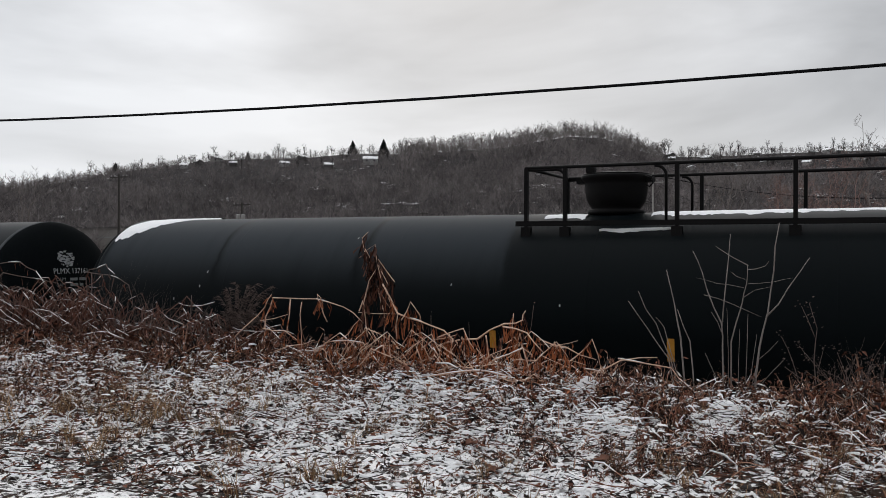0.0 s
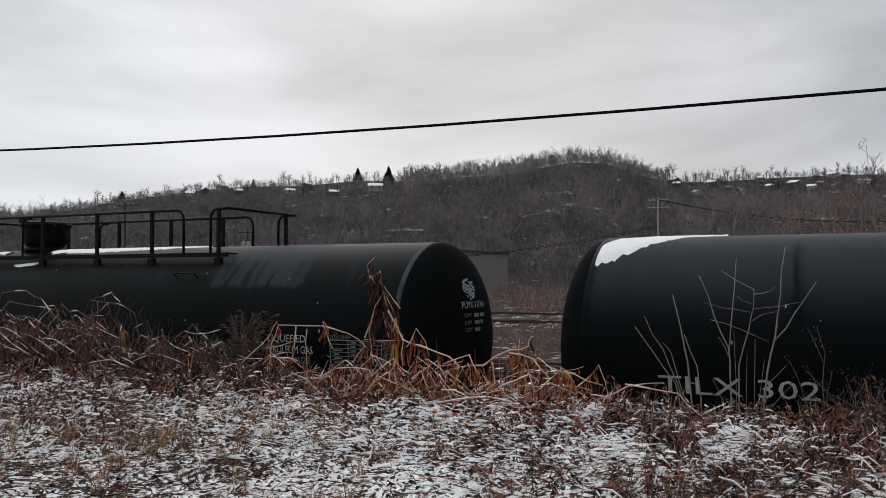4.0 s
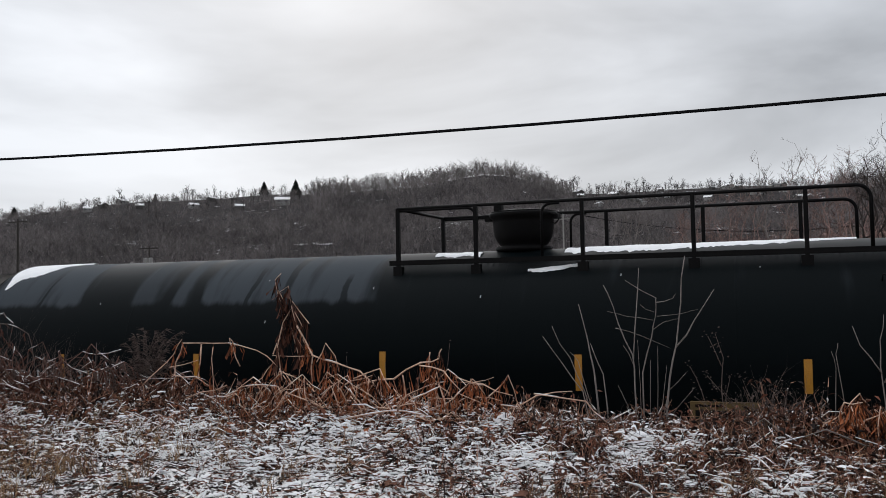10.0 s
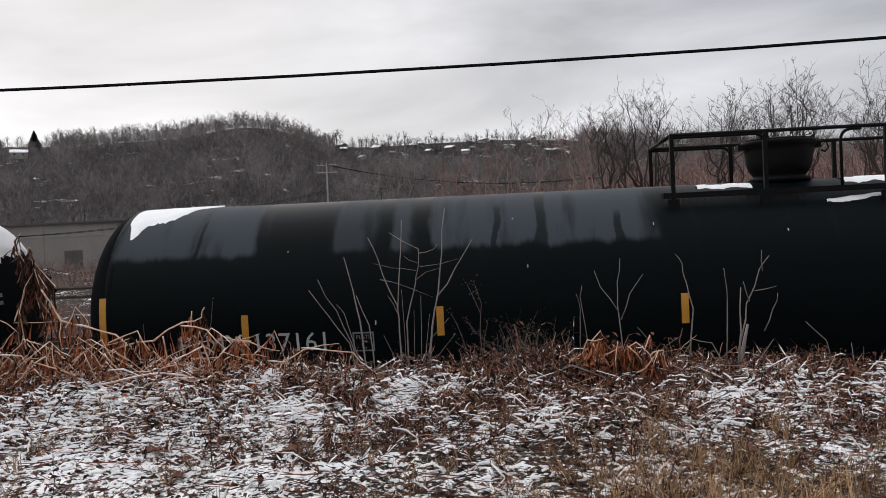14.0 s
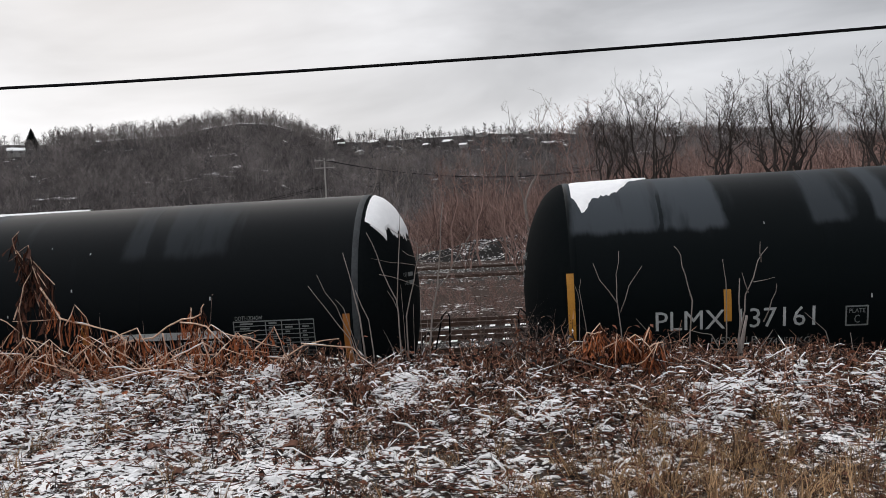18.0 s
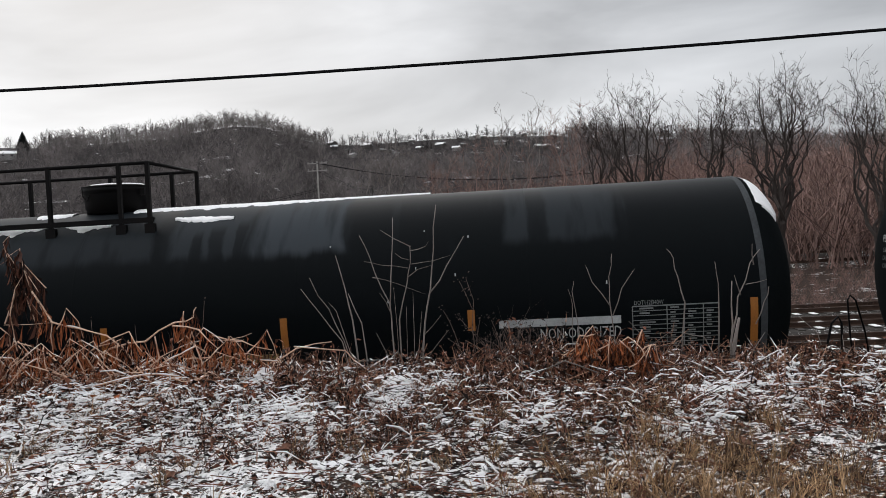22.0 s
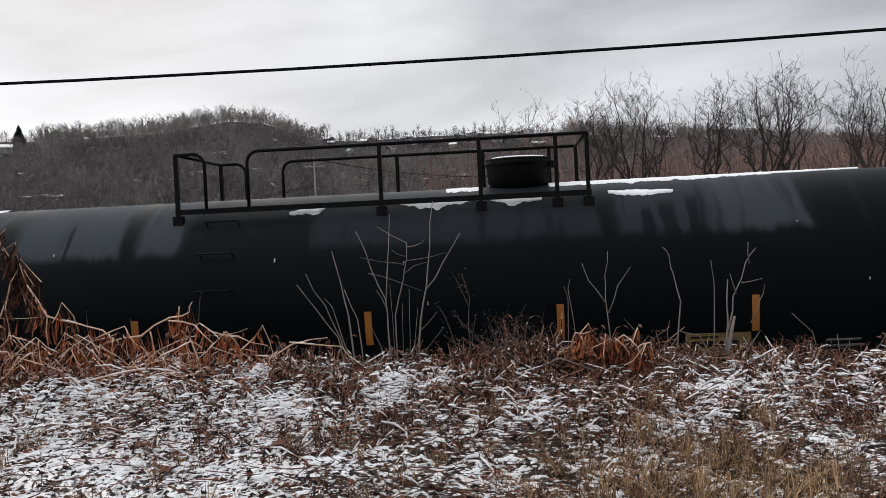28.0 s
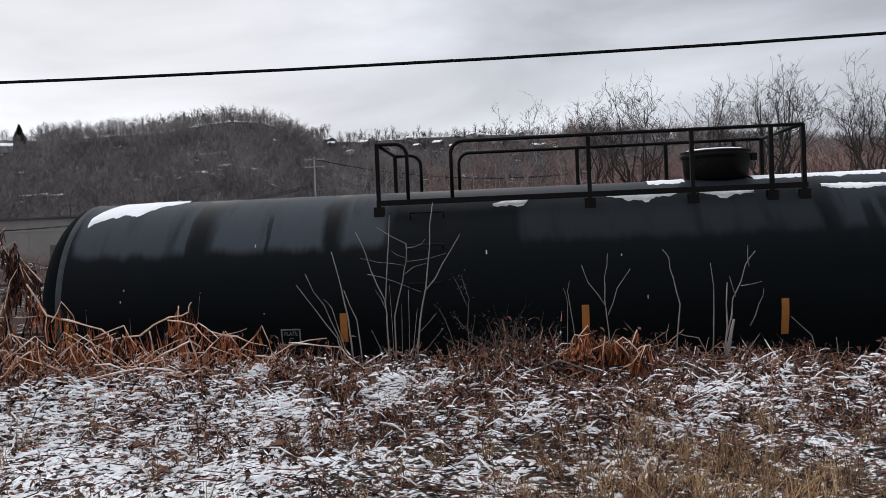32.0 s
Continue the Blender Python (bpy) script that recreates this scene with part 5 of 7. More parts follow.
def gable_house(x, y, z, w, d, h, turn, wall, label):
    hs = thing("house", (x, y, z, 0, 0, turn), label, "house", "houses on the ridge")
    part("wall", Soup().box(-w / 2, -d / 2, -2.5, w / 2, d / 2, h), wall, hs)
    r = Soup()
    e, t = 0.25, 0.25
    rise = d * 0.24
    for lo, up in ((-d / 2 - e, 1), (d / 2 + e, -1)):
        n = len(r.v)
        r.v += [(sx * (w / 2 + e), yy, zz + k) for k in (0, t) for yy, zz in ((lo, h - 0.2), (0, h + rise)) for sx in (-1, 1)]
        r.f += [(n, n + 1, n + 3, n + 2), (n + 4, n + 6, n + 7, n + 5), (n, n + 4, n + 5, n + 1), (n + 2, n + 3, n + 7, n + 6), (n, n + 2, n + 6, n + 4), (n + 1, n + 5, n + 7, n + 3)]
    part("roof", r, M_SNOW if w > 2.7 else M_WALLGREY, hs, "roof under snow" if w > 2.7 else "roof dusted with snow")
    for sx in (-w / 2, w / 2):
        g = Soup()
        g.v += [(sx, -d / 2, h), (sx, d / 2, h), (sx, 0, h + rise)]
        g.f.append((0, 1, 2))
        part("gable", g, wall, hs)
    k = 2
    for i in range(k):
        xx = -w / 2 + w * (i + 0.5) / k
        q = min(0.55, w * 0.11)
        win = part("window", Soup().box(xx - q, -d / 2 - 0.06, h * 0.3, xx + q, -d / 2 + 0.02, h * 0.8), M_WALLPALE, hs)
        part("pane", Soup().box(xx - q * 0.8, -d / 2 - 0.08, h * 0.35, xx + q * 0.8, -d / 2 - 0.05, h * 0.75), M_GLASS, win)
    part("chimney", Soup().box(w * 0.2, -0.2, h + rise * 0.6, w * 0.2 + 0.4, 0.2, h + rise + 0.5), M_WALLDARK, hs)


rng = random.Random(21)
for h, w in SPOTS:
    d = rng.uniform(398, 446)
    x, y = polar(h, d)
    wall = rng.choice((M_WALLDARK, M_WALLDARK, M_WALLDARK, M_WALLPALE))
    gable_house(x, y, hill_z(h, d) + 0.6, w, 0.75 * w, 0.26 * w * rng.uniform(0.7, 1.1), h + rng.uniform(-70, 70), wall, "small house with a snow-covered roof on the ridge")


def conifer(h, d, height, label):
    x, y = polar(h, d)
    t = thing("conifer", (x, y, hill_z(h, d) - 0.5), label, "tree", "conifers")
    part("trunk", Soup().tube([(0, 0, 0), (0, 0, height * 0.95)], [0.25, 0.04], 6), M_BARK, t)
    s = Soup()
    r = random.Random(int(h * 100))
    for i in range(420):
        k = r.random() ** 0.8
        z = height * (0.10 + 0.88 * k)
        reach = height * 0.37 * (1 - k) ** 0.8 * r.uniform(0.55, 1.05) + 0.15
        a = r.uniform(0, 6.28)
        c, q = math.cos(a), math.sin(a)
        n = len(s.v)
        w = 0.12 + 0.22 * reach
        s.v += [(0, 0, z + 0.3), (c * reach - q * w, q * reach + c * w, z - 0.25 * reach), (c * reach * 1.1, q * reach * 1.1, z - 0.1 * reach), (c * reach + q * w, q * reach - c * w, z - 0.25 * reach)]
        s.f += [(n, n + 1, n + 2), (n, n + 2, n + 3), (n, n + 3, n + 1)]
    part("crown", s, M_CONIFER, t)


conifer(29.75, 470, 8.6, "dark pointed conifer beside a ridge house")
conifer(31.75, 470, 7.6, "dark conifer beside a ridge house")
conifer(46.3, 474, 5.5, "small dark conifer on the ridge")
conifer(38.4, 474, 4.5, "small dark conifer on the ridge")
conifer(53.0, 470, 5.0, "small dark conifer on the ridge")


def build_warehouse():
    y = 172.0
    x1, x0 = -math.tan(radians(25.4)) * y, -math.tan(radians(55)) * y
    w = thing("warehouse", ((x0 + x1) / 2, y, YARD_Z), "long low grey warehouse with a snowy roof", "warehouse")
    half = (x1 - x0) / 2
    h = 9.9
    part("wall", Soup().box(-half, 0, -0.5, half, 30, h), M_SHED, w)
    part("roof", Soup().box(-half - 0.5, -0.6, h, half + 0.5, 30.6, h + 0.35), M_WALLDARK, w, "dark roof edge")
    part("band", Soup().box(-half, -0.08, h - 2.6, half, 0, h - 2.3), M_WALLGREY, w)
    k = 26
    for i in range(k):
        xx = -half + 2 * half * (i + 0.5) / k
        if i % 3:
            part("panel_rib", Soup().box(xx - 0.08, -0.08, 0, xx + 0.08, 0, h), M_SHED, w)
        else:
            part("loading_door", Soup().box(xx - 1.9, -0.1, 0.2, xx + 1.9, 0, 4.4), M_WALLDARK, w)


build_warehouse()


def build_boxcar(h0, h1, d, colour, label):
    y = d
    x1, x0 = -math.tan(radians(h0)) * y, -math.tan(radians(h1)) * y
    b = thing("freight_wagon", ((x0 + x1) / 2, y, 0), label, "freight wagon", "parked wagons")
    n = (x1 - x0) / 2
    part("body", Soup().box(-n, -1.5, 1.1, n, 1.5, 4.4), colour, b)
    part("roof", Soup().box(-n - 0.1, -1.6, 4.4, n + 0.1, 1.6, 4.6), M_SNOW, b, "snow-covered roof")
    for i in range(15):
        xx = -n + 2 * n * (i + 0.5) / 15
        part("rib", Soup().box(xx - 0.08, -1.58, 1.1, xx + 0.08, -1.5, 4.4), M_WALLGREY if i % 2 else colour, b)
    part("underframe", Soup().box(-n, -1.2, 0.75, n, 1.2, 1.1), M_STEEL, b)
    for sx in (-1, 1):
        for dx in (-0.9, 0.9):
            part("wheelset", Soup().lathe([(-0.85, 0.46), (0.85, 0.46)], (sx * (n - 3) + dx, 0, 0.46), "Y", 16), M_RUST, b)


build_boxcar(9.4, 14.7, 200, M_WALLGREY, "long grey freight wagon parked beyond the yard")


def build_canopy():
    """A long open roof on posts beyond the wagons, a pale board at its end."""
    d, z = 216.0, 8.2
    x0, x1 = -math.tan(radians(16.9)) * d, -math.tan(radians(8.4)) * d
    c = thing("loading_canopy", ((x0 + x1) / 2, d, YARD_Z), "long dark open canopy on posts beyond the wagons", "canopy")
    half = (x1 - x0) / 2
    part("roof", Soup().box(-half, -2.5, z, half, 2.5, z + 0.6), M_WALLDARK, c)
    for i in range(6):
        x = -half + 0.5 + (2 * half - 1) * i / 5
        part("post", Soup().box(x - 0.15, -0.15, -0.3, x + 0.15, 0.15, z), M_WALLDARK, c)
    part("end_board", Soup().box(half - 4.2, -2.7, z + 0.1, half, -2.55, z + 1.4), M_WALLPALE, c, "pale end board")


build_canopy()


def build_mound(x, y, w, h, seed):
    """A heap of spoil with snow in its hollows."""
    s = Soup()
    n, m = 30, 12
    for j in range(m + 1):
        for i in range(n + 1):
            u, q = 2 * i / n - 1, 2 * j / m - 1
            k = max(0.0, 1 - u * u - 0.9 * q * q)
            xx, yy = x + u * w, y + q * w * 0.5
            s.v.append((xx, yy, YARD_Z - 0.2 + h * k ** 0.7 * (1 + 0.35 * noise.noise(Vector((xx * 0.25, yy * 0.25, seed))))))
    for j in range(m):
        for i in range(n):
            a = j * (n + 1) + i
            s.f.append((a, a + 1, a + n + 2, a + n + 1))
    tagged(part("spoil_heap", s, M_HEAP, None, "", True), "low dark spoil heap patched with snow", "earth heap", kind="stuff")


build_mound(-36, 150, 17, 1.7, 1)
build_mound(-25, 128, 12, 1.4, 2)
build_mound(14, 120, 30, 3.6, 3)
build_mound(-110, 150, 30, 3.0, 4)


# ---- thickets and trees between the yard and the hill ----
def build_thickets():
    rng = random.Random(8)
    kinds = [shrub(300 + k, 1.0, 6, 0.6, 0.009, 3, 2, 0.0042).arrays() for k in range(7)]
    places = []
    for i in range(680):  # dense reddish thicket
        h = rng.uniform(-34, 13)
        d = rng.uniform(66, 175) if h < -11 or h > -4 and h < 4 else rng.uniform(110, 190)
        if h > 7.5 or (h > -8.0 and rng.random() < (0.86 if d < 120 else 0.6)):
            continue
        x, y = polar(h, d)
        top = d * math.tan(radians(min(5.2, 2.2 + 0.16 * (13 - h)))) + EYE.z
        places.append((rng.randrange(7), x, y, YARD_Z, rng.uniform(0, 6.28), top * rng.uniform(0.6, 1.04), 0, 0))
    for i in range(300):  # scrub on the left of the yard
        h, d = rng.uniform(16, 60), rng.uniform(95, 200)
        x, y = polar(h, d)
        places.append((rng.randrange(7), x, y, YARD_Z, rng.uniform(0, 6.28), rng.uniform(1.5, 4.6) * (1.5 if h > 44 else 1), 0, 0))
    for i in range(1500):  # knee-high brown weeds between the tracks
        h, d = rng.uniform(-24, 36), rng.uniform(36, 70)
        x, y = polar(h, d)
        places.append((rng.randrange(7), x, y, YARD_Z, rng.uniform(0, 6.28), rng.uniform(0.3, 0.9), 0, 0))
    v, f = scatter(kinds, places)
    tagged(new("thicket", array_mesh("thicket", v, f, M_REDTWIG)), "reddish-brown leafless thicket and scrub", "shrubs", kind="stuff")


build_thickets()


def build_red_growth():
    """A haze of fine red-brown young trees behind the dark ones."""
    rng = random.Random(18)
    kinds = [puff_tree(900 + k, 0.12, 0.42, 110, 0.0085, 0.25, 0.75).arrays() for k in range(6)]
    places = []
    for i in range(950):
        h, d = rng.uniform(-36, 5.5), rng.uniform(122, 185)
        if h > -5 and rng.random() < 0.4:
            continue
        x, y = polar(h, d)
        reach = 5.3 if h < -5 else 4.2
        places.append((rng.randrange(6), x, y, YARD_Z, rng.uniform(0, 6.28), (d * math.tan(radians(reach)) + EYE.z) * rng.uniform(0.6, 1.0), 0, 0))
    v, f = scatter(kinds, places)
    tagged(new("young_woods", array_mesh("young_woods", v, f, M_REDTWIG)), "haze of red-brown leafless young trees", "woods", kind="stuff")


build_red_growth()


def build_tree(h, d, top, seed, mat, label, width, limbs, subs, least=0.014, fork=0.16, girth=0.019):
    x, y = polar(h, d)
    z = EYE.z + d * math.tan(radians(top)) - YARD_Z
    t = thing("bare_tree", (x, y, YARD_Z), label, "tree", "bare trees behind the yard")
    tr, cr = crown_tree(seed, z, limbs, width, subs, girth * z, least, fork)
    part("trunk", tr, mat, t, "", True)
    part("crown", cr, mat, t)


for h, d, top, seed, width, limbs, fork, label in ((-8.4, 62, 8.9, 41, 0.36, 5, 0.16, "tall leafless tree with dark winding limbs"),
                                                   (-5.8, 66, 8.0, 48, 0.22, 3, 0.24, "leafless tree with dark limbs and fine twigs"),
                                                   (-13.2, 62, 8.5, 44, 0.22, 3, 0.2, "leafless tree with dark limbs parting low down"),
                                                   (-16.6, 63, 9.0, 45, 0.44, 7, 0.16, "wide spreading leafless tree with dark limbs"),
                                                   (-21.9, 62, 8.7, 47, 0.32, 5, 0.16, "leafless tree with upright dark limbs"),
                                                   (-25.0, 66, 8.0, 51, 0.36, 4, 0.2, "leafless tree with upright dark limbs")):
    build_tree(h, d, top, seed, M_BARK, label, width, limbs, 8, 0.0135, fork, 0.017)
for h, d, top, seed, width, label in ((-3.6, 80, 7.8, 49, 0.3, "upright leafless sapling among scrub"), (-4.6, 84, 7.0, 52, 0.3, "upright leafless sapling among scrub"), (-2.3, 84, 6.6, 53, 0.34, "leafless sapling with fine twigs"), (-10.9, 88, 6.2, 54, 0.5, "low leafless tree with fine twigs"),
                                      (-12.2, 84, 6.0, 55, 0.5, "low leafless tree with fine twigs"), (1.0, 84, 6.2, 68, 0.4, "dark leafless tree with fine twigs"), (2.6, 90, 5.9, 64, 0.4, "dark leafless tree with fine twigs"), (4.6, 92, 5.4, 66, 0.4, "dark leafless tree with fine twigs"), (-19.4, 84, 6.3, 56, 0.5, "low leafless tree with fine twigs")):
    build_tree(h, d, top, seed, M_REDTWIG, label, width, 3, 4, 0.013, 0.2, 0.009)
for h, d, top, seed, label in ((-0.7, 90, 8.6, 61, "thin pale leafless tree with a forked tip"), (8.85, 95, 7.0, 62, "pale leafless tree beyond the yard"), (7.6, 100, 5.8, 63, "pale leafless tree beyond the yard"), (51.0, 150, 4.9, 65, "thin leafless tree with pale bark")):
    build_tree(h, d, top, seed, M_TWIG, label, 0.34, 2, 3, 0.020, 0.3, 0.010)


# ---- the verge in front: weeds, canes, shrubs, leaves and snow ----
def leaf_into(s, p, a, size, rng, droop=0.6):
    """A curled dry leaf of four faces."""
    d = Vector((math.cos(a), math.sin(a), -droop * rng.random()))
    d.normalize()
    w = d.cross(Vector((0, 0, 1))).normalized() * size * 0.25
    n = len(s.v)
    m = p + d * size * 0.55 + Vector((0, 0, rng.uniform(-0.1, 0.2) * size))
    e = p + d * size + Vector((0, 0, -0.3 * size * rng.random()))
    for q in (p, m + w, m - w + Vector((0, 0, size * 0.15)), e):
        s.v.append(tuple(q))
    s.f += [(n, n + 1, n + 3), (n, n + 3, n + 2)]


def weed(seed, leafy):
    """One dead weed clump of unit height: stiff stalks hung with dark curled leaves, side twigs, caught snow. Three soups: stalks, leaves, snow."""
    rng = random.Random(seed)
    st, lf, sn = Soup(), Soup(), Soup()
    for i in range(rng.randint(3, 5)):
        a, lean = rng.uniform(0, 6.28), rng.uniform(0.05, 0.75)
        h = rng.uniform(0.45, 1.0)
        kink = rng.uniform(-0.7, 0.7)
        foot = Vector((rng.gauss(0, 0.10), rng.gauss(0, 0.10), 0))
        pts = []
        for k in range(4):
            u = k / 3
            pts.append(foot + Vector((math.cos(a + kink * u) * lean * h * u ** 1.5 + rng.gauss(0, 0.02), math.sin(a + kink * u) * lean * h * u ** 1.5 + rng.gauss(0, 0.02), h * u * (1 - 0.3 * lean * u))))
        st.tube(pts, [0.017, 0.015, 0.011, 0.006], 3, False)
        for k in range(rng.randint(1, 4)):
            i0 = rng.randint(1, 3)
            b = rng.uniform(0, 6.28)
            t = pts[i0] + Vector((math.cos(b) * 0.16, math.sin(b) * 0.16, rng.uniform(0.0, 0.2)))
            n = len(st.v)
            w = Vector((rng.gauss(0, 1), rng.gauss(0, 1), rng.gauss(0, 1))).normalized() * 0.009
            st.v += [tuple(pts[i0] + w), tuple(pts[i0] - w), tuple(t)]
            st.f.append((n, n + 1, n + 2))
            if leafy:
                leaf_into(lf, t, b, rng.uniform(0.10, 0.2), rng)
        for k in range(rng.randint(0, 2)):  # a lump of snow caught on the stalk
            a0 = rng.randint(0, 2)
            q, e = pts[a0], pts[a0 + 1]
            n = len(sn.v)
            b = rng.uniform(0.018, 0.045) * (1.4 - 0.35 * a0)
            m = q.lerp(e, rng.uniform(0.2, 0.6))
            w = (e - q).normalized() * b * rng.uniform(1.5, 4.0)
            for o in (w, Vector((b, 0, 0)), Vector((0, b, 0)), -w, Vector((-b, 0, 0)), Vector((0, -b, 0))):
                sn.v.append(tuple(m + o * rng.uniform(0.6, 1.2) + Vector((0, 0, 0.5 * b))))
            sn.v.append(tuple(m + Vector((0, 0, 1.2 * b))))
            sn.f += [(n + a1, n + (a1 + 1) % 6, n + 6) for a1 in range(6)]
        if leafy:
            for k in range(rng.randint(3, 7)):
                i0 = rng.randint(0, 2)
                q = pts[i0].lerp(pts[i0 + 1], rng.random())
                leaf_into(lf, q, rng.uniform(0, 6.28), rng.uniform(0.10, 0.24), rng, 1.6)
    return st, lf, sn


def grass_tuft(seed):
    rng = random.Random(seed)
    s = Soup()
    for i in range(26):
        a, lean, h = rng.uniform(0, 6.28), rng.uniform(0.15, 1.1), rng.uniform(0.4, 1.0)
        bx, by = rng.gauss(0, 0.12), rng.gauss(0, 0.12)
        w = 0.011
        n = len(s.v)
        for k in range(4):
            u = k / 3
            x, y, z = bx + math.cos(a) * lean * h * u * u, by + math.sin(a) * lean * h * u * u, h * (u - 0.45 * lean * u * u)
            ww = w * (1 - 0.8 * u)
            s.v += [(x - math.sin(a) * ww, y + math.cos(a) * ww, z), (x + math.sin(a) * ww, y - math.cos(a) * ww, z)]
        for k in range(3):
            q = n + 2 * k
            s.f.append((q, q + 1, q + 3, q + 2))
    return s


def clump(seed, flat):
    """A lumpy blob with a flat foot."""
    s = Soup()
    rng = random.Random(seed)
    n, m = 7, 2
    s.v.append((0, 0, 1.0 * flat))
    for j in range(1, m + 1):
        w = math.pi / 2 * j / m
        for i in range(n):
            a = 6.283 * i / n
            r = math.sin(w) * (1 + rng.uniform(-0.45, 0.45))
            s.v.append((math.cos(a) * r * 1.4, math.sin(a) * r * 0.8, math.cos(w) * flat - 0.04))
    for i in range(n):
        s.f.append((0, 1 + i, 1 + (i + 1) % n))
    for j in range(m - 1):
        for i in range(n):
            a, b = 1 + j * n + i, 1 + j * n + (i + 1) % n
            s.f.append((a, a + n, b + n, b))
    return s


MOUNDS = ((-2.42, 8.25, 0.17, 0.20, 1), (-1.75, 8.3, 0.30, 0.13, 2), (-1.12, 8.05, 0.24, 0.12, 6), (-1.05, 7.6, 0.22, 0.08, 4), (-0.7, 8.1, 0.2, 0.11, 5), (1.7, 7.7, 0.3, 0.1, 9), (3.0, 7.9, 0.2, 0.08, 10))  # snow heaps: place, width, height, seed


def density(x, y):
    """How thickly weeds stand: most along the brow, thinner on the open gravel."""
    k = 0.10 + 0.80 * min(1.0, max(0.0, (y - 6.1) / 1.9))
    n = 0.5 + 1.1 * noise.noise(Vector((x * 0.8, y * 1.0, 9.0))) + 0.5 * noise.noise(Vector((x * 2.1, y * 2.4, 4.0)))
    left = 0.35 * max(0.0, min(1.0, (-5.5 - x) / 3.0)) * max(0.0, min(1.0, (y - 5.6) / 1.5))
    k -= 0.22 * math.exp(-((x + 3.3) / 1.3) ** 2 - ((y - 6.9) / 0.7) ** 2)
    k -= 0.30 * math.exp(-((x + 3.5) / 1.1) ** 2 - ((y - 7.8) / 0.5) ** 2)
    n += 0.35 * math.exp(-((x - 2.6) / 1.5) ** 2 - ((y - 7.4) / 0.9) ** 2)
    n += 0.40 * math.exp(-((x + 0.6) / 1.2) ** 2 - ((y - 7.2) / 1.0) ** 2)
    right = 0.52 * math.exp(-((x - 1.8) / 2.0) ** 2) * max(0.25, min(1.0, 0.5 + 1.2 * n))
    return max(0.02, min(1.0, k * (0.15 + 1.6 * n) * 0.72 + left + right))


def snow_ridge(seed):
    """A bent little ridge of snow, unit long, as it lies on flattened stalks."""
    rng = random.Random(seed)
    s = Soup()
    n, bend, wide = 5, rng.uniform(-1.1, 1.1), rng.uniform(0.05, 0.13)
    tilt = rng.choice((0.0, 0.0, rng.uniform(-1.1, 1.1)))  # some cling to leaning stalks
    for i in range(n + 1):
        u = 2 * i / n - 1
        w = wide * max(0.12, 1 - abs(u) ** 2.2) * rng.uniform(0.7, 1.25)
        x, y, z = 0.5 * u * math.cos(tilt), 0.22 * bend * (1 - u * u) + rng.gauss(0, 0.03), 0.02 + 0.05 * (1 - u * u) + 0.5 * (u + 1) * abs(math.sin(tilt)) * (1 if tilt > 0 else -1) + (abs(math.sin(tilt)) if tilt < 0 else 0)
        s.v += [(x, y - w, z - 0.06), (x, y - 0.6 * w, z + 0.55 * w), (x, y + 0.5 * w, z + 0.6 * w), (x, y + w, z - 0.06)]
    for i in range(n):
        for k in range(3):
            a = 4 * i + k
            s.f.append((a, a + 4, a + 5, a + 1))
    return s


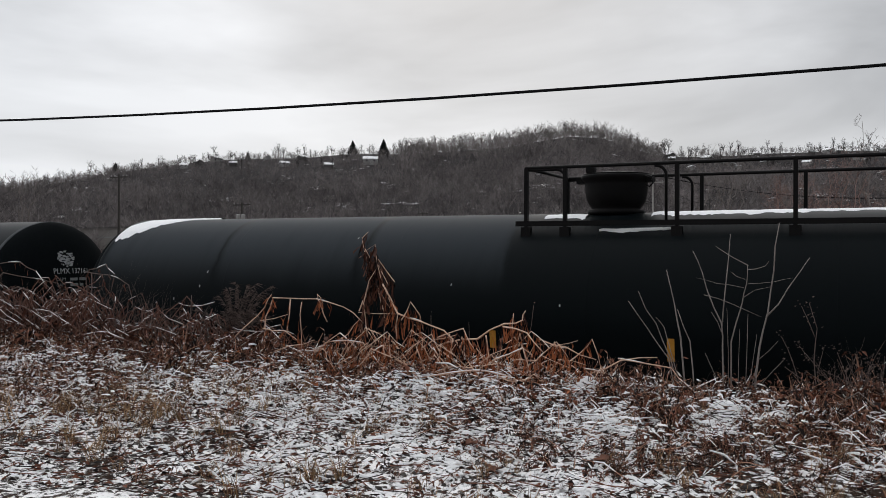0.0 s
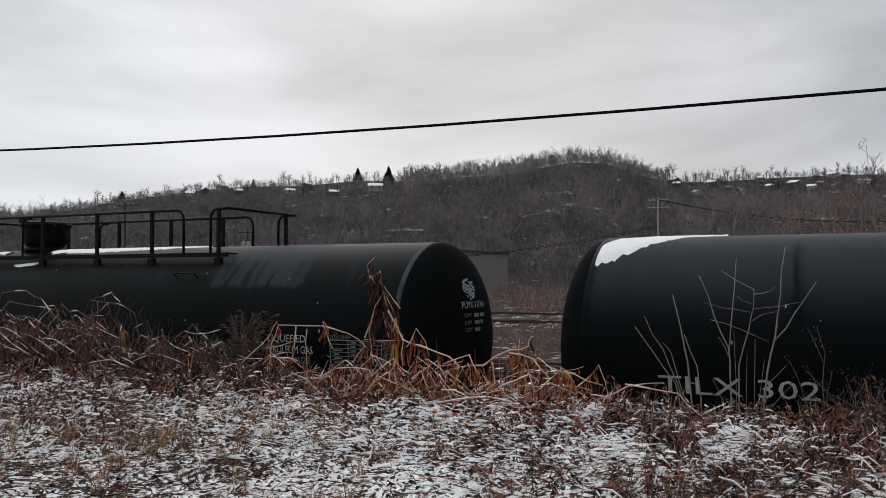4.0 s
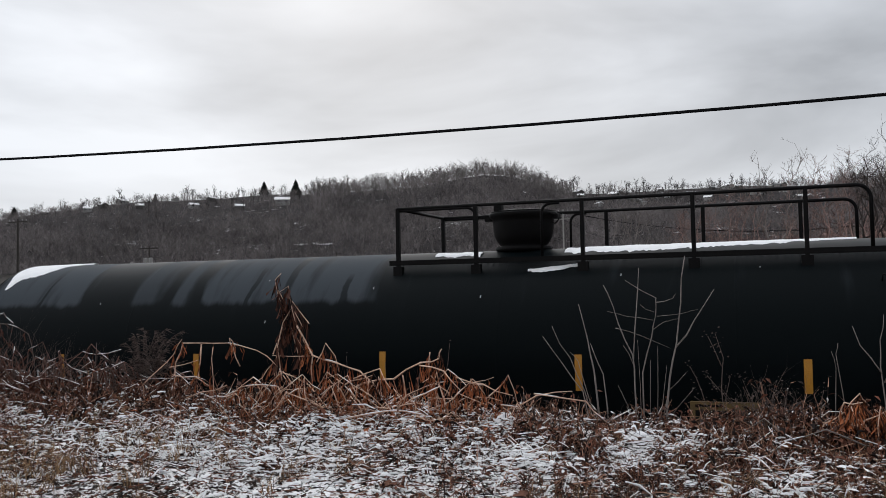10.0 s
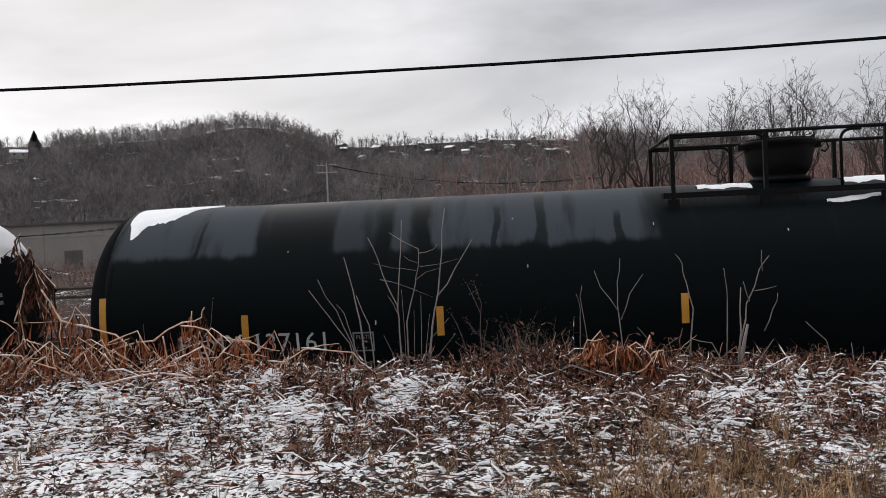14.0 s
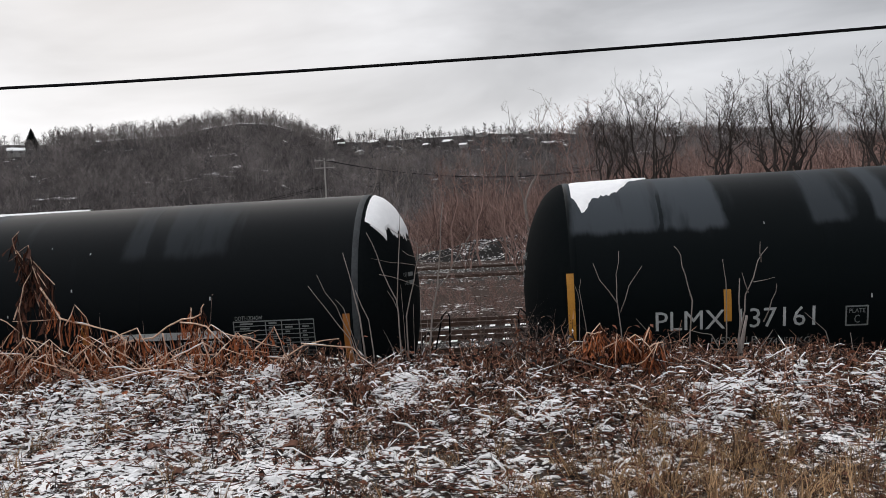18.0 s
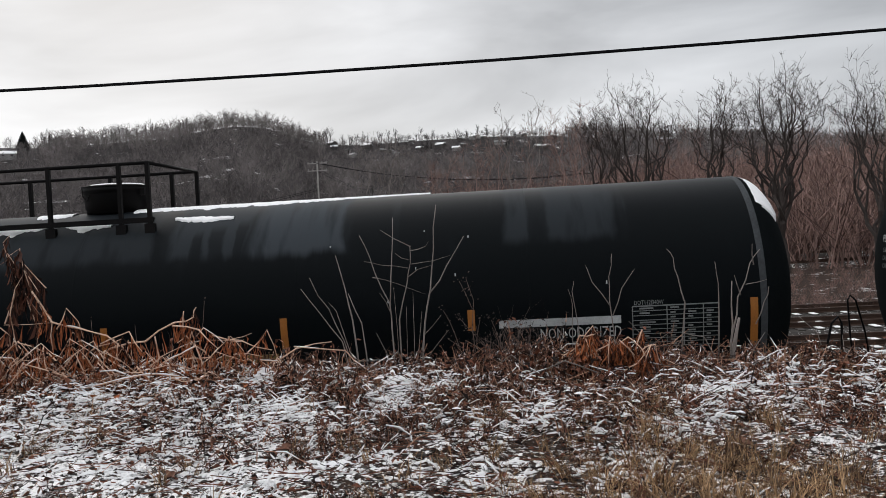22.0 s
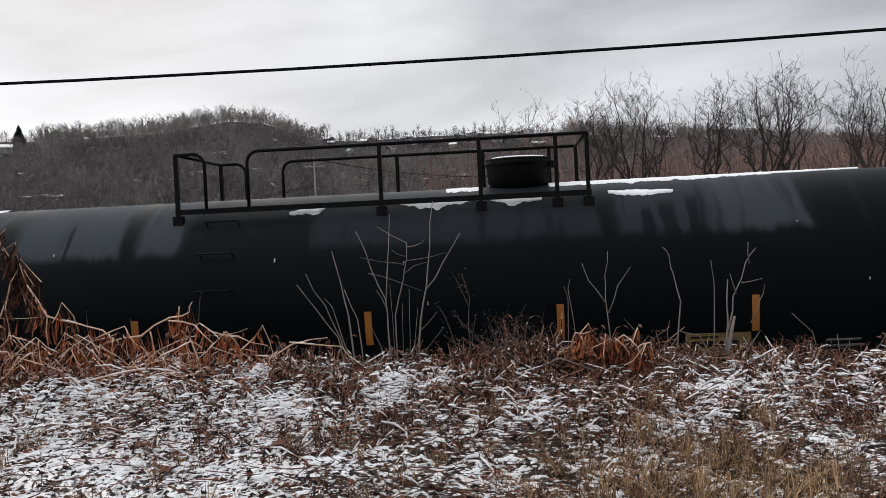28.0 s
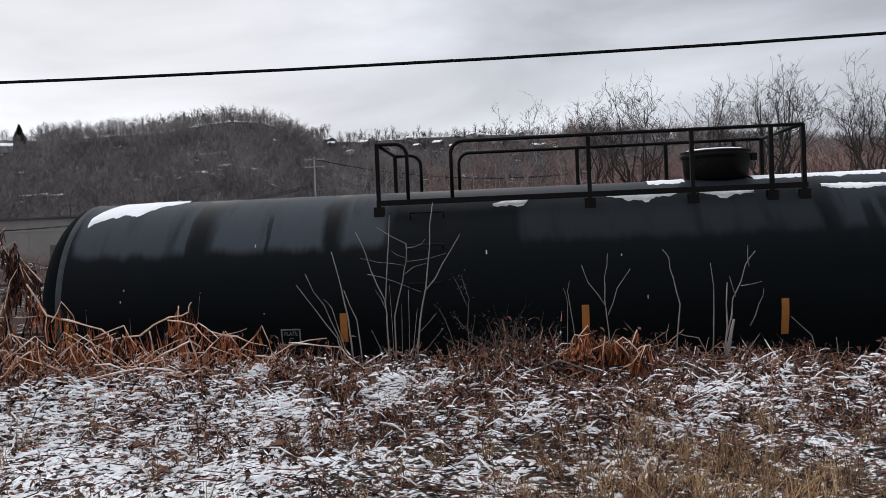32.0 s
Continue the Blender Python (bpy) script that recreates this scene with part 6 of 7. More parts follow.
def build_weeds():
    rng = random.Random(31)
    kinds = [weed(500 + k, k % 6 != 5) for k in range(12)]
    stalks = [a.arrays() for a, b, c in kinds]
    leaves = [b.arrays() if b.f else None for a, b, c in kinds]
    caught = [c.arrays() if c.f else None for a, b, c in kinds]
    places = []
    while len(places) < 6900:
        y = 4.4 + 4.7 * rng.random() ** 0.62
        x = rng.uniform(-1.25 * y - 1.5, 0.62 * y + 1.0)
        if rng.random() > density(x, y) or any(abs(x - a) < 0.8 * b and c - 0.4 < y < c + 0.1 for a, c, b, e, g in MOUNDS):
            continue
        tall = 0.095 + 0.11 * min(1.0, max(0.0, (y - 5.6) / 2.4)) * rng.uniform(0.4, 1.6)
        if rng.random() < 0.09:
            tall *= 1.8
        if x > 1.0:
            tall *= 0.75
        places.append((rng.randrange(12), x, y, ground_z(x, y) - 0.01, rng.uniform(0, 6.28), tall * rng.uniform(0.7, 1.3), rng.gauss(0, 0.15), rng.gauss(0, 0.15)))
    for i in range(280):  # taller dead stalks along the brow
        x, y = rng.uniform(-12, 6), rng.uniform(8.2, 8.8)
        if x < 0.6 or rng.random() < 0.4:
            places.append((rng.choice((5, 11)), x, y, ground_z(x, y) - 0.01, rng.uniform(0, 6.28), rng.uniform(0.22, 0.5) * (0.7 if x > 0.6 else 1), rng.gauss(0, 0.1), rng.gauss(0, 0.1)))
    v, f = scatter(stalks, places)
    tagged(new("weed_stalks", array_mesh("weed_stalks", v, f, M_STALK)), "dead brown weed stalks covering the verge", "weeds", kind="stuff")
    v, f = scatter(leaves, [p for p in places if leaves[p[0]] is not None])
    tagged(new("dead_leaves", array_mesh("dead_leaves", v, f, M_DEADLEAF)), "curled brown leaves hanging on the weeds", "leaves", kind="stuff")
    v, f = scatter(caught, [p for p in places if caught[p[0]] is not None and rng.random() < 0.85])
    tagged(new("caught_snow", array_mesh("caught_snow", v, f, M_SNOW, True)), "crumbs of snow caught on the weed stalks", "snow", kind="stuff")
    tufts = [grass_tuft(600 + k).arrays() for k in range(6)]
    places = []
    while len(places) < 460:
        y = 4.5 + 4.2 * rng.random()
        x = rng.uniform(-1.2 * y - 1, 0.62 * y + 0.8)
        want = 0.05 + 0.9 * math.exp(-((x - 1.1) / 0.8) ** 2 - ((y - 5.4) / 1.2) ** 2) + 0.3 * math.exp(-((x + 6.5) / 1.6) ** 2 - ((y - 6.5) / 1.5) ** 2)
        if rng.random() < want:
            places.append((rng.randrange(6), x, y, ground_z(x, y) - 0.01, rng.uniform(0, 6.28), rng.uniform(0.12, 0.36), rng.gauss(0, 0.2), rng.gauss(0, 0.2)))
    v, f = scatter(tufts, places)
    tagged(new("dry_grass", array_mesh("dry_grass", v, f, M_STRAW)), "pale straw-coloured tufts of dry grass", "grass", kind="stuff")
    blobs = [clump(700 + k, 0.5).arrays() for k in range(8)]
    places = []
    while len(places) < 9000:
        y = 4.3 + 4.8 * rng.random() ** 0.7
        x = rng.uniform(-1.25 * y - 1.5, 0.62 * y + 1.0)
        patch = noise.noise(Vector((x * 0.8, y * 1.1, 2.0))) + 0.5 * noise.noise(Vector((x * 2.3, y * 2.3, 5.0)))
        if rng.random() < 0.35 + 1.1 * patch:
            size = rng.uniform(0.007, 0.026) * (1.6 if rng.random() < 0.12 else 1)
            lift = rng.uniform(0.01, 0.07) if y > 7.0 and rng.random() < 0.4 else -0.004
            places.append((rng.randrange(8), x, y, ground_z(x, y) + lift, rng.uniform(0, 6.28), size, rng.gauss(0, 0.25), rng.gauss(0, 0.25)))
    v, f = scatter(blobs, places)
    tagged(new("snow_clumps", array_mesh("snow_clumps", v, f, M_SNOW, True)), "small clumps of snow caught on weeds and stones", "snow", kind="stuff")
    ridges = [snow_ridge(750 + k).arrays() for k in range(12)]
    places = []
    while len(places) < 7500:  # snow lodged in the weeds of the brow
        y = 6.4 + 2.3 * rng.random()
        x = rng.uniform(-1.25 * y - 1.5, 0.62 * y + 1.0)
        if rng.random() < 0.5 + noise.noise(Vector((x * 1.6, y * 1.8, 12.0))) - (0.36 if x > 0.8 else 0.15 if x > -1.6 else 0) + (0.35 if -4.6 < x < -2.2 and y > 7.2 else 0):
            places.append((rng.randrange(12), x, y, ground_z(x, y) + 0.17 * rng.random() ** 1.5, rng.gauss(0, 0.9), rng.uniform(0.03, 0.105), rng.gauss(0, 0.5), rng.gauss(0, 0.5)))
    while len(places) < 13500:  # snow lying on flattened stalks
        y = 4.3 + 4.5 * rng.random() ** 0.75
        x = rng.uniform(-1.25 * y - 1.5, 0.62 * y + 1.0)
        patch = noise.noise(Vector((x * 0.8, y * 1.1, 2.0))) + 0.6 * noise.noise(Vector((x * 2.3, y * 2.3, 5.0)))
        if rng.random() < 0.42 + 1.2 * patch - (0.24 if x > -1.6 else 0) - (0.1 if x > 0.8 else 0):
            lift = 0.12 * rng.random() ** 1.4 * min(1.0, max(0.0, y - 6.3))
            places.append((rng.randrange(12), x, y, ground_z(x, y) + lift, rng.gauss(0, 0.8), rng.uniform(0.045, 0.15), rng.gauss(0, 0.3), rng.gauss(0, 0.3)))
    v, f = scatter(ridges, places)
    tagged(new("snow_ridges", array_mesh("snow_ridges", v, f, M_SNOW, True)), "bent ridges of snow lying on flattened stalks", "snow", kind="stuff")
    stones = [clump(800 + k, 0.6).arrays() for k in range(8)]
    places = []
    while len(places) < 7500:
        y = 4.2 + 3.6 * rng.random()
        x = rng.uniform(-1.25 * y - 1.5, 0.62 * y + 1.0)
        places.append((rng.randrange(8), x, y, ground_z(x, y) - 0.006, rng.uniform(0, 6.28), rng.uniform(0.009, 0.03), 0, 0))
    v, f = scatter(stones, places)
    tagged(new("gravel", array_mesh("gravel", v, f, M_STONE)), "loose grey gravel stones", "gravel", kind="stuff")


build_weeds()


def build_litter():
    """Small curled leaves and bits of stalk lying all over the verge."""
    rng = random.Random(37)
    s = Soup()
    for i in range(16000):
        y = 4.2 + 4.7 * rng.random() ** 0.8
        x = rng.uniform(-1.25 * y - 1.5, 0.62 * y + 1.0)
        p = Vector((x, y, ground_z(x, y) + rng.uniform(0.0, 0.03)))
        if rng.random() < 0.6:
            leaf_into(s, p, rng.uniform(0, 6.28), rng.uniform(0.03, 0.075), rng, 0.1)
        else:
            a, L, w = rng.uniform(0, 6.28), rng.uniform(0.06, 0.25), rng.uniform(0.002, 0.004)
            d = Vector((math.cos(a) * L, math.sin(a) * L, rng.uniform(-0.02, 0.06)))
            n = len(s.v)
            for q in (p, p + d):
                s.v += [(q.x, q.y, q.z - w), (q.x, q.y, q.z + w)]
            s.f += [(n, n + 2, n + 3), (n, n + 3, n + 1)]
    tagged(part("leaf_litter", s, M_DEADLEAF), "scattered dead leaves and broken stalks on the snow", "leaf litter", kind="stuff")


build_litter()


def build_leaf_mat():
    """Russet leaf shreds lying under the canes."""
    rng = random.Random(47)
    s = Soup()
    for i in range(1500):
        x, y = rng.gauss(-4.6, 1.5), rng.gauss(8.2, 0.3)
        if y < 8.7:
            leaf_into(s, Vector((x, y, ground_z(x, y) + rng.uniform(0.0, 0.12))), rng.uniform(0, 6.28), rng.uniform(0.04, 0.13), rng, 0.3)
    tagged(part("russet_leaf_mat", s, M_CANELEAF), "mat of russet leaf shreds under the dry canes", "leaf litter", kind="stuff")


build_leaf_mat()


def build_twigs():
    """Thin twigs lying and leaning in a tangle along the brow, snow along the tops of some."""
    rng = random.Random(43)
    s, sn = Soup(), Soup()
    for i in range(4200):
        y = 5.6 + 3.3 * rng.random() ** 0.5
        x = rng.uniform(-1.25 * y - 1.5, 0.62 * y + 1.0)
        if rng.random() > 0.25 + density(x, y):
            continue
        a, L = rng.uniform(0, 6.28), rng.uniform(0.12, 0.5) * (0.5 + 0.5 * min(1.0, (y - 5.0) / 3.0))
        r = rng.uniform(0.0025, 0.0055)
        p = Vector((x, y, ground_z(x, y) + rng.uniform(0.0, 0.10) * min(1.0, y - 5.4)))
        d = Vector((math.cos(a) * L, math.sin(a) * L, rng.gauss(0.03, 0.09)))
        pts = [p, p + d * 0.5 + Vector((rng.gauss(0, 0.02), rng.gauss(0, 0.02), rng.gauss(0.02, 0.02))), p + d]
        for q in pts:
            q.z = max(q.z, ground_z(q.x, q.y) + r)
        s.tube(pts, [r, r * 0.9, r * 0.5], 3, False)
        if rng.random() < 0.38:
            b = pts[0].lerp(pts[1], rng.uniform(0.0, 0.6))
            e = pts[1].lerp(pts[2], rng.uniform(0.1, 0.8))
            c = pts[1] + Vector((0, 0, 0.004))
            sn.tube([b, c, e], [r * 0.8, r * rng.uniform(1.1, 1.8), r * 0.8], 4, False)
    tagged(part("fallen_twigs", s, M_STALK), "tangle of thin dead twigs lying along the brow", "twigs", kind="stuff")
    tagged(part("twig_snow", sn, M_SNOW, None, "", True), "thin lines of snow lying on the twigs", "snow", kind="stuff")


build_twigs()


def kinked_line(line, y, rng, wob=0.011):
    """A broken cane: straight runs between kinks, each run a little uneven. line: (x, z) of foot, kinks and tip; y: depth of foot and tip."""
    pts, n = [], len(line) - 1
    for i in range(n):
        (ax, az), (bx, bz) = line[i], line[i + 1]
        for k in range(3 if i == n - 1 else 2):
            u = k / 2
            pts.append(Vector((ax + (bx - ax) * u + rng.gauss(0, wob), y[0] + (y[1] - y[0]) * (i + u) / n + rng.gauss(0, wob), az + (bz - az) * u + rng.gauss(0, wob))))
    return pts


def build_canes(label, x, y, lines, seed, r, leaves, hang, mat, leaf_mat, snow=0.3, deep=0.10, wide=1.0):
    """A broken-down stand of dry canes: each cane with knots, withered leaves hanging from it, snow on its upper side here and there."""
    rng = random.Random(seed)
    cl = thing("knotweed_clump", (x, y, ground_z(x, y)), label, "dry canes", "stands of dry canes")
    for line in lines:
        d = rng.gauss(-0.03, deep)
        pts = kinked_line(line, (d, d + rng.gauss(0, deep)), rng)
        n = len(pts) - 1
        q = r * rng.uniform(0.65, 1.15)
        rad = [q * (1.0 - 0.45 * i / n) * (1.25 if 0 < i < n and i % 2 == 0 else 1.0) for i in range(n + 1)]
        cane = part("cane", Soup().tube(pts, rad, 6), mat, cl, "", True)
        lf = Soup()
        length = sum((b - a).length for a, b in zip(pts, pts[1:]))
        for k in range(int(leaves * length)):
            u = rng.uniform(0.0, 1.0) * n
            i = min(int(u), n - 1)
            p = pts[i].lerp(pts[i + 1], u - i)
            drop = min(rng.uniform(0.35, 1.0) * hang, max(0.04, p.z + 0.02))
            w = Vector((rng.gauss(0, 1), rng.gauss(0, 1), 0.2)).normalized() * rng.uniform(0.004, 0.012) * wide
            off = Vector((rng.gauss(0, 0.04), rng.gauss(0, 0.04), -drop))
            m = p + off * 0.4 + Vector((rng.gauss(0, 0.012), rng.gauss(0, 0.012), 0))
            e = p + off
            j = len(lf.v)
            lf.v += [tuple(p), tuple(m + w), tuple(m - w + Vector((0, 0.012, 0))), tuple(e + w * 0.5), tuple(e + Vector((rng.gauss(0, 0.015), 0, -0.02)))]
            lf.f += [(j, j + 1, j + 2), (j + 1, j + 3, j + 2), (j + 2, j + 3, j + 4)]
        if lf.f:
            part("withered_leaves", lf, leaf_mat, cane)
        for i in range(n):
            a, b = pts[i], pts[i + 1]
            if rng.random() < snow and abs(b.z - a.z) < 0.7 * (b - a).length:
                up = Vector((0, 0, 0.75 * q))
                part("snow_line", Soup().tube([a + up, a.lerp(b, 0.5) + up * 1.25, b + up], [0.4 * q, 0.9 * q, 0.4 * q], 5), M_SNOW, cane, "", True)
    return cl


def random_canes(count, rng, half, low, high, kinks=2, reach=0.6):
    """Lines for a tangle of broken canes over a stretch of the brow."""
    out = []
    for i in range(count):
        x = rng.uniform(-half, half)
        to = x + rng.uniform(-reach, reach)
        z0, top = rng.uniform(-0.02, 0.12), rng.uniform(low, high)
        line = [(x, z0)]
        for k in range(kinks):
            u = (k + rng.uniform(0.6, 1.2)) / (kinks + 0.6)
            line.append((x + (to - x) * u + rng.gauss(0, 0.06), z0 + (top - z0) * min(1.0, 1.6 * u) + rng.gauss(0, 0.05)))
        line.append((to, top * rng.uniform(0.25, 1.0)))
        out.append(line)
    return out


rng = random.Random(4)
# the large golden stand: upright broken tower and sprawling bent canes
TOWER = [[(0.30, 0.62), (0.12, 0.97), (0.07, 1.17), (0.03, 1.38), (-0.07, 1.30), (-0.13, 1.45), (-0.07, 1.52)],
         [(-0.16, 0.64), (-0.02, 1.02), (-0.06, 1.23), (-0.13, 1.39)],
         [(0.24, 0.97), (0.19, 1.05), (0.07, 1.17), (-0.02, 1.31)],
         [(-0.19, 0.10), (-0.19, 0.54), (-0.17, 0.76), (-0.06, 0.95), (-0.01, 1.01)],
         [(0.23, 0.62), (0.12, 0.80), (-0.03, 1.04), (-0.10, 1.27)],
         [(-0.07, 0.35), (-0.09, 0.73), (-0.02, 0.98), (0.08, 1.15), (0.23, 0.94)],
         [(0.07, 0.27), (0.09, 0.61), (-0.02, 0.90), (-0.10, 1.10), (-0.14, 1.27)]]


def build_tower(x, y):
    """The broken upright stand: kinked stems, dark withered leaves hanging thickly from them."""
    rng = random.Random(12)
    cl = thing("knotweed_clump", (x, y, ground_z(x, y)), "tall tower of dry golden-brown canes with withered leaves", "dry canes", "stands of dry canes")
    for line in TOWER:
        dy = rng.gauss(0, 0.05)
        pts = [Vector((a + rng.gauss(0, 0.008), dy + rng.gauss(0, 0.02), b)) for a, b in line]
        n = len(pts) - 1
        r = rng.uniform(0.005, 0.008)
        cane = part("cane", Soup().tube(pts, [r * (1 - 0.5 * i / n) for i in range(n + 1)], 6), M_CANE, cl)
        lf = Soup()
        for k in range(46):
            u = rng.uniform(0.05, 1.0) * n
            i = min(int(u), n - 1)
            p = pts[i].lerp(pts[i + 1], u - i)
            L = rng.uniform(0.06, 0.28)
            w = Vector((rng.gauss(0, 1), rng.gauss(0, 1), 0.3)).normalized() * rng.uniform(0.004, 0.010)
            off = Vector((rng.gauss(0, 0.032), rng.gauss(0, 0.045), -L))
            q = p + off * 0.4 + Vector((rng.gauss(0, 0.02), rng.gauss(0, 0.02), 0))
            e = p + off
            m = len(lf.v)
            lf.v += [tuple(p), tuple(q + w), tuple(q - w + Vector((0.0, 0.015, 0.01))), tuple(e + w * 0.5), tuple(e + Vector((rng.gauss(0, 0.02), 0, -0.02)))]
            lf.f += [(m, m + 1, m + 2), (m + 1, m + 3, m + 2), (m + 2, m + 3, m + 4)]
        part("withered_leaves", lf, M_RUSTLEAF, cane, "dark rust leaf shreds")


build_tower(-4.93, 8.45)
LEFT_CANES = [[(-1.58, 0.05), (-1.54, 0.56), (-1.42, 0.77), (-1.02, 0.79), (-0.64, 0.75), (-0.30, 0.65), (-0.12, 0.44), (0.10, 0.15)],
              [(-2.0, 0.25), (-1.58, 0.56), (-1.42, 0.77), (-1.35, 0.83)], [(-0.85, 0.15), (-0.41, 0.40), (-0.25, 0.58)], [(-0.41, 0.38), (-0.26, 0.10)],
              [(-0.58, 0.55), (-0.67, 0.75), (-0.70, 0.85), (-0.60, 0.75)], [(-1.49, 0.10), (-1.09, 0.25), (-0.79, 0.33)], [(-1.50, 0.50), (-1.10, 0.60)],
              [(-1.50, 0.42), (-1.21, 0.40), (-1.00, 0.30)], [(0.24, 0.65), (-0.26, 0.65)], [(-0.95, 0.78), (-0.96, 0.45), (-0.94, 0.10)], [(-1.10, 0.78), (-1.12, 0.40)]]
FRONT_CANES = [[(0.09, 0.98), (0.26, 0.65), (0.55, 0.60), (0.81, 0.50), (0.95, 0.38), (1.16, 0.16)], [(0.26, 0.65), (0.25, 0.38), (0.28, 0.02)],
               [(0.61, 0.20), (0.85, 0.38), (1.20, 0.44), (1.52, 0.60), (1.72, 0.65), (1.75, 0.75)], [(0.95, 0.42), (0.93, 0.25), (0.88, 0.03)],
               [(1.33, 0.48), (1.36, 0.27), (1.20, 0.02)], [(0.35, 0.60), (0.43, 0.79), (0.57, 0.50)], [(0.75, 0.40), (1.08, 0.54), (1.24, 0.36)],
               [(1.55, 0.60), (1.82, 0.54), (2.00, 0.36)], [(0.45, 0.20), (0.71, 0.40), (0.95, 0.46)], [(1.90, 0.46), (2.15, 0.40), (2.45, 0.28)],
               [(1.55, 0.45), (1.62, 0.70)]]
FALLEN_CANES = [[(0.24, 0.17), (0.55, 0.17), (0.95, 0.08)], [(0.10, 0.04), (0.35, 0.14), (0.60, 0.22)], [(0.41, 0.02), (0.58, 0.12)], [(1.15, 0.10), (1.55, 0.16), (1.95, 0.14)], [(0.70, 0.12), (1.30, 0.22), (1.70, 0.20)]]
build_canes("long arching dry canes with hanging leaf shreds", -4.85, 8.35, LEFT_CANES, 2, 0.0075, 9, 0.16, M_CANE, M_CANELEAF, 0.12, 0.05)
build_canes("sprawling bent golden canes with hanging russet leaves", -4.85, 8.35, FRONT_CANES, 3, 0.009, 46, 0.24, M_CANE, M_CANELEAF, 0.12, 0.06, 0.6)
build_canes("fallen pale canes edged with snow before the stand", -4.85, 8.05, FALLEN_CANES, 13, 0.009, 5, 0.08, M_CANE, M_CANELEAF, 0.8, 0.05)
near_tangle = [[(a + 0.8, b) for a, b in one] for one in random_canes(54, rng, 1.2, 0.10, 0.42, 2, 0.8)]
build_canes("tangle of thin broken canes with russet shreds", -4.85, 8.12, near_tangle, 15, 0.0062, 34, 0.14, M_CANE, M_CANELEAF, 0.2, 0.08, 0.6)
tangle = [[(a + 0.85, b) for a, b in one] for one in random_canes(60, rng, 1.45, 0.15, 0.52, 2, 0.9)]
build_canes("tangled mat of thin golden dry canes", -4.85, 8.3, tangle, 9, 0.0065, 22, 0.14, M_CANE, M_CANELEAF, 0.25, 0.14, 0.7)
build_canes("strewn thin dry canes along the brow", -1.2, 8.3, random_canes(34, rng, 3.4, 0.06, 0.30, 1, 0.9), 10, 0.0065, 8, 0.1, M_TWIG, M_DEADLEAF, 0.35, 0.2)
russet = [[(-0.42, 0.02), (-0.38, 0.22), (-0.20, 0.36), (-0.08, 0.50), (-0.02, 0.40)], [(0.02, 0.05), (0.10, 0.30), (0.20, 0.40), (0.34, 0.30), (0.40, 0.03)], [(-0.05, 0.40), (-0.16, 0.20), (-0.12, 0.0)], [(0.22, 0.36), (0.14, 0.16), (0.12, 0.0)], [(0.42, 0.26), (0.75, 0.08)], [(-0.40, 0.26), (-0.05, 0.24), (0.30, 0.20)]]
build_canes("low russet clump of withered canes", 0.78, 8.3, russet + random_canes(26, rng, 0.30, 0.24, 0.46, 2, 0.3), 3, 0.007, 120, 0.17, M_CANE, M_CANELEAF, 0.06, 0.09, 0.75)
BRAMBLE = [[(-3.0, 0.55), (-2.37, 0.97), (-1.78, 0.91), (-1.32, 0.84), (-0.9, 0.4)], [(-2.37, 0.70), (-1.89, 0.79), (-1.66, 0.77), (-1.26, 0.54), (-1.0, 0.1)], [(-2.8, 0.3), (-2.37, 1.11), (-1.84, 1.13), (-1.49, 1.01), (-1.10, 0.73), (-0.66, 0.40)],
           [(-0.55, 0.0), (-0.57, 0.51), (-0.66, 0.85), (-0.61, 1.03), (-0.33, 1.13), (-0.19, 0.98), (-0.29, 0.71)], [(-0.64, 1.01), (-0.19, 1.00), (0.12, 0.87), (0.25, 0.5)], [(-0.36, 0.60), (-0.33, 1.01)], [(1.10, 0.0), (1.14, 0.31), (1.19, 0.75)]]
build_canes("arching dark bramble canes flecked with snow", -9.0, 8.7, BRAMBLE, 21, 0.010, 6, 0.12, M_DARKWEED, M_RUSTLEAF, 0.25, 0.08)
for x, count, low, high, seed in ((-7.6, 60, 0.25, 0.55, 5), (-9.3, 70, 0.30, 0.70, 6), (-10.9, 80, 0.40, 0.95, 7), (-12.6, 60, 0.40, 0.95, 8)):
    build_canes("dense tangle of dark red bramble flecked with snow", x, 8.6, random_canes(count, rng, 1.0, low, high, 3, 1.1), seed, 0.006, 12, 0.12, M_REDCANE, M_RUSTLEAF, 0.5, 0.18, 0.9)
build_canes("low dry canes on the brow", -2.6, 8.5, random_canes(16, rng, 0.6, 0.08, 0.3), 8, 0.007, 10, 0.12, M_CANE, M_DEADLEAF, 0.3)
build_canes("bent dry cane over a faded weed bank", -1.95, 8.5, [[(-0.55, 0.18), (-0.25, 0.34), (0.10, 0.38)], [(-0.25, 0.34), (0.25, 0.30), (0.45, 0.12)]], 14, 0.009, 6, 0.1, M_CANE, M_DEADLEAF, 0.4, 0.04)


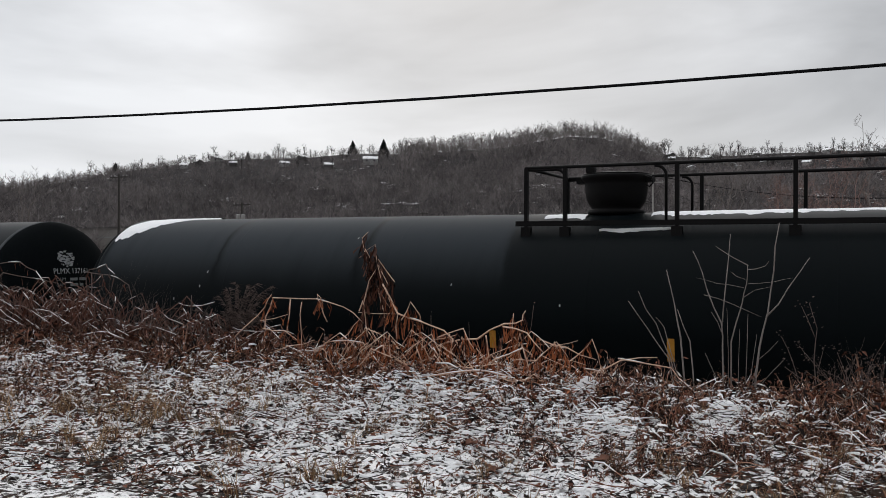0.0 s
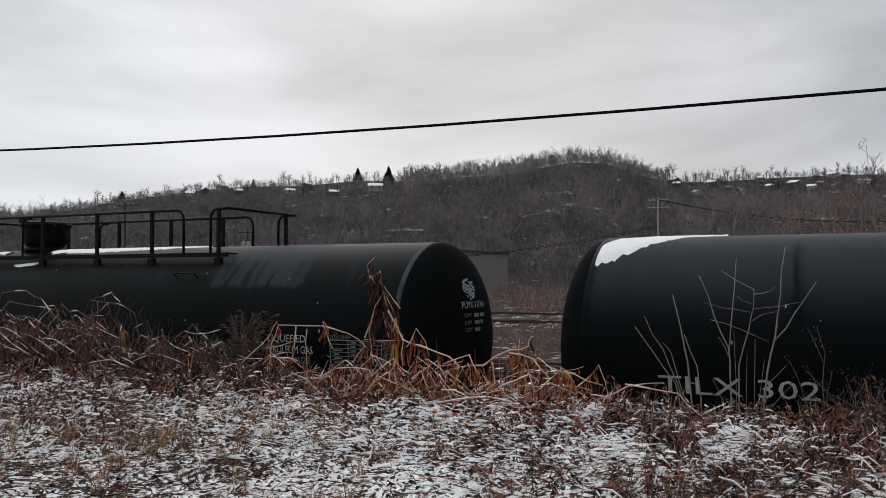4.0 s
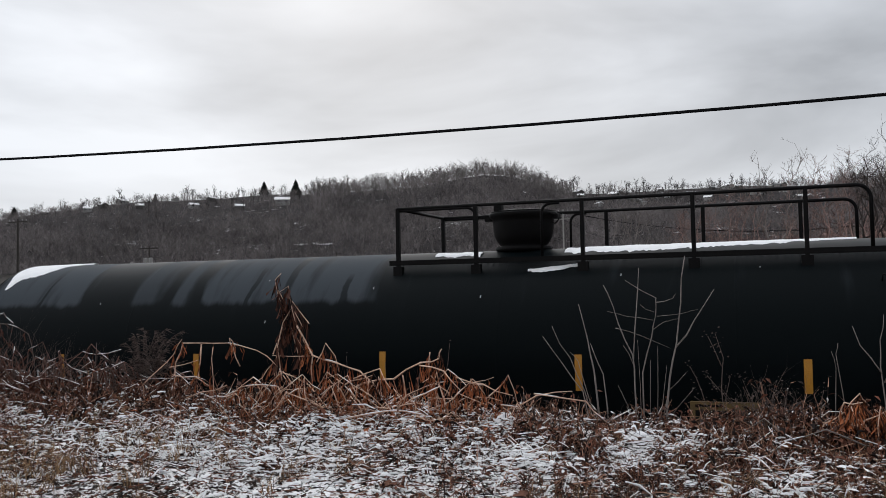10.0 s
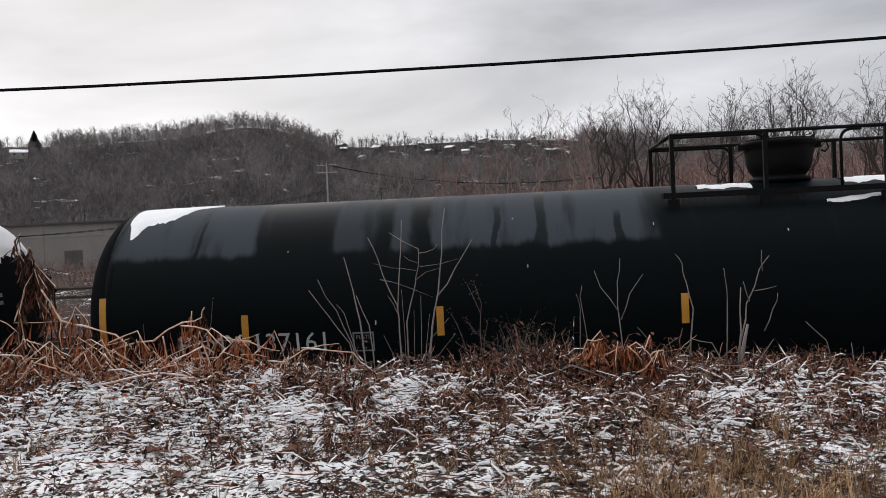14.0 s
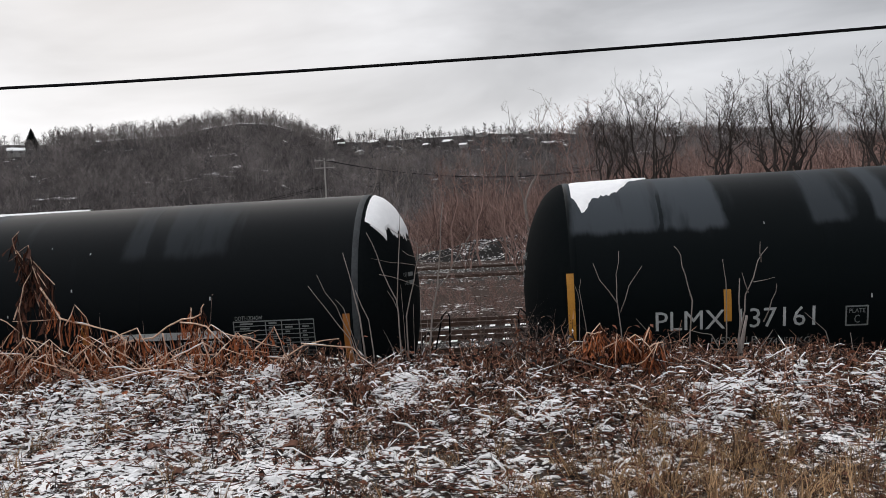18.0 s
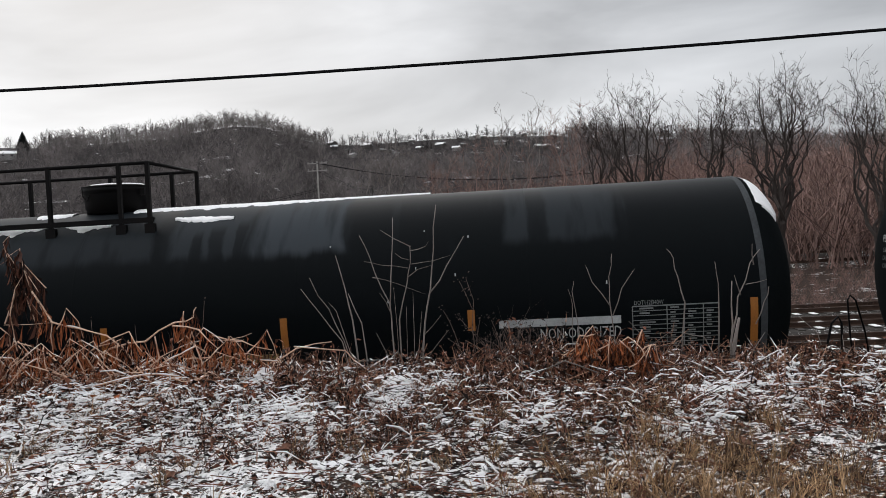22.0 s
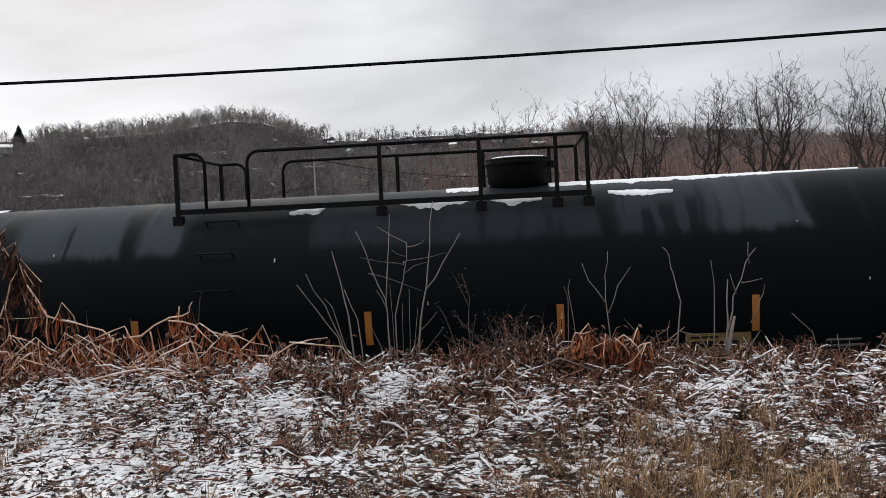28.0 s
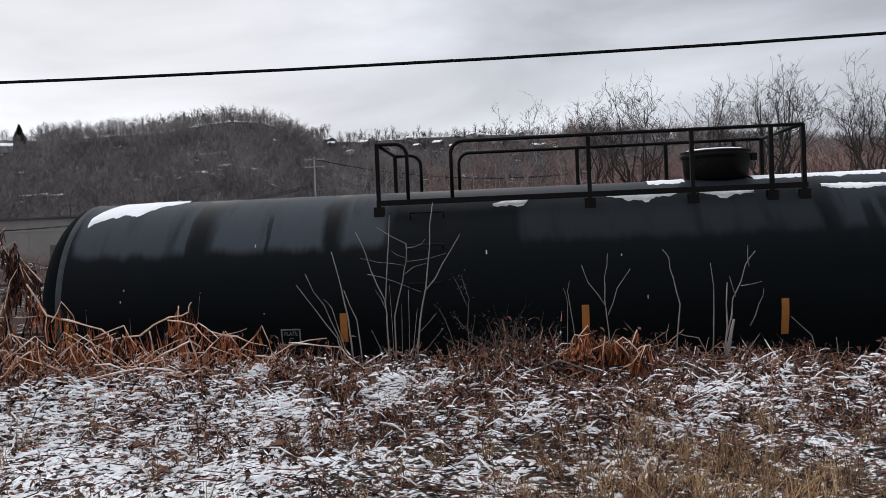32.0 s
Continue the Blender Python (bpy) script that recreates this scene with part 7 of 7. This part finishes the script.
def build_shrub(x, y, height, stems, seed, label, lean=0.35, r=0.010, kids=2, mat=None):
    """A leafless shrub: each stem a part."""
    rng = random.Random(seed)
    sh = thing("bare_shrub", (x, y, ground_z(x, y)), label, "shrub", "leafless shrubs on the brow")
    for i in range(stems):
        s = Soup()
        a = math.pi * (i + 0.5) / stems + rng.gauss(0, 0.2)
        d = Vector((math.cos(a) * lean * rng.uniform(0.5, 1.3), rng.gauss(0, 0.12), 1)).normalized()
        grow(s, Vector((-math.cos(a) * -0.05, rng.gauss(0, 0.03), -0.05)), d, height * rng.uniform(0.55, 0.8), r * rng.uniform(0.7, 1.2), 2 if i % 2 == 0 else 1, rng, 5, 0.12, 0.45, kids, 5)
        part("stem", s, mat or M_TWIG, sh, "", True)
    return sh


def stemmed_shrub(label, x, y, stems, seed, mat=None, buds=0):
    """A leafless shrub. stems: (radius, line of (x, z) from foot or fork to tip)."""
    rng = random.Random(seed)
    sh = thing("bare_shrub", (x, y, ground_z(x, y)), label, "shrub", "leafless shrubs on the brow")
    for r, line in stems:
        d = rng.gauss(0, 0.03)
        pts = kinked_line(line, (d, d + rng.gauss(0, 0.08)), rng, 0.005)
        n = len(pts) - 1
        s = Soup().tube(pts, [r * (1 - 0.6 * i / n) for i in range(n + 1)], 6)
        for k in range(buds):  # withered seed heads
            p = pts[rng.randint(n // 2, n)] + Vector((rng.gauss(0, 0.035), rng.gauss(0, 0.03), rng.gauss(0.01, 0.03)))
            q = rng.uniform(0.004, 0.009)
            s.tube([p - Vector((q, 0, 0.3 * q)), p, p + Vector((q, 0.3 * q, 0.4 * q))], [0.3 * q, 0.8 * q, 0.3 * q], 4)
        part("stem", s, mat or M_TWIG, sh, "", True)


STEMS = [(0.0085, [(-0.13, -0.05), (-0.13, 0.43), (-0.15, 0.68), (-0.28, 0.99), (-0.33, 1.16), (-0.41, 1.37)]), (0.007, [(-0.15, 0.66), (-0.12, 1.21), (-0.11, 1.53)]), (0.0085, [(-0.07, -0.05), (-0.07, 0.51), (0.03, 0.87), (0.07, 1.06), (0.08, 1.23)]),
         (0.0115, [(0.13, -0.05), (0.18, 0.47), (0.26, 0.80), (0.31, 1.19), (0.36, 1.63)]), (0.008, [(0.25, 0.76), (0.43, 1.01), (0.61, 1.31)]), (0.005, [(0.08, 1.23), (-0.21, 1.41)]), (0.005, [(0.08, 1.19), (0.21, 1.21), (0.26, 1.26)])]
TWIGS = [(0.0036, [(0.07, 1.10), (-0.08, 1.17)]), (0.0036, [(0.05, 1.02), (-0.19, 1.07), (-0.35, 1.12)]), (0.0036, [(0.08, 1.06), (0.32, 1.08), (0.46, 1.12)]), (0.0036, [(0.05, 0.93), (0.15, 1.00), (0.30, 1.04)]), (0.0036, [(-0.31, 0.95), (-0.06, 0.87), (0.19, 0.75)]), (0.0036, [(-0.15, 0.61), (-0.26, 0.78)]),
         (0.0036, [(-0.08, 0.0), (-0.10, 0.84)]), (0.0036, [(0.0, 0.0), (0.01, 0.64)]), (0.0045, [(0.06, 0.0), (0.08, 0.78)]), (0.0045, [(0.10, 0.0), (0.18, 0.36), (0.34, 0.54)]), (0.0036, [(0.14, 0.05), (0.42, 0.40)]), (0.0036, [(0.08, 0.0), (0.15, 0.58)]), (0.0036, [(-0.12, 0.0), (-0.30, 0.40)])]
stemmed_shrub("leafless grey shrub with upright forked stems", -1.1, 8.6, STEMS + TWIGS, 11)
stemmed_shrub("thin leaning leafless shrub stems", -1.6, 8.6, [(0.010, [(0.03, -0.05), (-0.02, 0.60), (-0.09, 0.89), (-0.16, 1.23)]), (0.008, [(0.10, -0.05), (0.04, 0.54), (-0.09, 0.83)]), (0.007, [(-0.05, 0.0), (-0.15, 0.38), (-0.36, 0.67), (-0.55, 0.92)]), (0.007, [(-0.03, 0.0), (-0.14, 0.38), (-0.27, 0.70), (-0.45, 1.01)]), (0.005, [(-0.02, 0.1), (-0.19, 0.67), (-0.27, 0.77)])], 12)
stemmed_shrub("small dark weed with seed heads", -0.58, 8.6, [(0.006, [(0.16, 0.0), (0.13, 0.49), (0.15, 0.77), (0.08, 1.0)]), (0.005, [(0.10, 0.0), (-0.04, 0.47), (-0.14, 0.70)]), (0.005, [(0.20, 0.0), (0.17, 0.38), (0.22, 0.60)]), (0.004, [(0.14, 0.70), (0.02, 0.98)])], 13, M_DARKWEED, 14)
stemmed_shrub("thin forked leafless shrub", 1.0, 8.6, [(0.007, [(-0.06, 0.0), (-0.10, 0.65), (-0.10, 0.87), (-0.05, 1.09)]), (0.006, [(-0.10, 0.58), (-0.26, 0.83), (-0.31, 0.99)]), (0.006, [(-0.08, 0.50), (0.01, 0.76), (0.14, 0.95)]), (0.005, [(-0.49, 0.0), (-0.47, 0.64), (-0.50, 0.78)]), (0.005, [(-0.38, 0.1), (-0.46, 0.75), (-0.45, 0.85)]), (0.004, [(0.23, 0.23), (0.07, 0.43)]), (0.004, [(0.10, 0.08), (0.50, 0.35)])], 14)
stemmed_shrub("single bent grey sapling stem", 1.55, 8.6, [(0.008, [(0.0, -0.02), (0.04, 0.59), (0.0, 0.84), (-0.04, 1.03), (-0.09, 1.13)]), (0.006, [(-0.15, 0.0), (0.01, 0.27)]), (0.007, [(0.34, 0.0), (0.37, 0.58), (0.35, 0.77), (0.32, 0.98)])], 15)
stemmed_shrub("broken pale stump with thin grey shoots", 2.0, 8.55, [(0.030, [(-0.02, -0.05), (0.04, 0.22), (0.10, 0.46)]), (0.009, [(0.02, 0.2), (0.09, 0.49), (0.12, 0.65), (0.25, 0.97), (0.34, 1.10)]), (0.006, [(0.25, 0.96), (0.23, 1.16)]), (0.006, [(0.12, 0.68), (0.06, 0.88)]), (0.005, [(0.17, 0.77), (0.38, 0.81)]), (0.012, [(0.0, 0.0), (0.02, 0.40), (0.03, 0.82)]), (0.006, [(0.24, 0.40), (0.31, 0.61), (0.33, 0.77)]), (0.007, [(-0.10, 0.0), (-0.25, 0.30), (-0.45, 0.35)]), (0.006, [(0.1, 0.0), (0.35, 0.30)])], 16)
stemmed_shrub("thin bent leafless shoot", 2.85, 8.6, [(0.006, [(0.05, 0.0), (-0.05, 0.30), (-0.24, 0.50)]), (0.005, [(0.25, 0.0), (0.27, 0.24)]), (0.005, [(0.5, 0.0), (0.62, 0.25)])], 17)
stemmed_shrub("few thin dead stalks on the brow", -3.6, 8.75, [(0.005, [(0, 0), (0.03, 0.6)]), (0.005, [(-0.3, 0), (-0.33, 0.7)]), (0.006, [(0.35, 0), (0.36, 0.5), (0.46, 0.9)]), (0.005, [(-0.55, 0), (-0.5, 0.55)]), (0.005, [(0.7, 0), (0.74, 0.5)]), (0.005, [(-0.75, 0), (-0.8, 0.75)]), (0.004, [(0.1, 0), (0.06, 0.5)])], 18, M_DARKWEED, 3)
bushy = [(0.0045, [(a, 0.0), (a + rng.gauss(0, 0.08), rng.uniform(0.15, 0.25)), (a * 1.5 + rng.gauss(0, 0.12), rng.uniform(0.34, 0.56))]) for a in (-0.3, -0.24, -0.18, -0.13, -0.08, -0.03, 0.02, 0.07, 0.12, 0.18, 0.24, 0.3)]
stemmed_shrub("dense dead weed bush with grey seed heads", -0.1, 8.5, bushy, 27, M_DARKWEED, 26)
build_shrub(-0.1, 8.5, 0.62, 12, 17, "dense dark weed bush on the brow", 0.7, 0.006, 3, M_DARKWEED)


def feathery_bush(x, y, height, seed):
    """Arching stems with fine drooping side filaments."""
    rng = random.Random(seed)
    sh = thing("feathery_weed", (x, y, ground_z(x, y)), "dark bushy weed with arching feathery heads", "weed")
    for i in range(34):
        h, reach = height * rng.uniform(0.55, 1.0), height * rng.uniform(-0.3, 0.55)
        n = 9
        dy = rng.gauss(0, 0.2)
        pts = [Vector((reach * (k / n) ** 1.8 + rng.gauss(0, 0.008), dy * k / n, h * (k / n) * (1.12 - 0.28 * (k / n) ** 2))) for k in range(n + 1)]
        s = Soup().tube(pts, [0.005 * (1 - 0.7 * k / n) for k in range(n + 1)], 4, False)
        for k in range(80):
            u = rng.uniform(0.42, 1.0) * n
            a = min(int(u), n - 1)
            p = pts[a].lerp(pts[a + 1], u - a)
            L = rng.uniform(0.04, 0.11)
            sgn = rng.choice((-1, 1))
            e = p + Vector((L * rng.uniform(0.2, 1.0) * (1 if reach > 0 else -1), sgn * L * 0.5, -L * rng.uniform(-0.3, 0.8)))
            m = len(s.v)
            s.v += [(p.x, p.y, p.z - 0.005), (p.x, p.y, p.z + 0.005), tuple(e)]
            s.f.append((m, m + 1, m + 2))
        part("stem", s, M_DARKWEED, sh)


feathery_bush(-7.05, 8.7, 1.12, 18)
rngb = random.Random(77)
for k in range(15):
    build_shrub(-7.5 - 0.42 * k + rngb.uniform(-0.2, 0.2), 8.5 + rngb.uniform(-0.2, 0.4), rngb.uniform(0.65, 1.05), 12, 30 + k, "dark tangled leafless brush on the brow", 0.8, 0.005, 3, M_DARKWEED)
build_shrub(-7.6, 8.7, 0.6, 6, 19, "thin leafless shrub on the brow", 0.5, 0.007)
build_shrub(3.9, 8.7, 0.5, 6, 20, "dark weed bush on the brow", 0.6, 0.006, 3, M_STALK)


def fallen_leaf(x, y, size, turn, seed):
    """A large curled leaf lying on the snow."""
    rng = random.Random(seed)
    s = Soup()
    n = 14
    s.v.append((0, 0, 0.02 * size))
    for i in range(n):
        a = 6.283 * i / n
        r = size * (0.5 + 0.16 * math.sin(5 * a) + rng.uniform(-0.04, 0.04))
        s.v.append((r * math.cos(a), 0.7 * r * math.sin(a), size * (0.10 + 0.22 * abs(math.sin(a)) + rng.uniform(-0.05, 0.08))))
    for i in range(n):
        s.f.append((0, 1 + i, 1 + (i + 1) % n))
    lf = thing("fallen_leaf", (x, y, ground_z(x, y) + 0.01, 10, -6, turn), "curled russet leaf lying on the snow", "leaf", "large fallen leaves")
    part("blade", s, M_REDLEAF, lf, "", True)
    part("stalk", Soup().tube([(size * 0.5, 0, size * 0.1), (size * 0.75, 0.02, size * 0.12), (size * 0.95, 0.05, size * 0.05)], 0.004, 5), M_REDLEAF, lf)


for x, y, size, turn, seed in ((1.14, 7.2, 0.19, 10, 1), (1.47, 6.15, 0.17, -40, 2), (-2.83, 6.35, 0.13, 30, 3), (-2.45, 5.9, 0.12, 80, 4), (-1.75, 6.3, 0.13, 0, 5)):
    fallen_leaf(x, y, size, turn, seed)


def snow_mound(x, y, w, h, seed):
    """A lumpy little heap of snow with a ragged foot."""
    s = Soup()
    n, m = 26, 7
    s.v.append((0, 0, h))
    for j in range(1, m + 1):
        u = j / m
        for i in range(n):
            a = 6.283 * i / n
            r = w * 1.3 * u * (1 + 0.35 * noise.noise(Vector((math.cos(a) * 1.7, math.sin(a) * 1.7, seed))) + 0.22 * noise.noise(Vector((math.cos(a) * 5, math.sin(a) * 5, seed + 9.0))))
            px, py = r * math.cos(a), 0.6 * r * math.sin(a)
            lump = 0.30 * noise.noise(Vector((px * 14, py * 14, seed))) + 0.22 * noise.noise(Vector((px * 34, py * 34, seed + 3.0)))
            s.v.append((px, py, h * (math.cos(u * math.pi / 2) + lump * (1 - 0.5 * u)) - 0.03 * u))
    for i in range(n):
        s.f.append((0, 1 + i, 1 + (i + 1) % n))
    for j in range(m - 1):
        for i in range(n):
            a, b = 1 + j * n + i, 1 + j * n + (i + 1) % n
            s.f.append((a, a + n, b + n, b))
    sm = part("snow_mound", s, M_SNOW, None, "", True)
    sm.matrix_basis = pose(x, y, ground_z(x, y) - 0.03)
    tagged(sm, "small lumpy heap of snow on the brow", "snow", "snow heaps")


for x, y, w, h, seed in MOUNDS:
    snow_mound(x, y, w, h, seed)


# ---- movement ----
def travelled(t):
    """Metres along the track at t seconds: a steady slowing."""
    return float(np.polyval(TRAVEL, (t - 16.0) / 16.0))


def motions():
    steps = [SECONDS * i / 32 for i in range(33)]
    for ob, (x, plan, label) in zip(cars, CARS):
        walk(ob, [(t, pose(x + travelled(t), TRACK_Y, 0)) for t in steps])
    fine = [SECONDS * i / 160 for i in range(161)]
    for ws, x in wheelsets:
        walk(ws, [(t, pose(x, 0, WHEEL_R, 0, math.degrees(travelled(t) / WHEEL_R) % 360, 0)) for t in fine])


motions()
